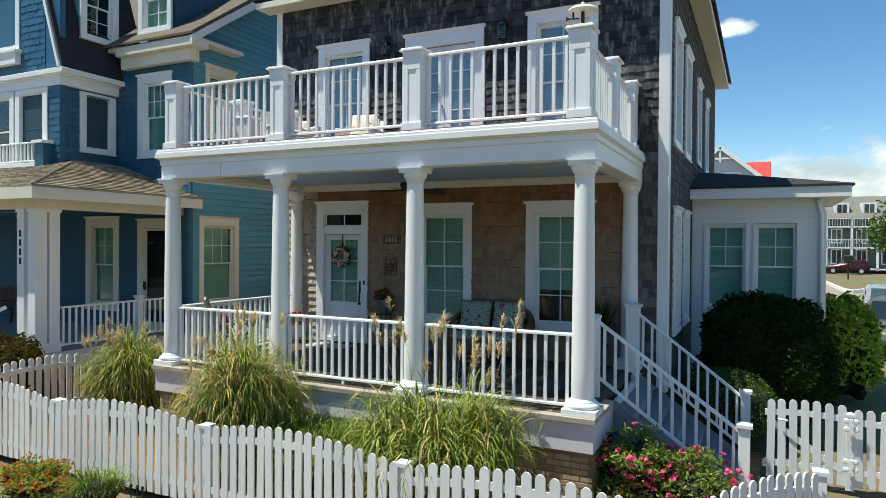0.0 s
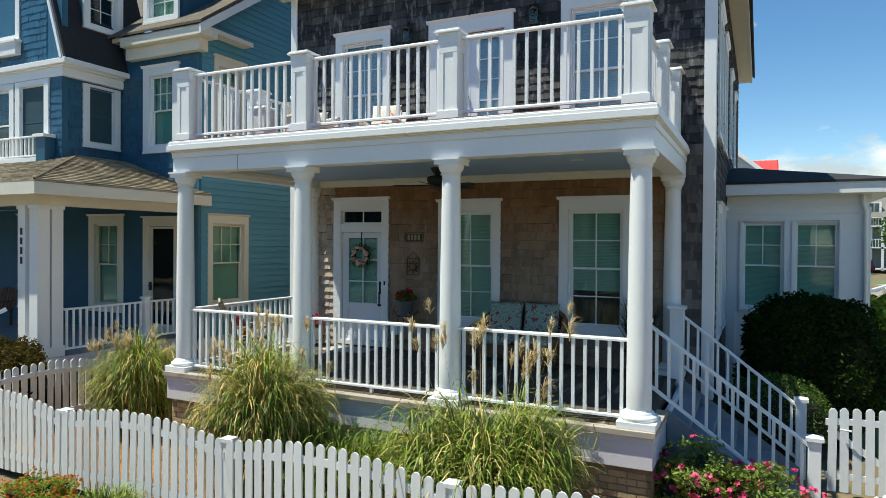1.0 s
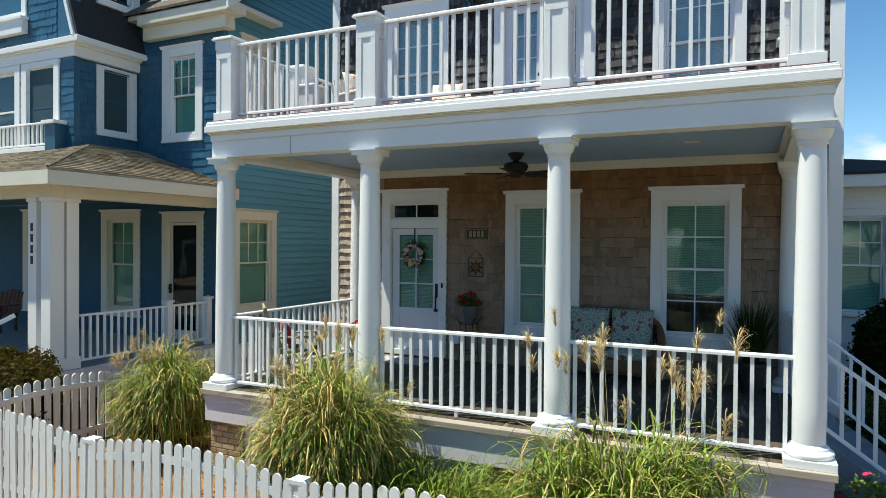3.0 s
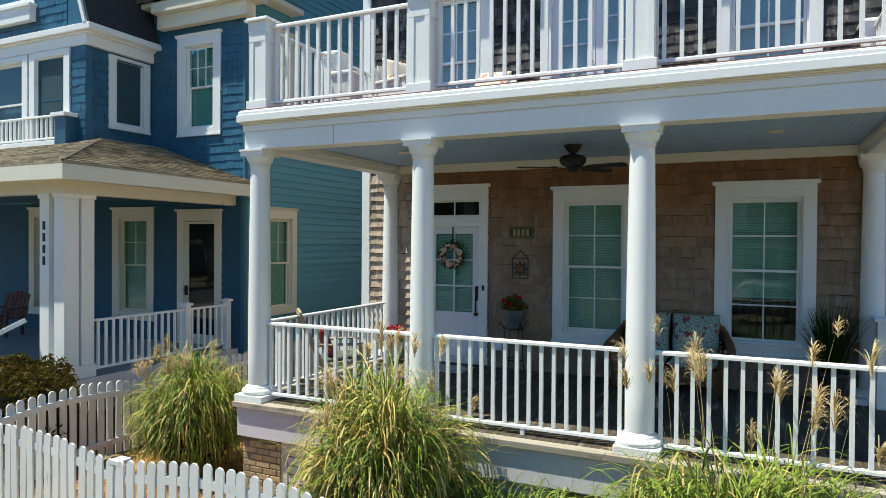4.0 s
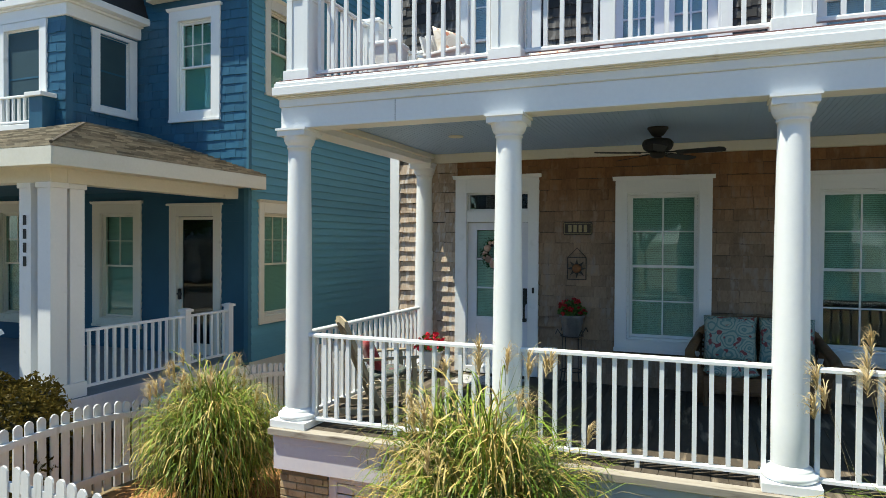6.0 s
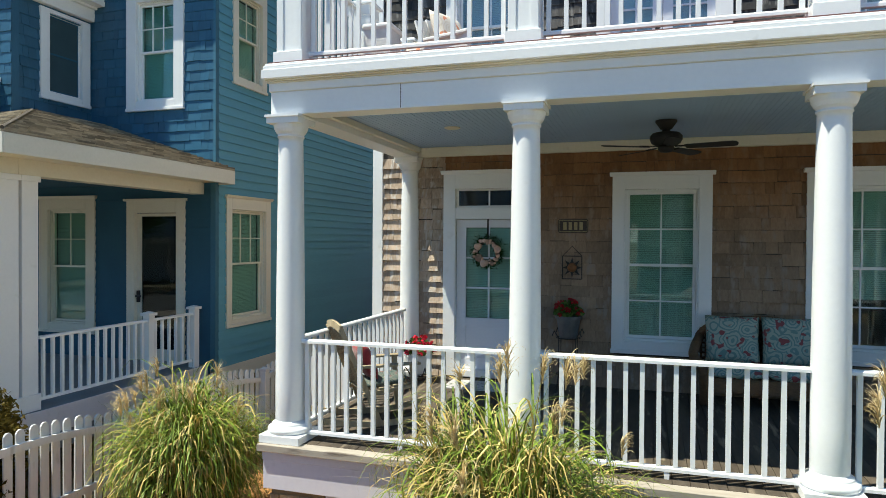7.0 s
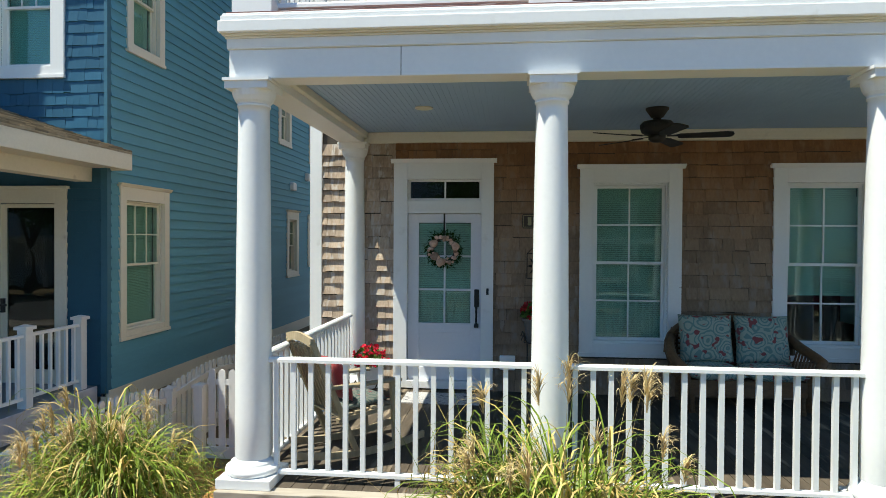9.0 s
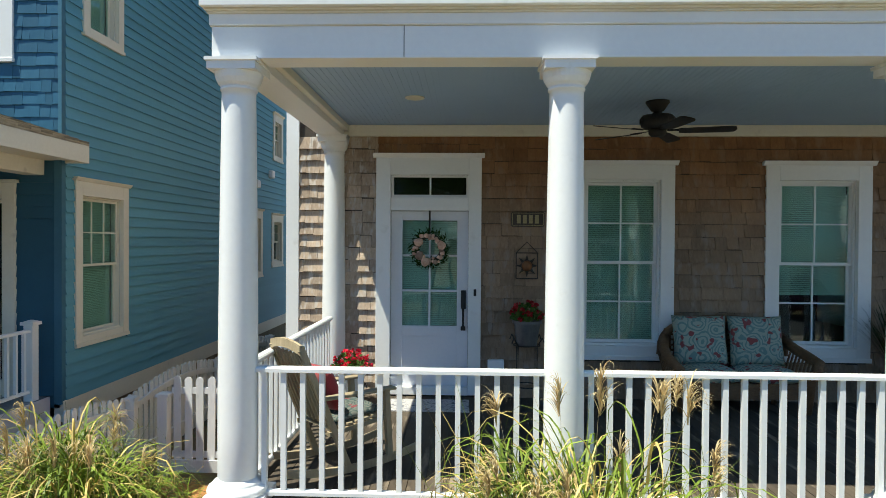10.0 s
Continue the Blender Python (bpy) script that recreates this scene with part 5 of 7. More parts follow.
grass_clump((-10.2, 8.2, 0.02), 0.72, 1.42, 4000, 0.28, 16, 11, "large arching clump of striped green ornamental grass by the fence", 1.7)
grass_clump((-6.52, 7.05, 0.02), 0.82, 1.72, 4800, 0.44, 15, 12, "tall straw-and-green clump of ornamental grass before the porch", 2.15)
grass_clump((-5.35, 7.05, 0.02), 0.85, 0.92, 2100, 0.06, 0, 13, "low fresh green grass clump before the porch", 0, 0.5)
grass_clump((-3.38, 6.9, 0.02), 1.02, 1.40, 4600, 0.2, 20, 14, "broad green clump of ornamental grass with tall tan plumes", 2.4)
grass_clump((-7.42, 5.45, 0.0), 0.42, 0.42, 900, 0.05, 0, 15, "small tuft of green grass outside the fence", 0, 0.8)


def leaf_mass(name, loc, radii, n, size, material, label, category, seed, core=True, lumps=0.18, group="", deep=0.86, boxy=0.0):
    """A shrub: leaves turned every way, thick near an uneven outer skin, over a near-black core put in for inner shade.
    """
    rnd = random.Random(seed)
    g = thing(name, loc, label, category, group)
    verts, faces = [], []
    R = Vector(radii)

    def skin(d):
        square = (d.x ** 4 + d.y ** 4 + d.z ** 4) ** -0.25
        return (1 + boxy * (square - 1)) * (1 + lumps * noise.noise(d * 2.3 + Vector((seed, 0, 0))) * 2 + lumps * 0.6 * noise.noise(d * 6 + Vector((0, seed, 0))) + lumps * 0.5 * noise.noise(d * 14 + Vector((0, 0, seed))))
    for _ in range(n):
        d = Vector((rnd.gauss(0, 1), rnd.gauss(0, 1), rnd.gauss(0, 1))).normalized()
        if d.z < -0.5:
            d.z = -d.z
        p = d * skin(d) * rnd.uniform(deep, 1.05)
        p = Vector((p.x * R.x, p.y * R.y, p.z * R.z + R.z * 0.92))
        if p.z < 0.03:
            p.z = rnd.uniform(0.03, 0.3)
        q = Euler((rnd.uniform(0, 6.3), rnd.uniform(0, 6.3), rnd.uniform(0, 6.3))).to_matrix()
        s = size * rnd.uniform(0.7, 1.3)
        k = len(verts)
        verts += [p + q @ Vector(c) for c in ((0, -s, 0), (s * 0.42, -s * 0.1, s * 0.1), (0, s, -s * 0.1), (-s * 0.42, -s * 0.1, s * 0.1))]
        faces += [(k, k + 1, k + 2), (k, k + 2, k + 3)]
    raw("leaves", verts, faces, material, g, kind="stuff")
    # solid core blocks light behind the leaves
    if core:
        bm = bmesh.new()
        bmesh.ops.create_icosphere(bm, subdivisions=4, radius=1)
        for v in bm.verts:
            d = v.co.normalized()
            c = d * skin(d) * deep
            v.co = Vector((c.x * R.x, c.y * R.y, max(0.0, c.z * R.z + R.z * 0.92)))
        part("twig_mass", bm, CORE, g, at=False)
    return g, skin, R, rnd


def blossoms(g, skin, R, rnd, n, size, material, name="bloom_mass", low=0.2, label=""):
    verts, faces = [], []
    for _ in range(n):
        d = Vector((rnd.gauss(0, 1), rnd.gauss(0, 1), abs(rnd.gauss(0.5, 0.6)))).normalized()
        p = d * skin(d) * rnd.uniform(1.0, 1.1)
        p = Vector((p.x * R.x, p.y * R.y, p.z * R.z + R.z * 0.92))
        for _ in range(9):
            q = Euler((rnd.uniform(-1, 1), rnd.uniform(-1, 1), rnd.uniform(0, 6.3))).to_matrix()
            s, k = size * rnd.uniform(0.5, 1), len(verts)
            verts += [p + q @ Vector(c) for c in ((0, 0, 0), (s * 0.6, s * 0.5, s * 0.35), (0, s * 1.1, s * 0.45), (-s * 0.6, s * 0.5, s * 0.35))]
            faces.append((k, k + 1, k + 2, k + 3))
    raw(name, verts, faces, material, g, label, "stuff")


leaf_mass("hedge", (0.05, 13.0, 0), (1.05, 0.9, 1.2), 20000, 0.042, LEAF, "large clipped dark green evergreen bush beside the sunroom", "bush", 3, lumps=0.09, boxy=0.6)
leaf_mass("shrub", (1.5, 16.4, 0), (0.72, 0.8, 1.1), 5200, 0.075, LEAF_LIT, "sunlit yellow-green shrub beside the lawn", "shrub", 4, lumps=0.16, boxy=0.3)
leaf_mass("shrub", (-0.5, 11.75, 0), (0.8, 0.45, 0.64), 7000, 0.022, LEAF_MOSS, "low rounded green shrub by the steps", "shrub", 5, lumps=0.06)
leaf_mass("shrub", (-12.5, 7.3, 0), (0.74, 0.55, 0.76), 6500, 0.04, LEAF_RED, "bronze-green shrub by the neighbour's porch", "shrub", 6, lumps=0.12, boxy=0.5)
g, skin, R, rnd = leaf_mass("rose_bush", (-1.12, 8.1, 0), (0.76, 0.42, 0.48), 6000, 0.034, LEAF_ROSE, "rose bush with bright pink blooms beside the steps", "rose bush", 7, lumps=0.42, deep=0.72)
blossoms(g, skin, R, rnd, 85, 0.052, PINK, label="bright pink rose blooms")
blossoms(g, skin, R, rnd, 45, 0.035, BRONZE, name="young_leaves", label="reddish young leaves")
g, skin, R, rnd = leaf_mass("flower_bush", (-8.35, 5.3, 0), (0.55, 0.3, 0.2), 3400, 0.022, LEAF_LIT, "low bush with orange-red flowers outside the fence", "flower bush", 8, lumps=0.4, deep=0.75)
blossoms(g, skin, R, rnd, 420, 0.024, ORANGE, label="orange-red flowers", low=0.0)

for x in (-6.97, -6.86, -6.77):
    s = thing("garden_light", (x, 5.6, 0), "small black garden light on a stake", "garden light", "garden lights")
    bm = bmesh.new()
    rod(bm, [(0, 0, 0), (0, 0, 0.26)], 0.008)
    part("stake", bm, BLACK, s, at=False)
    bm = bmesh.new()
    lathe(bm, [(0.01, 0.24), (0.02, 0.26), (0.018, 0.28), (0.006, 0.295)], 0, 0, 10)
    part("head", bm, BLACK, s, at=False)


# loose bark chips near the surface of the bed
def bark():
    rnd = random.Random(21)
    verts, faces = [], []
    for _ in range(9000):
        p = Vector((rnd.uniform(-11.6, -0.6), rnd.uniform(6.0, 7.6), 0))
        if rnd.random() < 0.35:
            p = Vector((rnd.uniform(-11.5, -9.0), rnd.uniform(6.0, 11.6), 0))
        p.z = 0.045 + 0.05 * noise.noise(p * 1.3) + 0.03 * noise.noise(p * 5)
        q = Euler((rnd.uniform(-0.5, 0.5), rnd.uniform(-0.5, 0.5), rnd.uniform(0, 6.3))).to_matrix()
        a, b, k = rnd.uniform(0.012, 0.035), rnd.uniform(0.006, 0.012), len(verts)
        verts.extend(p + q @ Vector(c) for c in ((-a, -b, 0), (a, -b, 0), (a, b, 0), (-a, b, 0), (0, 0, 0.008)))
        faces.extend([(k, k + 1, k + 4), (k + 1, k + 2, k + 4), (k + 2, k + 3, k + 4), (k + 3, k, k + 4)])
    me = bpy.data.meshes.new("bark_chips")
    me.from_pydata(verts, [], faces)
    me.materials.append(surface("bark_chip", (0.22, 0.095, 0.03), (0.58, 0.32, 0.11), rough=0.9, scale=8, fine=60, island=0.4))
    tagged(new("bark_chips", me), "loose orange-brown bark chips", "mulch", kind="stuff")


bark()


# ---------------------------------------------------------------- distance
GREENWALL = surface("grey_green_siding", (0.07, 0.105, 0.10), (0.11, 0.15, 0.14), rough=0.7, scale=0.5, fine=5)
GREYWALL = surface("grey_siding", (0.42, 0.47, 0.52), (0.50, 0.55, 0.60), rough=0.7, scale=0.5, fine=5)
ROOFGREY = surface("grey_roof", (0.13, 0.13, 0.11), (0.20, 0.19, 0.165), rough=0.9, scale=0.5, fine=8)


def far_house(loc, width=13.0):
    g = thing("house", loc, "three-storey grey-green house with white double balconies", "house")
    part("wall", boxes((0, width, 0, 8, 0, 6.6)), GREENWALL, g, at=False)
    bm = bmesh.new()
    prism(bm, [(-1.6, 6.5), (4, 9.4), (9, 6.5)], "x", -0.3, width + 0.3)
    roof_f = part("roof", bm, ROOFGREY, g, "grey shingle roof", at=False)
    for fl in (0.55, 3.05, 5.55):
        slab = part("balcony", boxes((-0.1, width, -1.9, 0, fl - 0.16, fl)), WHITE, g, at=False)
        n = int(width / 0.28)
        if fl > 1:
            part("railing", boxes((-0.1, width, -1.9, -1.84, fl + 0.85, fl + 0.93), *[(i * 0.28, i * 0.28 + 0.045, -1.9, -1.85, fl, fl + 0.85) for i in range(n)]), WHITE, slab, at=False)
    x = 0.0
    while x < width:
        part("porch_post", boxes((x - 0.12, x + 0.12, -1.9, -1.66, 0.3, 6.5)), WHITE, g, at=False)
        x += 2.6
    x = 0.6
    while x < width - 1.5:
        for fl in (0.6, 3.1):
            w = part("window", boxes((x, x + 1.2, -0.05, 0, fl + 0.4, fl + 2.2)), WHITE, g, at=False)
            part("pane", boxes((x + 0.12, x + 0.56, -0.06, -0.05, fl + 0.52, fl + 2.08), (x + 0.64, x + 1.08, -0.06, -0.05, fl + 0.52, fl + 2.08)), GLASS_DARK, w, at=False)
        x += 2.6
    for x in (1.7, 4.5, 8.0):
        d = part("dormer", boxes((x - 0.75, x + 0.75, -0.3, 2.5, 6.9, 8.4)), WHITE, roof_f, at=False)
        part("dormer_pane", boxes((x - 0.5, x - 0.04, -0.32, -0.3, 7.05, 8.2), (x + 0.04, x + 0.5, -0.32, -0.3, 7.05, 8.2)), GLASS_DARK, g, at=False)
    return g


far_house((6.9, 93.0, 0))
g = thing("house", (-3.17, 58.0, 0), "distant grey gabled house with a red metal roof", "house")
bm = boxes((-3.4, 3.1, 0, 9, 0, 8.4))
prism(bm, [(-3.4, 8.4), (3.1, 8.4), (0, 11.0)], "y", 0, 9)
part("wall", bm, GREYWALL, g, "grey siding", at=False)
for s in (-1, 1):
    bm = bmesh.new()
    bar(bm, (0, -0.3, 11.15), (s * 3.5, -0.3, 8.2), 0.3, 0.22)
    part("rake_board", bm, WHITE, g, at=False)
    bm = bmesh.new()
    prism(bm, [(s * 0.0, 11.08), (s * 3.6, 8.05), (s * 3.6, 8.2), (s * 0.0, 11.24)], "y", -0.2, 9)
    part("roof_slope", bm, ROOFGREY, g, "grey shingle roof", at=False)
truss = part("gable_truss", boxes((-1.05, 1.05, -0.34, -0.22, 10.15, 10.28), (-0.06, 0.06, -0.36, -0.24, 9.9, 11.0)), WHITE, g, "white gable truss", at=False)
bm = bmesh.new()
prism(bm, [(1.7, 8.6), (1.7, 8.75), (4.0, 10.3), (4.2, 10.3), (4.2, 8.6)], "x", 0.6, 3.75)
roof_r = part("roof", bm, ROOFRED, g, "red standing-seam metal roof", at=False)
for i in range(8):
    bm = bmesh.new()
    bar(bm, (0.7 + i * 0.42, 1.7, 8.77), (0.7 + i * 0.42, 4.0, 10.33), 0.05, 0.05)
    part("seam", bm, ROOFRED, roof_r, at=False)
part("wall", boxes((1.4, 3.65, 1.9, 6, 0, 8.6)), GREYWALL, g, at=False)
w = part("window", boxes((0.1, 1.5, -0.08, 0, 7.6, 9.1)), WHITE, g, at=False)
part("pane", boxes((0.22, 1.38, -0.09, -0.08, 7.72, 8.98)), GLASS_DARK, w, at=False)


def tree(loc, height, crown, seed, label):
    rnd = random.Random(seed)
    g = thing("tree", loc, label, "tree")
    bm = bmesh.new()
    fork = height * 0.42
    rod(bm, [(0, 0, 0), (0.05, 0.02, fork * 0.5), (0, 0, fork)], 0.16, 8, 0.1)
    tips = []
    for i in range(9):
        a = i * 2.4
        e = Vector((math.cos(a) * crown * rnd.uniform(0.3, 0.75), math.sin(a) * crown * rnd.uniform(0.3, 0.75), fork + (height - fork) * rnd.uniform(0.3, 0.95)))
        rod(bm, [(0, 0, fork * 0.8), tuple(e * 0.55 + Vector((0, 0, fork * 0.4))), tuple(e)], 0.06, 6, 0.015)
        tips.append(e)
    part("trunk", bm, surface("tree_bark", (0.10, 0.075, 0.055), (0.18, 0.14, 0.11), rough=0.95, bump=0.6), g, at=False)
    verts, faces = [], []
    for _ in range(6500):
        c = rnd.choice(tips)
        p = c + Vector((rnd.gauss(0, 1), rnd.gauss(0, 1), rnd.gauss(0, 0.7))) * crown * 0.24
        q = Euler((rnd.uniform(0, 6.3), rnd.uniform(0, 6.3), rnd.uniform(0, 6.3))).to_matrix()
        s, k = rnd.uniform(0.08, 0.18), len(verts)
        verts += [p + q @ Vector(v) for v in ((0, -s, 0), (s * 0.5, 0, 0), (0, s, 0), (-s * 0.5, 0, 0))]
        faces.append((k, k + 1, k + 2, k + 3))
    raw("crown", verts, faces, LEAF_MID, g, kind="stuff")


tree((7.55, 44.0, 0), 5.7, 2.1, 31, "leafy green tree at the edge of the parking lot")


def car(loc, rz, paint, label, tall=1.62):
    g = thing("car", loc, label, "car", "parked cars", rz=rz)
    bm = bmesh.new()
    prof = [(-2.2, 0.35), (-2.25, 0.75), (-2.1, 0.98), (-1.95, tall - 0.12), (-1.7, tall), (0.3, tall), (1.05, 1.02), (2.0, 0.9), (2.2, 0.7), (2.2, 0.35)]
    prism(bm, prof, "x", -0.88, 0.88)
    for v in bm.verts:
        if v.co.z > 1.05:
            v.co.x *= 0.82
    bmesh.ops.bevel(bm, geom=bm.edges[:], offset=0.05, segments=2, affect="EDGES")
    part("body", bm, paint, g, smooth=True, at=False)
    for s in (-1, 1):
        bm = bmesh.new()
        prism(bm, [(-1.8, 1.06), (-1.75, tall - 0.14), (0.22, tall - 0.14), (0.78, 1.06)], "x", s * 0.80, s * 0.80 + s * 0.02)
        part("side_window", bm, GLASS_DARK, g, at=False)
        for y in (-1.4, 1.4):
            bm = bmesh.new()
            lathe(bm, [(0.30, -0.1), (0.33, -0.06), (0.33, 0.06), (0.30, 0.1)], 0, 0, 20)
            bmesh.ops.transform(bm, matrix=pose(s * 0.80, y, 0.33, 0, 90), verts=bm.verts)
            tyre = part("wheel", bm, BLACK, g, at=False)
            bm = bmesh.new()
            lathe(bm, [(0.2, -0.11), (0.21, 0.0), (0.2, 0.11)], 0, 0, 16)
            bmesh.ops.transform(bm, matrix=pose(s * 0.80, y, 0.33, 0, 90), verts=bm.verts)
            part("rim", bm, GREYWALL, tyre, at=False)
    for a, b, y0, z0, y1, z1, nm in ((-0.62, 0.62, 0.34, tall - 0.06, 1.0, 1.08, "windscreen"), (-0.62, 0.62, -1.90, tall - 0.2, -2.06, 1.04, "rear_window")):
        bm = bmesh.new()
        off = 0.03 if nm == "windscreen" else -0.03
        vs = [bm.verts.new(p) for p in ((a, y0 + off, z0 + 0.01), (b, y0 + off, z0 + 0.01), (b * 1.1, y1 + off, z1 + 0.01), (a * 1.1, y1 + off, z1 + 0.01))]
        bm.faces.new(vs)
        part(nm, bm, GLASS_DARK, g, at=False)
    return g


SILVER = surface("silver_car_paint", (0.45, 0.47, 0.48), (0.55, 0.56, 0.57), rough=0.25, scale=0.5, fine=4, bump=0, metal=0.5)
DARKCAR = surface("dark_grey_car_paint", (0.06, 0.07, 0.08), (0.09, 0.10, 0.11), rough=0.5, scale=0.5, fine=4, bump=0)
WINE = surface("wine_red_car_paint", (0.05, 0.006, 0.014), (0.08, 0.01, 0.02), rough=0.25, scale=0.5, fine=4, bump=0)
car((4.55, 31.2, 0.03), 175, SILVER, "silver hatchback parked on pale concrete")
car((3.75, 24.1, 0.03), 165, DARKCAR, "dark grey car parked beside the lawn")
car((8.8, 89.0, 0.0), 88, WINE, "wine-red car parked before the far house")


bm = bmesh.new()
prism(bm, [(5.0, 68.0), (5.5, 53.5), (6.3, 55.0), (8.0, 61.0), (7.4, 66.5)], "z", 0.0, 0.1)
solid("planting_bed", bm, DIRT, "bare orange-brown planting bed beside the drive", "planting bed", "structure")
bm = bmesh.new()
for p, q in zip([(4.7, 68.5), (5.2, 54.5), (5.5, 52.6), (6.4, 54.4)], [(5.2, 54.5), (5.5, 52.6), (6.4, 54.4), (8.2, 61.0)]):
    bar(bm, (*p, 0.09), (*q, 0.09), 0.3, 0.2)
solid("kerb", bm, WHITE, "white kerb round the planting bed", "kerb", "structure")
g = thing("mailbox", (7.3, 72.5, 0.05), "dark mailbox on a post beside the drive", "mailbox")
part("post", boxes((-0.06, 0.06, -0.06, 0.06, 0, 1.9)), BLACK, g, at=False)
part("box", boxes((-0.35, 0.35, -0.25, 0.25, 1.6, 2.3), bevel=0.08), BLACK, g, at=False)


# clouds: a far sheet of cumulus over the horizon
def clouds():
    m = bpy.data.materials.new("cumulus")
    m.use_nodes = True
    n, l = m.node_tree.nodes, m.node_tree.links
    em, clear, mx = n.new("ShaderNodeEmission"), n.new("ShaderNodeBsdfTransparent"), n.new("ShaderNodeMixShader")
    geo, sep = n.new("ShaderNodeNewGeometry"), n.new("ShaderNodeSeparateXYZ")
    ns = n.new("ShaderNodeTexNoise")
    ns.inputs["Scale"].default_value, ns.inputs["Detail"].default_value, ns.inputs["Roughness"].default_value = 0.0042, 9, 0.55
    mp = n.new("ShaderNodeMapping")
    mp.inputs["Scale"].default_value = (1, 1, 2.2)
    mp.inputs["Location"].default_value = CLOUD_SHIFT
    l.new(geo.outputs["Position"], mp.inputs["Vector"])
    l.new(mp.outputs[0], ns.inputs["Vector"])
    l.new(geo.outputs["Position"], sep.inputs[0])
    low = n.new("ShaderNodeMapRange")
    low.inputs["From Min"].default_value, low.inputs["From Max"].default_value = 138, 240
    low.inputs["To Min"].default_value, low.inputs["To Max"].default_value = 0.14, -0.22
    l.new(sep.outputs["Z"], low.inputs["Value"])
    off, size, far = n.new("ShaderNodeVectorMath"), n.new("ShaderNodeVectorMath"), n.new("ShaderNodeVectorMath")
    off.operation, size.operation, far.operation = "SUBTRACT", "MULTIPLY", "LENGTH"
    off.inputs[1].default_value, size.inputs[1].default_value = (-50, 1199, 362), (1 / 90, 1 / 90, 1 / 42)
    l.new(geo.outputs["Position"], off.inputs[0])
    l.new(off.outputs[0], size.inputs[0])
    l.new(size.outputs[0], far.inputs[0])
    lone = n.new("ShaderNodeMapRange")
    lone.inputs["To Min"].default_value, lone.inputs["To Max"].default_value = 0.11, -0.3
    l.new(far.outputs["Value"], lone.inputs["Value"])
    most = n.new("ShaderNodeMath")
    most.operation = "MAXIMUM"
    l.new(low.outputs[0], most.inputs[0])
    l.new(lone.outputs[0], most.inputs[1])
    add = n.new("ShaderNodeMath")
    l.new(ns.outputs["Fac"], add.inputs[0])
    l.new(most.outputs[0], add.inputs[1])
    edge = n.new("ShaderNodeMapRange")
    edge.inputs["From Min"].default_value, edge.inputs["From Max"].default_value = 0.53, 0.62
    l.new(add.outputs[0], edge.inputs["Value"])
    tone = n.new("ShaderNodeValToRGB")
    tone.color_ramp.elements[0].color, tone.color_ramp.elements[1].color = (0.46, 0.54, 0.62, 1), (0.84, 0.87, 0.88, 1)
    tone.color_ramp.elements[0].position, tone.color_ramp.elements[1].position = 0.40, 0.60
    ns2 = n.new("ShaderNodeTexNoise")
    ns2.inputs["Scale"].default_value, ns2.inputs["Detail"].default_value = 0.009, 6
    l.new(mp.outputs[0], ns2.inputs["Vector"])
    l.new(ns2.outputs["Fac"], tone.inputs[0])
    l.new(tone.outputs[0], em.inputs["Color"])
    l.new(edge.outputs[0], mx.inputs[0])
    l.new(clear.outputs[0], mx.inputs[1])
    l.new(em.outputs[0], mx.inputs[2])
    l.new(mx.outputs[0], n["Material Output"].inputs["Surface"])
    m.cycles.emission_sampling = "NONE"
    bm = bmesh.new()
    k, R = 96, 1200.0
    rows = [[bm.verts.new((R * math.cos(2 * math.pi * i / k), R * math.sin(2 * math.pi * i / k), z)) for i in range(k)] for z in (-2.0, 160.0, 330.0, 520.0)]
    for a, b in zip(rows, rows[1:]):
        for i in range(k):
            bm.faces.new((a[i], a[(i + 1) % k], b[(i + 1) % k], b[i]))
    solid("backdrop", bm, m, "white cumulus clouds low over the horizon", "sky", "structure", smooth=True)


CLOUD_SHIFT = (0, 0, 0)
clouds()


# ---------------------------------------------------------------- across the street: seen in window glass, partly added to darken it
def plain_house(x, y, w, wall, roof_mat, label):
    g = thing("house", (x, y, 0), label, "house", "houses across the street")
    part("wall", boxes((-w / 2, w / 2, -8, 0, 0, 6.2)), wall, g, at=False)
    bm = bmesh.new()
    prism(bm, [(-w / 2 - 0.5, 6.0), (0, 10.2), (w / 2 + 0.5, 6.0), (w / 2 + 0.5, 6.2), (0, 10.45), (-w / 2 - 0.5, 6.2)], "y", -8.4, 0.4)
    part("roof", bm, roof_mat, g, at=False)
    bm = bmesh.new()
    prism(bm, [(-w / 2, 6.2), (w / 2, 6.2), (0, 10.1)], "y", -7.9, -0.02)
    part("gable", bm, wall, g, at=False)
    part("porch", boxes((-w / 2, w / 2, 0, 2.2, 2.9, 3.2), *[(-w / 2 + k * w / 4 - 0.1, -w / 2 + k * w / 4 + 0.1, 2.0, 2.2, 0, 2.9) for k in range(5)]), WHITE, g, at=False)
    for k in (-1, 1):
        for z in (1.2, 4.0):
            part("window", boxes((k * w / 4 - 0.5, k * w / 4 + 0.5, 0, 0.05, z, z + 1.6)), WHITE, g, at=False)
    return g


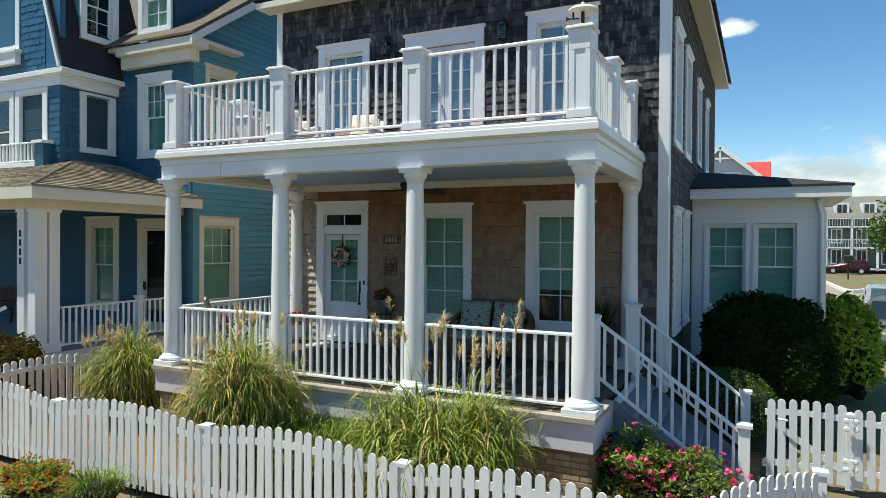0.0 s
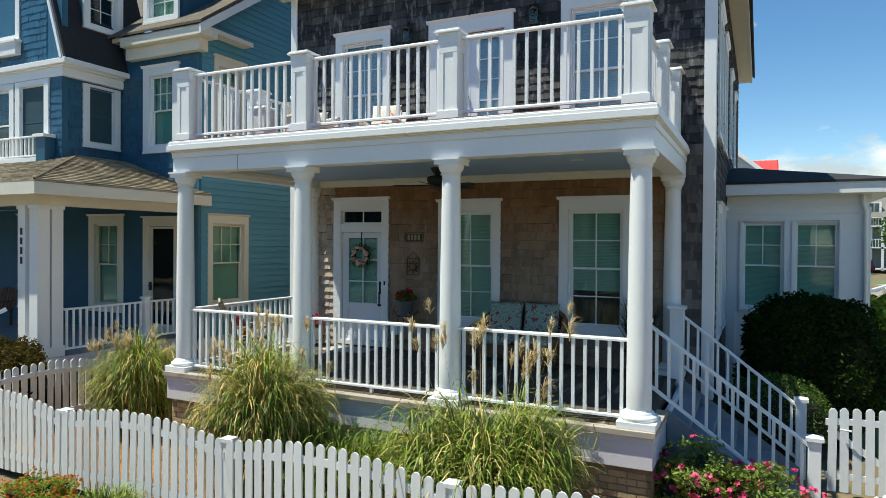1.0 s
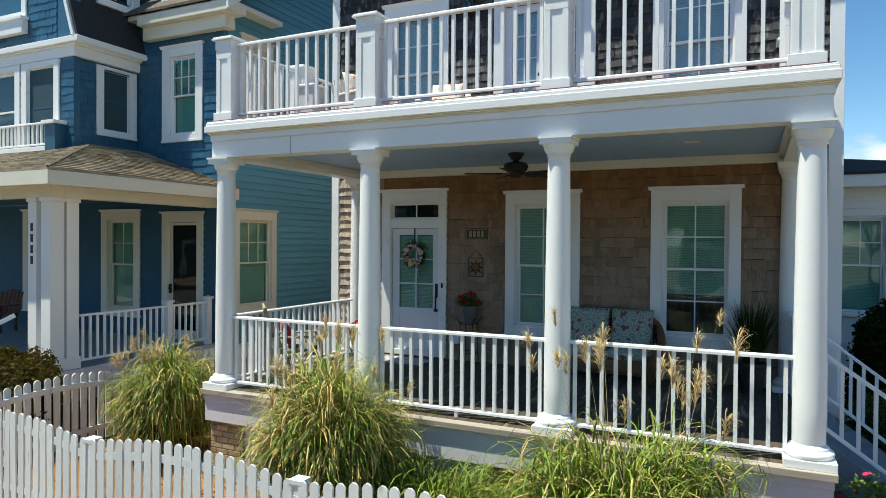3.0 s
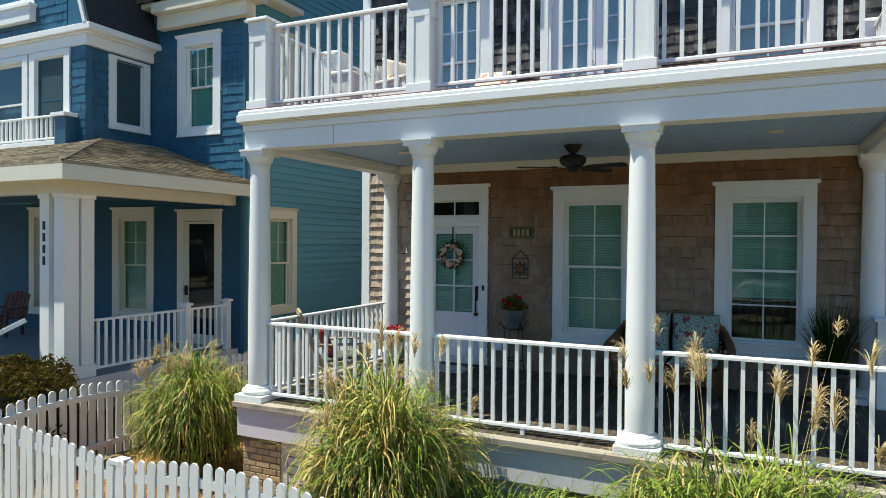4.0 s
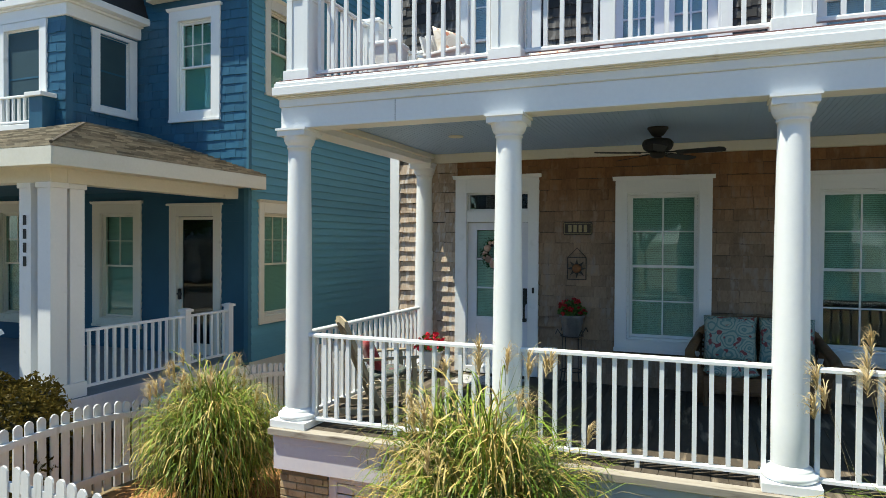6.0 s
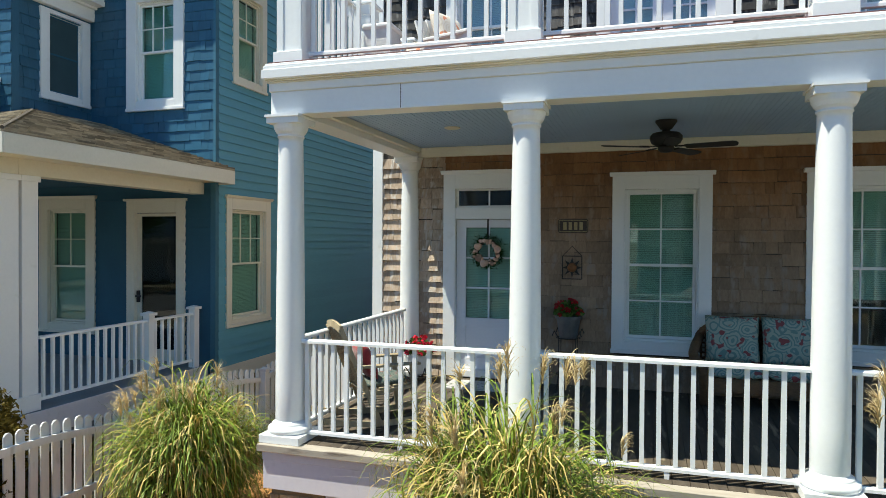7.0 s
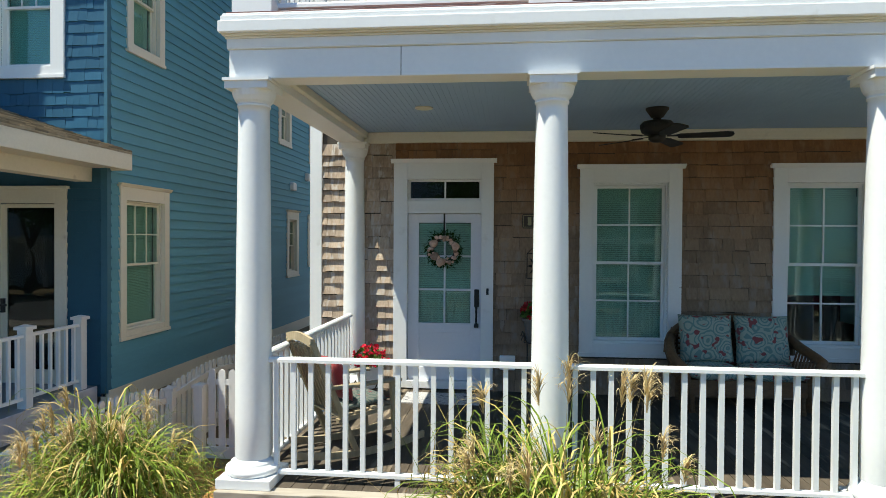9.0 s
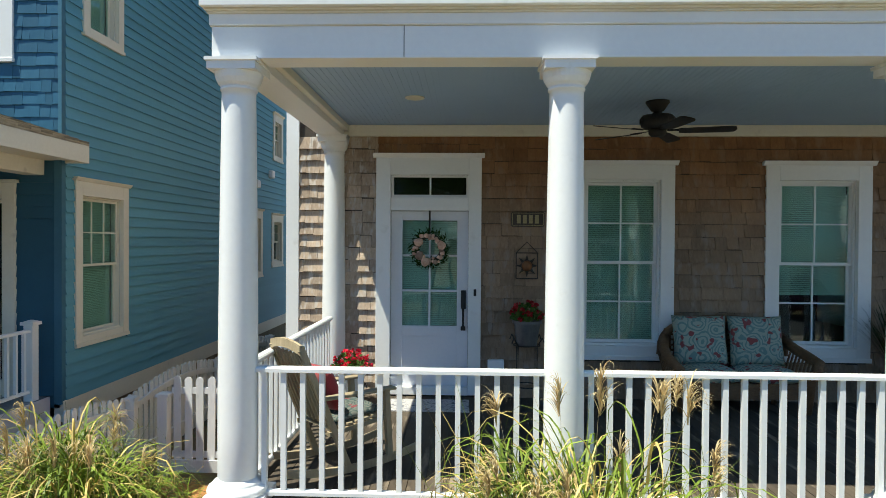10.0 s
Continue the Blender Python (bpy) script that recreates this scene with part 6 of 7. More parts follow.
plain_house(-14.0, -19.0, 9.0, GREYWALL, ROOFGREY, "grey gabled stand-in house across the street")
plain_house(-2.0, -20.0, 8.5, GREENWALL, ROOFGREY, "grey-green gabled stand-in house across the street")
plain_house(9.5, -19.0, 9.0, WHITE, ROOFGREY, "white gabled house across the street")
# western houses added unseen, so the storm door reflects something dark
plain_house(-27.0, -19.0, 9.0, GREENWALL, ROOFGREY, "grey-green gabled stand-in house across the street")
plain_house(-40.5, -20.0, 9.5, GREYWALL, ROOFGREY, "grey gabled stand-in house across the street")
plain_house(-54.0, -19.0, 9.0, GREENWALL, ROOFGREY, "grey-green gabled stand-in house across the street")
# trees out of view, added for darker reflections in the glass
for i, (x, y) in enumerate(((-20.5, -15.0), (-8.0, -16.0), (3.7, -16.5), (-33.5, -14.0), (-44.0, -13.0), (-49.0, -15.0), (-38.5, -13.5))):
    tree((x, y, 0), 7.5, 3.0, 40 + i, "leafy green tree added across the street for reflections")
car((-3.2, -9.4, -0.03), 90, DARKCAR, "dark grey hatchback parked at the far kerb")
car((5.5, -9.4, -0.03), 90, WINE, "wine-red car parked at the far kerb")

# ---------------------------------------------------------------- porch things
WICKER = surface("brown_wicker", (0.10, 0.05, 0.022), (0.22, 0.115, 0.05), rough=0.7, scale=20, fine=140, bump=0.8, stretch=(1, 1, 2.5))
TEAK = surface("weathered_teak", (0.27, 0.21, 0.125), (0.47, 0.385, 0.25), rough=0.75, scale=6, fine=50, bump=0.3, stretch=(1, 1, 0.2), vary=0.12)
MAROON = surface("red_cloth", (0.25, 0.02, 0.025), (0.36, 0.04, 0.045), rough=0.9, scale=8, fine=120, bump=0.3, sheen=0.3)
ZINC = surface("galvanised_zinc", (0.10, 0.11, 0.12), (0.17, 0.18, 0.19), rough=0.45, scale=10, fine=60, bump=0.1, metal=0.6)
BRASS = surface("aged_brass", (0.30, 0.24, 0.13), (0.45, 0.37, 0.2), rough=0.45, scale=20, fine=80, metal=0.7)
PLAQUE = surface("dark_plaque", (0.035, 0.025, 0.018), (0.06, 0.04, 0.03), rough=0.5)
RUST = surface("rusty_copper", (0.16, 0.065, 0.025), (0.34, 0.15, 0.06), rough=0.6, scale=15, fine=60, bump=0.3, metal=0.5)
IRON = surface("dark_iron", (0.03, 0.025, 0.022), (0.07, 0.055, 0.045), rough=0.6, scale=15, fine=60, metal=0.4)
SHELL = surface("sea_shell", (0.34, 0.17, 0.11), (0.66, 0.46, 0.36), rough=0.5, scale=25, fine=90, bump=0.4, vary=0.5)
WHITEWICKER = surface("white_wicker", (0.68, 0.67, 0.64), (0.80, 0.79, 0.76), rough=0.7, scale=20, fine=120, bump=0.7)


def cloth_print(name, ground, curl, spot, scale=7.0):
    """A printed cloth: rings and curls on a pale ground, scattered red leaves."""
    m = bpy.data.materials.new(name)
    m.use_nodes = True
    n, l = m.node_tree.nodes, m.node_tree.links
    b = n["Principled BSDF"]
    tc = n.new("ShaderNodeTexCoord")
    ns = n.new("ShaderNodeTexNoise")
    ns.inputs["Scale"].default_value = scale * 0.8
    mixv = n.new("ShaderNodeMix")
    mixv.data_type = "VECTOR"
    mixv.inputs[0].default_value = 0.10
    l.new(tc.outputs["Object"], ns.inputs["Vector"])
    l.new(tc.outputs["Object"], mixv.inputs[4])
    l.new(ns.outputs["Color"], mixv.inputs[5])
    vo = n.new("ShaderNodeTexVoronoi")
    vo.inputs["Scale"].default_value = scale
    l.new(mixv.outputs[1], vo.inputs["Vector"])
    wave = n.new("ShaderNodeMath")
    wave.operation = "MULTIPLY"
    wave.inputs[1].default_value = 34
    l.new(vo.outputs["Distance"], wave.inputs[0])
    sn = n.new("ShaderNodeMath")
    sn.operation = "SINE"
    l.new(wave.outputs[0], sn.inputs[0])
    r1 = n.new("ShaderNodeMapRange")
    r1.inputs["From Min"].default_value, r1.inputs["From Max"].default_value = 0.1, 0.5
    l.new(sn.outputs[0], r1.inputs["Value"])
    m1 = n.new("ShaderNodeMix")
    m1.data_type = "RGBA"
    m1.inputs[6].default_value, m1.inputs[7].default_value = (*ground, 1), (*curl, 1)
    l.new(r1.outputs[0], m1.inputs[0])
    n2 = n.new("ShaderNodeTexNoise")
    n2.inputs["Scale"].default_value, n2.inputs["Detail"].default_value = scale * 1.7, 1
    l.new(tc.outputs["Object"], n2.inputs["Vector"])
    r2 = n.new("ShaderNodeMapRange")
    r2.inputs["From Min"].default_value, r2.inputs["From Max"].default_value = 0.62, 0.65
    l.new(n2.outputs["Fac"], r2.inputs["Value"])
    m2 = n.new("ShaderNodeMix")
    m2.data_type = "RGBA"
    m2.inputs[7].default_value = (*spot, 1)
    l.new(r2.outputs[0], m2.inputs[0])
    l.new(m1.outputs[2], m2.inputs[6])
    l.new(m2.outputs[2], b.inputs["Base Color"])
    b.inputs["Roughness"].default_value = 0.9
    weave = n.new("ShaderNodeTexNoise")
    weave.inputs["Scale"].default_value = 260
    bp = n.new("ShaderNodeBump")
    bp.inputs["Strength"].default_value, bp.inputs["Distance"].default_value = 0.3, 0.004
    l.new(tc.outputs["Object"], weave.inputs["Vector"])
    l.new(weave.outputs["Fac"], bp.inputs["Height"])
    l.new(bp.outputs[0], b.inputs["Normal"])
    return m


PAISLEY = cloth_print("paisley_cloth", (0.36, 0.41, 0.34), (0.16, 0.27, 0.255), (0.27, 0.07, 0.07), 6.5)
DARKPRINT = cloth_print("dark_print_cloth", (0.13, 0.14, 0.12), (0.045, 0.075, 0.07), (0.20, 0.04, 0.05), 7.0)
CORAL = cloth_print("coral_print_cloth", (0.78, 0.70, 0.60), (0.72, 0.62, 0.50), (0.72, 0.28, 0.16), 6.0)


def cushion(w, d, h, sag=0.25):
    """A stuffed cushion, w across (x), d deep (y), h thick (z), with pinched edges."""
    bm = bmesh.new()
    n = 14
    for s in (1, -1):
        grid = []
        for i in range(n + 1):
            row = []
            for j in range(n + 1):
                u, v = 2 * i / n - 1, 2 * j / n - 1
                t = (max(0.0, 1 - abs(u) ** 3.2) * max(0.0, 1 - abs(v) ** 3.2)) ** 0.42
                k = 1 - 0.05 * (1 - abs(u * v)) * (abs(u) ** 6 + abs(v) ** 6)
                wob = 0.06 * noise.noise(Vector((u * 2 + w * 9, v * 2, s)))
                row.append(bm.verts.new((u * w / 2 * k, v * d / 2 * k, s * h / 2 * (t + wob * t))))
            grid.append(row)
        for i in range(n):
            for j in range(n):
                q = (grid[i][j], grid[i + 1][j], grid[i + 1][j + 1], grid[i][j + 1])
                bm.faces.new(q if s > 0 else q[::-1])
    bmesh.ops.remove_doubles(bm, verts=bm.verts, dist=0.0005)
    return bm


def turned(bm, m):
    bmesh.ops.transform(bm, matrix=m, verts=bm.verts)
    return bm


# wicker settee with printed cushions
def settee():
    g = thing("settee", (-4.28, 10.62, FLOOR), "brown wicker settee with paisley cushions against the wall", "settee")
    bm = boxes((-0.62, 0.62, -0.28, 0.34, 0.28, 0.36), bevel=0.01)
    part("seat", bm, WICKER, g, at=False)
    for x in (-0.58, 0.58):
        for y in (-0.26, 0.34):
            bm = bmesh.new()
            rod(bm, [(x, y, 0), (x, y, 0.34)], 0.03, 8)
            part("leg", bm, WICKER, g, at=False)
    bm = bmesh.new()
    rod(bm, [(0.70 * math.cos(math.pi * (1 - i / 20)), 0.36, 0.55 + 0.42 * abs(math.sin(math.pi * i / 20)) ** 0.6) for i in range(21)], 0.045, 8)
    back = part("backrest", bm, WICKER, g, at=False)
    bm = bmesh.new()
    for i in range(27):
        x = -0.64 + i * 1.28 / 26
        top = 0.55 + 0.42 * max(0.0, 1 - (x / 0.70) ** 2) ** 0.3
        rod(bm, [(x, 0.36, 0.3), (x, 0.37, top)], 0.012, 5)
    for i in range(9):
        z = 0.36 + i * 0.06
        rod(bm, [(-0.66, 0.36, z), (0.66, 0.36, z)], 0.012, 5)
    part("weave", bm, WICKER, back, at=False)
    for s in (-1, 1):
        bm = bmesh.new()
        rod(bm, [(s * 0.66, 0.34, 0.74), (s * 0.72, 0.16, 0.66), (s * 0.76, -0.1, 0.60), (s * 0.76, -0.28, 0.57), (s * 0.70, -0.34, 0.50), (s * 0.66, -0.30, 0.40), (s * 0.64, -0.26, 0.05)], 0.055, 10)
        arm = part("arm", bm, WICKER, g, smooth=True, at=False)
        bm = bmesh.new()
        for i in range(8):
            y = -0.22 + i * 0.075
            rod(bm, [(s * 0.66, y, 0.3), (s * 0.74, y, 0.60)], 0.012, 5)
        part("weave", bm, WICKER, arm, at=False)
    bm = boxes((-0.62, 0.62, -0.30, -0.27, 0.20, 0.36))
    part("apron", bm, WICKER, g, at=False)
    for x in (-0.31, 0.31):
        part("seat_cushion", turned(cushion(0.60, 0.62, 0.16), pose(x, -0.03, 0.42)), PAISLEY, g, "pale teal paisley seat cushion", True, False)
        part("back_cushion", turned(cushion(0.60, 0.56, 0.20), pose(x, 0.20, 0.74, 76, 0, 0)), PAISLEY, g, "pale teal paisley back cushion", True, False)


settee()


# teak rocking chair by the left rail
def rocker():
    g = thing("rocking_chair", (-8.22, 8.74, FLOOR), "weathered teak slatted rocking chair with cushions", "rocking chair", rz=132)
    g.scale = (0.93, 0.93, 0.93)
    lean = 0.40
    def back_pt(h):
        return Vector((0, 0.27 + math.sin(lean) * h, 0.42 + math.cos(lean) * h))
    for s in (-1, 1):
        bm = bmesh.new()
        pts = [(s * 0.29, -0.62 + 1.35 * t, 0.04 + 0.55 * (t - 0.45) ** 2 * 0.55) for t in (0, 0.15, 0.3, 0.45, 0.6, 0.75, 0.9, 1.0)]
        rings = [[bm.verts.new((p[0] + dx, p[1], p[2] + dz)) for dx, dz in ((-0.018, -0.03), (0.018, -0.03), (0.018, 0.03), (-0.018, 0.03))] for p in pts]
        for r0, r1 in zip(rings, rings[1:]):
            for i in range(4):
                bm.faces.new((r0[i], r0[(i + 1) % 4], r1[(i + 1) % 4], r1[i]))
        bm.faces.new(rings[0][::-1])
        bm.faces.new(rings[-1])
        bmesh.ops.recalc_face_normals(bm, faces=bm.faces)
        part("rocker", bm, TEAK, g, at=False)
        for name, a, b in (("back_post", back_pt(-0.42) + Vector((s * 0.28, 0, 0)), back_pt(0.72) + Vector((s * 0.26, 0, 0))), ("front_leg", Vector((s * 0.29, -0.30, 0.06)), Vector((s * 0.29, -0.26, 0.66)))):
            bm = bmesh.new()
            bar(bm, a, b, 0.05, 0.045)
            part(name, bm, TEAK, g, at=False)
        bm = boxes((s * 0.30 - 0.045, s * 0.30 + 0.045, -0.34, 0.40, 0.66, 0.685), bevel=0.006)
        part("armrest", bm, TEAK, g, at=False)
        bm = bmesh.new()
        bar(bm, (s * 0.26, -0.28, 0.42), (s * 0.26, 0.30, 0.36), 0.035, 0.06)
        part("seat_rail", bm, TEAK, g, at=False)
    for i in range(7):
        y = -0.27 + i * 0.083
        bm = boxes((-0.27, 0.27, y, y + 0.06, 0.44 - i * 0.009, 0.462 - i * 0.009), bevel=0.003)
        part("seat_slat", bm, TEAK, g, at=False)
    for i in range(7):
        x = -0.21 + i * 0.07
        bm = bmesh.new()
        bar(bm, back_pt(0.02) + Vector((x, 0, 0)), back_pt(0.67) + Vector((x, 0, 0)), 0.045, 0.016)
        part("back_slat", bm, TEAK, g, at=False)
    bm = bmesh.new()
    k = 8
    for i in range(k):
        xa, xb = -0.28 + 0.56 * i / k, -0.28 + 0.56 * (i + 1) / k
        ha, hb = (0.71 + 0.05 * math.cos(x / 0.28 * 1.5) for x in (xa, xb))
        bar(bm, back_pt(ha) + Vector((xa, 0, 0)), back_pt(hb) + Vector((xb, 0, 0)), 0.075, 0.03)
    part("head_rail", bm, TEAK, g, at=False)
    part("seat_cushion", turned(cushion(0.5, 0.52, 0.09), pose(0, -0.01, 0.47, -5)), DARKPRINT, g, "dark printed seat pad", True, False)
    part("pillow", turned(cushion(0.42, 0.42, 0.15), pose(0, 0.20, 0.70, 68)), MAROON, g, "dark red throw pillow", True, False)


rocker()


def flower_pot(loc, pot_r, pot_h, material, bloom, label, n=34, wide=0.22, name="flower_pot"):
    g = thing(name, loc, label, "flower pot")
    bm = bmesh.new()
    lathe(bm, [(pot_r * 0.72, 0), (pot_r * 0.98, pot_h * 0.88), (pot_r * 1.08, pot_h * 0.88), (pot_r * 1.08, pot_h), (pot_r * 0.95, pot_h), (pot_r * 0.9, pot_h * 0.9)], 0, 0, 24)
    part("pot", bm, material, g, smooth=False, at=False)
    rnd = random.Random(round(loc[0] * 100))
    verts, faces = [], []
    for _ in range(420):
        d = Vector((rnd.gauss(0, 1), rnd.gauss(0, 1), abs(rnd.gauss(0, 0.8)))).normalized() * wide * rnd.uniform(0.3, 1)
        p = d + Vector((0, 0, pot_h + 0.01))
        q = Euler((rnd.uniform(0, 6.3), rnd.uniform(0, 6.3), 0)).to_matrix()
        s, k = 0.03, len(verts)
        verts += [p + q @ Vector(c) for c in ((0, -s, 0), (s * 0.6, 0, 0), (0, s, 0), (-s * 0.6, 0, 0))]
        faces.append((k, k + 1, k + 2, k + 3))
    raw("leaves", verts, faces, LEAF_MID, g, kind="stuff")
    verts, faces = [], []
    for _ in range(n):
        d = Vector((rnd.gauss(0, 1), rnd.gauss(0, 1), abs(rnd.gauss(0.5, 0.6)))).normalized() * wide
        p = d + Vector((0, 0, pot_h + 0.02))
        for _ in range(8):
            q = Euler((rnd.uniform(-1.2, 1.2), rnd.uniform(-1.2, 1.2), rnd.uniform(0, 6.3))).to_matrix()
            s, k = 0.035, len(verts)
            verts += [p + q @ Vector(c) for c in ((0, 0, 0), (s * 0.6, s * 0.5, s * 0.3), (0, s, s * 0.4), (-s * 0.6, s * 0.5, s * 0.3))]
            faces.append((k, k + 1, k + 2, k + 3))
    raw("flowers", verts, faces, bloom, g, "red flowers", "stuff")
    return g


def pot_stand(loc, h, r):
    g = thing("plant_stand", loc, "dark iron plant stand by the wall", "plant stand")
    for k in range(4):
        a = math.pi / 4 + k * math.pi / 2
        bm = bmesh.new()
        c, s = math.cos(a), math.sin(a)
        rod(bm, [(r * 1.25 * c, r * 1.25 * s, 0), (r * c, r * s, h * 0.3), (r * c, r * s, h), (r * 1.5 * c, r * 1.5 * s, h + 0.1), (r * 1.7 * c, r * 1.7 * s, h + 0.04)], 0.008, 6)
        part("leg", bm, IRON, g, at=False)
    for z in (h * 0.3, h):
        bm = bmesh.new()
        rod(bm, [(r * math.cos(t * math.pi / 8), r * math.sin(t * math.pi / 8), z) for t in range(17)], 0.007, 5)
        part("ring", bm, IRON, g, at=False)
    part("tray", boxes((-r * 0.7, r * 0.7, -r * 0.7, r * 0.7, h - 0.01, h)), IRON, g, at=False)


pot_stand((-6.52, 10.84, FLOOR), 0.66, 0.15)
flower_pot((-6.52, 10.84, FLOOR + 0.66), 0.155, 0.28, ZINC, DARKRED, "galvanised bucket of red flowers on an iron stand", n=26, wide=0.19, name="flower_bucket")
pot_stand((-8.50, 10.70, FLOOR), 0.10, 0.13)
flower_pot((-8.50, 10.70, FLOOR + 0.10), 0.16, 0.26, WHITEWICKER, RED, "whitewashed pot of bright red geraniums beside the door", n=44, wide=0.22)


# tall dark potted grass in the corner
g = thing("potted_plant", (-2.42, 10.72, FLOOR), "tall dark green spiky plant in a pot", "potted plant")
bm = bmesh.new()
lathe(bm, [(0.13, 0), (0.18, 0.34), (0.2, 0.36), (0.2, 0.4), (0.17, 0.4)], 0, 0, 20)
part("pot", bm, BLACK, g, at=False)
rnd = random.Random(77)
verts, faces = [], []
for _ in range(260):
    h = rnd.uniform(0, 6.3)
    blade(rnd, verts, faces, (0.08 * math.cos(h), 0.08 * math.sin(h), 0.38), h, rnd.uniform(0.5, 0.95), abs(rnd.gauss(0.15, 0.2)), rnd.uniform(0.1, 1.1), 0.014)
raw("blades", verts, faces, LEAF, g, kind="stuff")


# ceiling fan
def fan():
    g = thing("ceiling_fan", (-5.38, 9.78, 4.10), "black five-blade ceiling fan under the porch ceiling", "ceiling fan")
    bm = bmesh.new()
    lathe(bm, [(0.045, 0.245), (0.06, 0.25), (0.10, 0.31), (0.112, 0.325), (0.112, 0.341)], 0, 0, 24)
    part("canopy", bm, BLACK, g, smooth=True, at=False)
    bm = bmesh.new()
    lathe(bm, [(0.04, 0.215), (0.04, 0.25)], 0, 0, 12)
    part("downrod", bm, BLACK, g, at=False)
    bm = bmesh.new()
    lathe(bm, [(0.06, 0.07), (0.12, 0.08), (0.15, 0.10), (0.162, 0.13), (0.162, 0.18), (0.14, 0.205), (0.06, 0.222)], 0, 0, 32)
    motor = part("motor", bm, BLACK, g, smooth=True, at=False)
    for k in range(16):
        a = k * math.pi / 8
        part("vent_rib", boxes((0.158, 0.167, -0.006, 0.006, 0.135, 0.175), m=Matrix.Rotation(a, 4, "Z")), BLACK, motor, at=False)
    bm = bmesh.new()
    lathe(bm, [(0.02, 0.0), (0.06, 0.006), (0.082, 0.03), (0.085, 0.07)], 0, 0, 24)
    part("switch_housing", bm, BLACK, g, smooth=True, at=False)
    for k in range(5):
        m = Matrix.Translation((0, 0, 0.055)) @ Matrix.Rotation(radians(72 * k - 12), 4, "Z") @ Matrix.Rotation(radians(-12), 4, "X")
        bm = bmesh.new()
        prism(bm, [(0.20, -0.045), (0.24, -0.058), (0.45, -0.066), (0.66, -0.072), (0.70, -0.055), (0.715, 0.0), (0.70, 0.055), (0.66, 0.072), (0.45, 0.066), (0.24, 0.058), (0.20, 0.045)], "z", -0.004, 0.004)
        b = part("blade", turned(bm, m), BLACK, g, at=False)
        bm = bmesh.new()
        prism(bm, [(0.09, -0.014), (0.18, -0.014), (0.22, -0.04), (0.28, -0.035), (0.28, 0.035), (0.22, 0.04), (0.18, 0.014), (0.09, 0.014)], "z", 0.004, 0.012)
        part("blade_iron", turned(bm, m), BLACK, b, at=False)


fan()


# things on the wall and door
def wreath():
    g = thing("wreath", (-7.648, WALL_Y - 0.02, 2.99), "wreath of sea shells and dark greenery on the front door", "wreath")
    rnd = random.Random(9)
    verts, faces = [], []
    for _ in range(520):
        a = rnd.uniform(0, 6.3)
        r = rnd.gauss(0.175, 0.03)
        hd = a + rnd.gauss(0.5, 0.7)
        p = Vector((r * math.cos(a), rnd.uniform(-0.05, 0.01), r * math.sin(a)))
        d = Vector((math.cos(hd), rnd.uniform(-0.4, 0.2), math.sin(hd))) * rnd.uniform(0.03, 0.055)
        s = Vector((-d.z, 0, d.x)).normalized() * 0.007
        k = len(verts)
        verts += [p - s, p + s, p + d]
        faces.append((k, k + 1, k + 2))
    raw("greenery", verts, faces, LEAF, g, kind="stuff")
    bm = bmesh.new()
    rod(bm, [(0.15 * math.cos(t * math.pi / 12), -0.015, 0.15 * math.sin(t * math.pi / 12)) for t in range(25)], 0.028, 8)
    part("ring", bm, IRON, g, at=False)
    for i in range(46):
        a = i * 2 * math.pi / 46 + rnd.uniform(-0.1, 0.1)
        r = rnd.uniform(0.115, 0.19)
        big = i in (2, 19, 27, 33)
        s = 0.056 if big else rnd.uniform(0.016, 0.032)
        bm = bmesh.new()
        bmesh.ops.create_icosphere(bm, subdivisions=2, radius=1)
        for v in bm.verts:
            ang = math.atan2(v.co.z, v.co.x)
            k = 1 + 0.08 * math.sin(ang * 9)
            v.co = Vector((v.co.x * s * k, v.co.y * s * 0.55, v.co.z * s * k * 0.9))
        turned(bm, pose(r * math.cos(a), -0.055, r * math.sin(a), 0, rnd.uniform(0, 360), 0))
        part("shell", bm, SHELL, g, smooth=True, at=False)
    bm = boxes((-0.011, 0.011, -0.006, 0.004, 0.16, 0.45))
    part("hanger", bm, BLACK, g, "black wreath hanger", at=False)


wreath()

g = thing("wall_plaque", (-6.498, WALL_Y - 0.03, 3.345), "dark plaque with a pale border and pale marks", "plaque")
bm = bmesh.new()
prism(bm, [(-0.195, -0.07), (-0.18, -0.088), (0.18, -0.088), (0.195, -0.07), (0.195, 0.07), (0.18, 0.088), (-0.18, 0.088), (-0.195, 0.07)], "y", -0.012, 0.01)
part("board", bm, PLAQUE, g, at=False)
bm = boxes((-0.18, 0.18, -0.016, -0.012, 0.068, 0.074), (-0.18, 0.18, -0.016, -0.012, -0.074, -0.068), (-0.184, -0.178, -0.016, -0.012, -0.07, 0.07), (0.178, 0.184, -0.016, -0.012, -0.07, 0.07))
part("border", bm, BRASS, g, at=False)
for x in (-0.105, -0.035, 0.035, 0.105):
    part("mark", boxes((x - 0.022, x + 0.022, -0.017, -0.012, -0.05, 0.05)), BRASS, g, "pale bar", at=False)


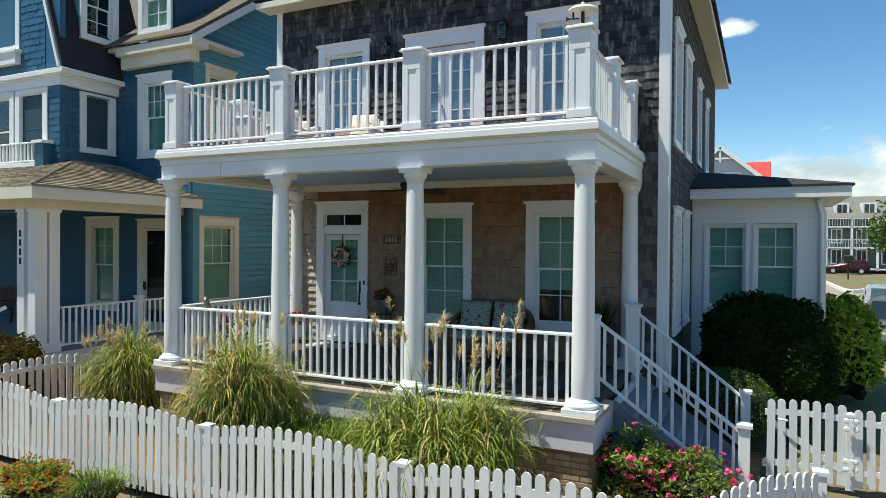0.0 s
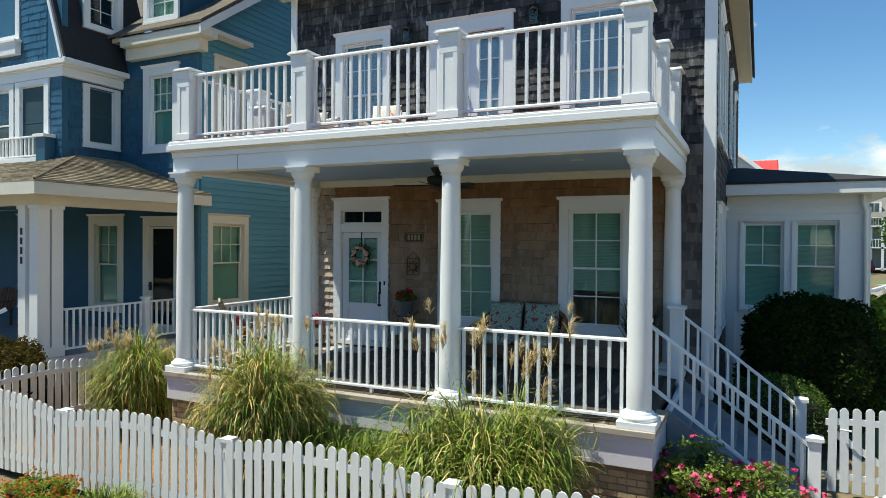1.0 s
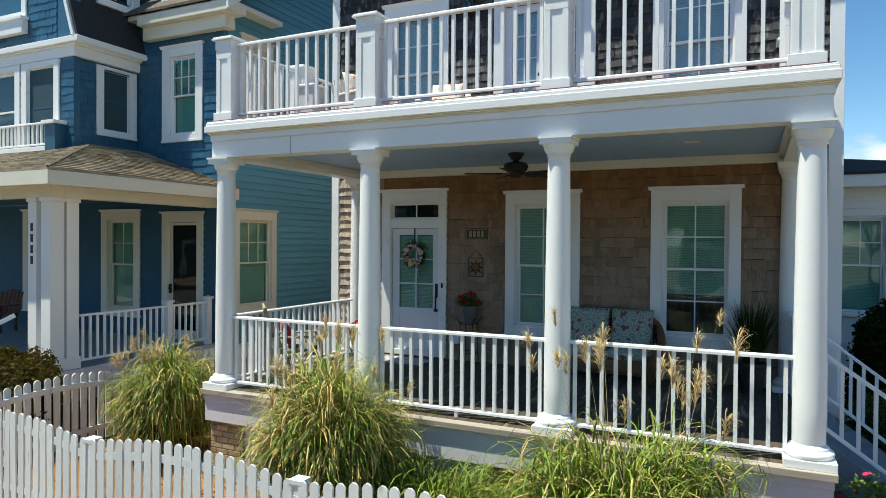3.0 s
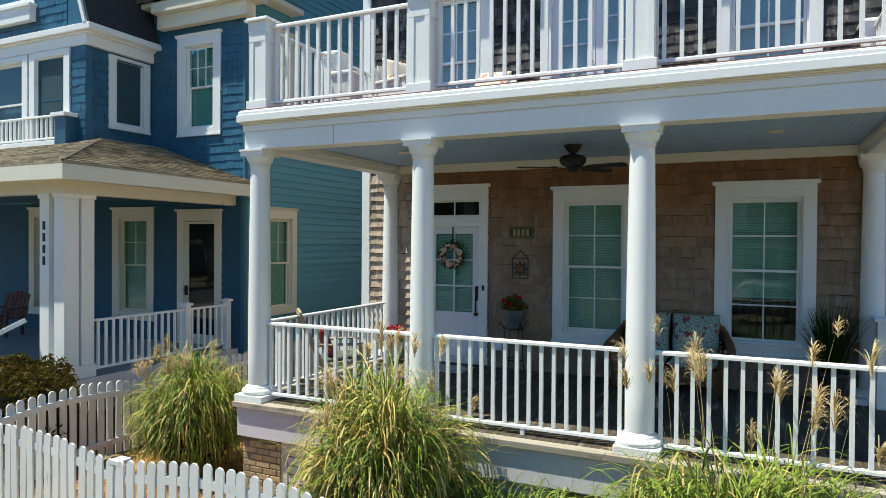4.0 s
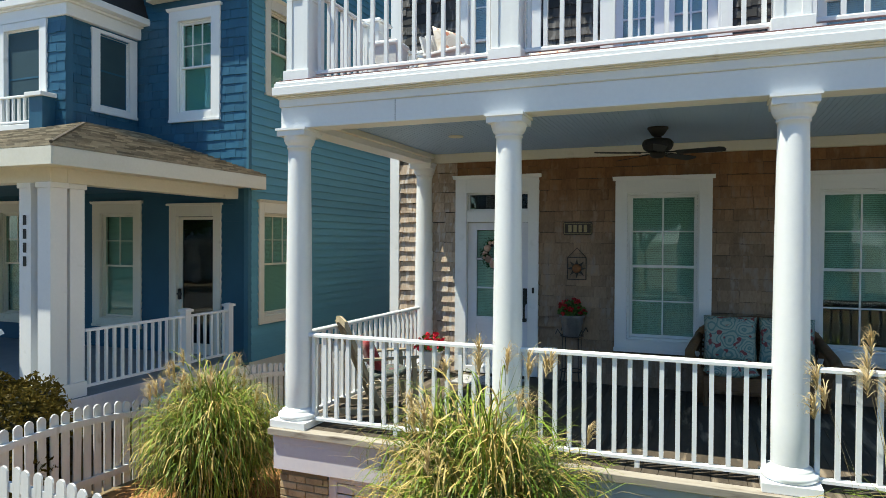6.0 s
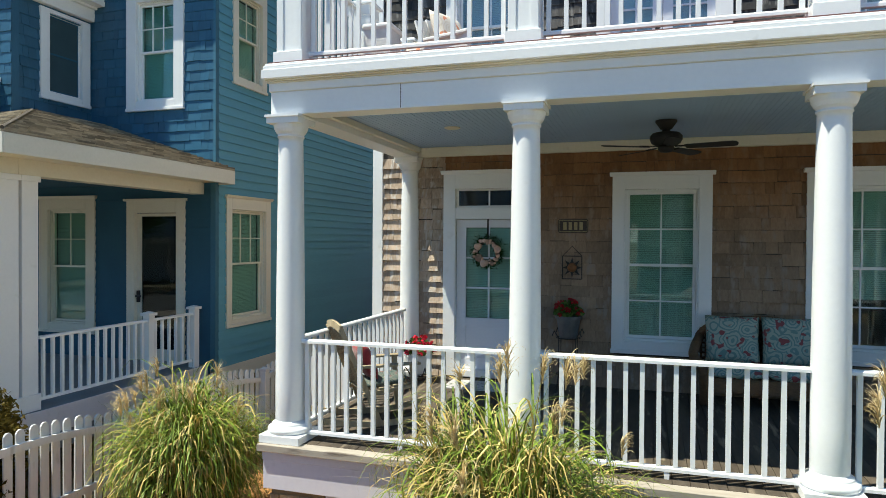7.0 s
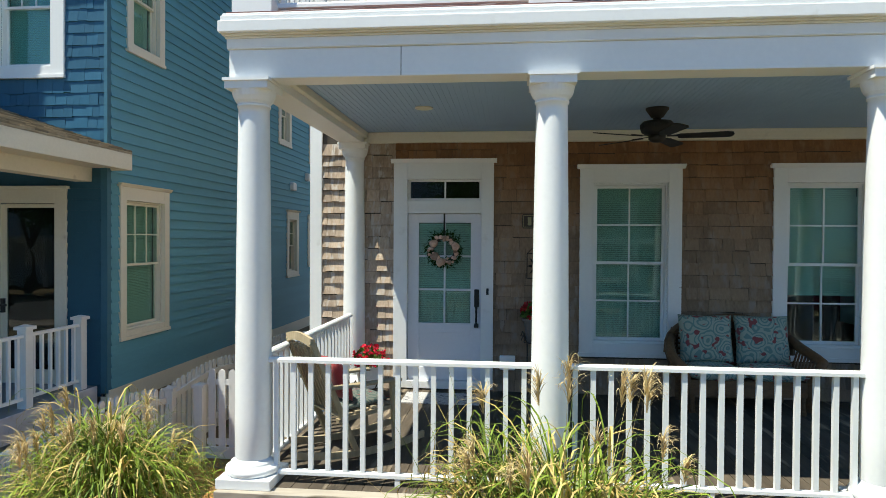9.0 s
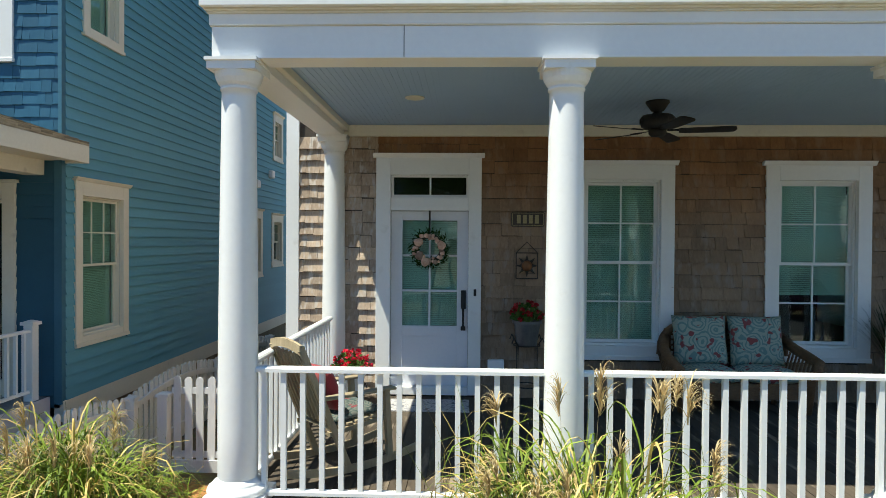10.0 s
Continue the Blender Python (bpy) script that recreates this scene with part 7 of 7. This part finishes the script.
def sun_ornament():
    g = thing("wall_ornament", (-6.505, WALL_Y - 0.045, 2.80), "rusty metal sun in a square frame hanging on the wall", "wall ornament")
    bm = bmesh.new()
    f = 0.125
    for a, b in (((-f, 0, -f * 1.2), (f, 0, -f * 1.2)), ((f, 0, -f * 1.2), (f, 0, f * 1.2)), ((f, 0, f * 1.2), (-f, 0, f * 1.2)), ((-f, 0, f * 1.2), (-f, 0, -f * 1.2))):
        bar(bm, a, b, 0.012)
    part("square_frame", bm, IRON, g, at=False)
    bm = bmesh.new()
    pts = []
    for k in range(24):
        a, r = k * math.pi / 12, 0.135 if k % 3 == 0 else 0.07
        pts.append((r * math.cos(a), r * math.sin(a)))
    prism(bm, pts, "y", -0.008, 0.002)
    part("rays", bm, IRON, g, at=False)
    bm = bmesh.new()
    lathe(bm, [(0.062, 0), (0.055, 0.015), (0.03, 0.026), (0.005, 0.03)], 0, 0, 20)
    turned(bm, pose(0, -0.008, 0, 90))
    part("disc", bm, RUST, g, "rust-orange sun disc", smooth=True, at=False)
    bm = bmesh.new()
    rod(bm, [(-f, 0, f * 1.2), (0, 0.01, f * 1.2 + 0.13), (f, 0, f * 1.2)], 0.005, 5)
    part("chain", bm, IRON, g, at=False)


sun_ornament()
bm = boxes((-6.955, -6.765, WALL_Y - 0.11, WALL_Y - 0.02, 1.53, 1.70), bevel=0.01)
solid("outlet_box", bm, WHITE, "small white weatherproof outlet box on the wall", "outlet box")

# doormat with a dark scroll print
MATBASE = cloth_print("doormat_print", (0.50, 0.48, 0.46), (0.30, 0.30, 0.32), (0.12, 0.12, 0.14), 9.0)
bm = bmesh.new()
bmesh.ops.create_grid(bm, x_segments=20, y_segments=8, size=1)
for v in bm.verts:
    v.co = Vector((-7.62 + v.co.x * 0.45, 10.63 + v.co.y * 0.26, FLOOR + 0.012 + 0.004 * noise.noise(v.co * 6)))
gm = bmesh.ops.extrude_face_region(bm, geom=bm.faces[:])
for v in gm["geom"]:
    if isinstance(v, bmesh.types.BMVert):
        v.co.z -= 0.014
bmesh.ops.recalc_face_normals(bm, faces=bm.faces)
solid("doormat", bm, MATBASE, "grey doormat with a dark scroll print before the door", "doormat")


# ---------------------------------------------------------------- balcony things
def wall_lantern(loc):
    g = thing("wall_lantern", loc, "black wall lantern beside the balcony door", "wall lantern", "wall lanterns")
    part("back_plate", boxes((-0.05, 0.05, -0.02, 0, -0.02, 0.16), bevel=0.004), BLACK, g, at=False)
    bm = bmesh.new()
    rod(bm, [(0, -0.01, 0.1), (0, -0.09, 0.16), (0, -0.13, 0.10)], 0.012)
    part("bracket", bm, BLACK, g, at=False)
    bm = bmesh.new()
    lathe(bm, [(0.13, 0.0), (0.12, 0.02), (0.05, 0.08), (0.02, 0.10)], 0, -0.13, 4)
    part("hood", bm, BLACK, g, at=False)
    bm = boxes(*[(x - 0.006, x + 0.006, -0.13 + y - 0.006, -0.13 + y + 0.006, -0.22, 0.0) for x in (-0.07, 0.07) for y in (-0.07, 0.07)], (-0.08, 0.08, -0.21, -0.05, -0.24, -0.22))
    part("cage", bm, BLACK, g, at=False)
    part("lantern_glass", boxes((-0.062, 0.062, -0.192, -0.068, -0.218, -0.002)), GLASS, g, at=False)
    return g


first = wall_lantern((-6.60, WALL_Y - 0.02, 7.14))
copy_thing(first, pose(-4.18, WALL_Y - 0.02, 7.14))


def lounge_chair(loc, rz, label, mat, print_cloth):
    g = thing("balcony_chair", loc, label, "chair", "balcony chairs", rz=rz)
    for s in (-1, 1):
        bm = boxes((s * 0.33 - 0.05, s * 0.33 + 0.05, -0.34, 0.32, 0.52, 0.56), bevel=0.01)
        part("armrest", bm, mat, g, at=False)
        for y in (-0.30, 0.28):
            part("leg", boxes((s * 0.33 - 0.03, s * 0.33 + 0.03, y - 0.03, y + 0.03, 0, 0.52)), mat, g, at=False)
        part("side_panel", boxes((s * 0.33 - 0.012, s * 0.33 + 0.012, -0.27, 0.25, 0.14, 0.52)), mat, g, at=False)
    part("seat", boxes((-0.30, 0.30, -0.33, 0.28, 0.26, 0.32), bevel=0.008), mat, g, at=False)
    m = pose(0, 0.26, 0.30, -18)
    for i in range(6):
        x = -0.27 + i * 0.108
        part("back_slat", boxes((x - 0.045, x + 0.045, -0.012, 0.012, 0, 0.62 - abs(x) * 0.35), m=m), mat, g, at=False)
    part("seat_cushion", turned(cushion(0.56, 0.56, 0.14), pose(0, -0.03, 0.39)), print_cloth, g, "cream cushion with a coral print", True, False)
    part("back_cushion", turned(cushion(0.54, 0.52, 0.16), pose(0, 0.17, 0.66, 70)), print_cloth, g, "cream cushion with a coral print", True, False)
    return g


lounge_chair((-6.72, 10.3, 4.79), 10, "white balcony chair with coral-print cushions", WHITEWICKER, CORAL)
lounge_chair((-7.55, 9.4, 4.79), 70, "white slatted balcony chair with coral-print cushions", WHITEWICKER, CORAL)
lounge_chair((-8.25, 10.3, 4.79), 25, "white balcony chair with coral-print cushions", WHITEWICKER, CORAL)
g = thing("storage_bin", (-8.42, 9.2, 4.79), "white lidded storage bin on the balcony", "storage bin")
bm = bmesh.new()
lathe(bm, [(0.19, 0), (0.22, 0.68)], 0, 0, 4)
part("body", turned(bm, pose(0, 0, 0, 0, 0, 45)), WHITEWICKER, g, at=False)
bm = boxes((-0.18, 0.18, -0.18, 0.18, 0.68, 0.74), bevel=0.02)
part("lid", bm, WHITE, g, at=False)

# weather instrument on the corner post
g = thing("weather_station", (BAL_X[-1], BAL_Y, 5.905), "small cream weather instrument on a dark stem", "weather station")
bm = bmesh.new()
rod(bm, [(0, 0, 0), (0, 0, 0.21)], 0.022)
part("stem", bm, BLACK, g, at=False)
bm = bmesh.new()
lathe(bm, [(0.17, 0.19), (0.185, 0.193), (0.18, 0.205), (0.14, 0.235), (0.085, 0.25), (0.03, 0.256), (0.02, 0.30), (0.008, 0.31)], 0, 0, 24)
part("hood", bm, CREAM, g, "cream dished hood", at=False)
bm = bmesh.new()
rod(bm, [(-0.11, -0.03, 0.2), (-0.11, -0.03, 0.12)], 0.012)
bar(bm, (-0.18, -0.03, 0.115), (-0.04, -0.03, 0.105), 0.012)
prism(bm, [(-0.2, 0.09), (-0.15, 0.115), (-0.2, 0.15)], "y", -0.033, -0.027)
part("vane", bm, BLACK, g, "black wind vane", at=False)

# ---------------------------------------------------------------- boards, planks and shingles
x, w, i = -8.86, 0.135, 0
me = mesh_of(boxes((0.002, w - 0.003, 0, 3.36, -0.028, 0)), "floor_board", DECK)
while x < -1.88:
    piece("floor_board", me, floor_base, (x, 7.74, FLOOR + (0.0015 if i % 3 else 0)))
    x += w
    i += 1

# clapboards of the neighbour's side wall
lap = 0.152


def clapboard(y0, y1):
    b = bmesh.new()
    prism(b, [(0.0, 0.012), (0.012, 0.006), (0.014, 0.0), (0.032, 0.0), (0.006, lap + 0.012), (0.0, lap + 0.012)], "y", 0, y1 - y0)
    return mesh_of(b, "clapboard", BLUE_PLANK)


cache = {}
rows = int((8.2 - 0.99) / lap)
for r in range(rows + 1):
    z = 0.99 + r * lap
    spans = [(NY + 0.06, 23.0)]
    for o in NE_LOW + NE_UP:
        if o[2] < z + lap / 2 < o[3] - 0.02:
            spans = [s for a, b in spans for s in ((a, min(b, o[0] + 0.01)), (max(a, o[1] - 0.01), b)) if s[1] - s[0] > 0.02]
    for a, b in spans:
        key = round(b - a, 3)
        if key not in cache:
            cache[key] = clapboard(a, b)
        piece("clapboard", cache[key], n_east, (NX, a, z))
for r in range(26):
    z = 8.2 + r * lap
    a, b = 11.62 + (z - 8.2) * 1.42, 22.9 - (z - 8.2) * 1.42
    if b - a > 0.3:
        piece("clapboard", clapboard(a, b), n_east, (NX, a, z))

# clapboards of the neighbour's porch wall
for r in range(int((4.06 - 1.06) / lap)):
    z = 1.06 + r * lap
    spans = [(-21.5, NX - 0.085)]
    for o in (*NS_LOW, NS_DOOR):
        if o[2] - 0.05 < z + lap / 2 < o[3] - 0.02:
            spans = [q for a, b in spans for q in ((a, min(b, o[0] + 0.01)), (max(a, o[1] - 0.01), b)) if q[1] - q[0] > 0.02]
    for a, b in spans:
        key = ("front", round(b - a, 3))
        if key not in cache:
            bm = bmesh.new()
            prism(bm, [(0.0, 0.0), (-0.024, 0.0), (-0.004, lap + 0.012), (0.0, lap + 0.012)], "x", 0, b - a)
            cache[key] = mesh_of(bm, "clapboard", BLUE_SHADED)
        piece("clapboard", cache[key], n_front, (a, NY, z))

# shingle courses
trim_s = [(o[0] + 0.03, o[1] - 0.03, o[2] + 0.03, o[3] - 0.02) for o in (*S_WIN, *S_UP, S_DOOR, S_UPDOOR)]
shingled(front, SOUTH, "south", WEST_X + 0.15, S_DOOR[0] + 0.02, FLOOR, 4.42, [], SHINGLE_PALE, near=(-9.2, -8.4, 1.7, 4.3), thick=0.034, ragged=0.009, seed=21, lap=0.985, joint=0.004)
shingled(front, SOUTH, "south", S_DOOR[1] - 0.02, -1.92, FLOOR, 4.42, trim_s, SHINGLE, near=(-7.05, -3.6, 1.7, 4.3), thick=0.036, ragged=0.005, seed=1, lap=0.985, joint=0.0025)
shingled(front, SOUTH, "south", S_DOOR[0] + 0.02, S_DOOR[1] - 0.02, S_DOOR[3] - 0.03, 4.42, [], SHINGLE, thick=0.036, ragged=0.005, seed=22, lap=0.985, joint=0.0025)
shingled(front, SOUTH, "south", WEST_X + 0.15, EAST_X - 0.15, 4.80, 8.34, trim_s, SHINGLE_DARK, ragged=0.016, thick=0.023, seed=2)
shingled(front, SOUTH, "south", -1.92, EAST_X - 0.15, FLOOR, 4.80, [], SHINGLE_OLD, ragged=0.01, thick=0.022, seed=12)
shingled(front, facing(0, WALL_Y, "south"), "south", -1.76, EAST_X - 0.15, 0.2, 1.24, [], SHINGLE_OLD, seed=3)
trim_e = [(o[0] + 0.03, o[1] - 0.03, o[2] + 0.03, o[3] - 0.02) for o in (*E_LOW, *E_UP)]
shingled(east, EAST, "east", WALL_Y + 0.15, 22.0, 0.6, 8.3, trim_e, SHINGLE_OLD, ragged=0.01, seed=4)
trim_n = [(o[0] + 0.03, o[1] - 0.03, o[2] + 0.03, o[3] - 0.02) for o in (*NS_UP,)]
shingled(n_front, N_S, "south", -15.0, NX - 0.031, 4.3, 8.0, trim_n, BLUE_SHINGLE, exposure=0.165, near=(-14.9, -12.4, 4.35, 7.9), ragged=0.008, thick=0.018, seed=6)
shingled(bay_f, B_S, "south", -19.9, -14.95, 4.7, 6.95, [(o[0] + 0.03, o[1] - 0.03, o[2] + 0.03, o[3] - 0.02) for o in BAYF_W], BLUE_SHINGLE, exposure=0.165, ragged=0.01, thick=0.018, seed=7)
shingled(bay_f, B_S, "south", -19.9, -15.5, 7.34, 10.3, [(-17.9, -16.5, 7.95, 9.55)], BLUE_SHINGLE, exposure=0.165, ragged=0.01, thick=0.018, seed=8)
shingled(bay_e, B_E, "east", 10.05, NY, 4.7, 6.95, [(BAY_W[0] + 0.03, BAY_W[1] - 0.03, BAY_W[2] + 0.03, BAY_W[3] - 0.02)], BLUE_SHINGLE, exposure=0.165, ragged=0.008, thick=0.024, seed=9)
shingled(west, facing(WEST_X + 0.02, 0, "west"), "west", -22.0, -WALL_Y - 0.15, 0.6, 8.3, [], SHINGLE_PALE, ragged=0.01, seed=10)
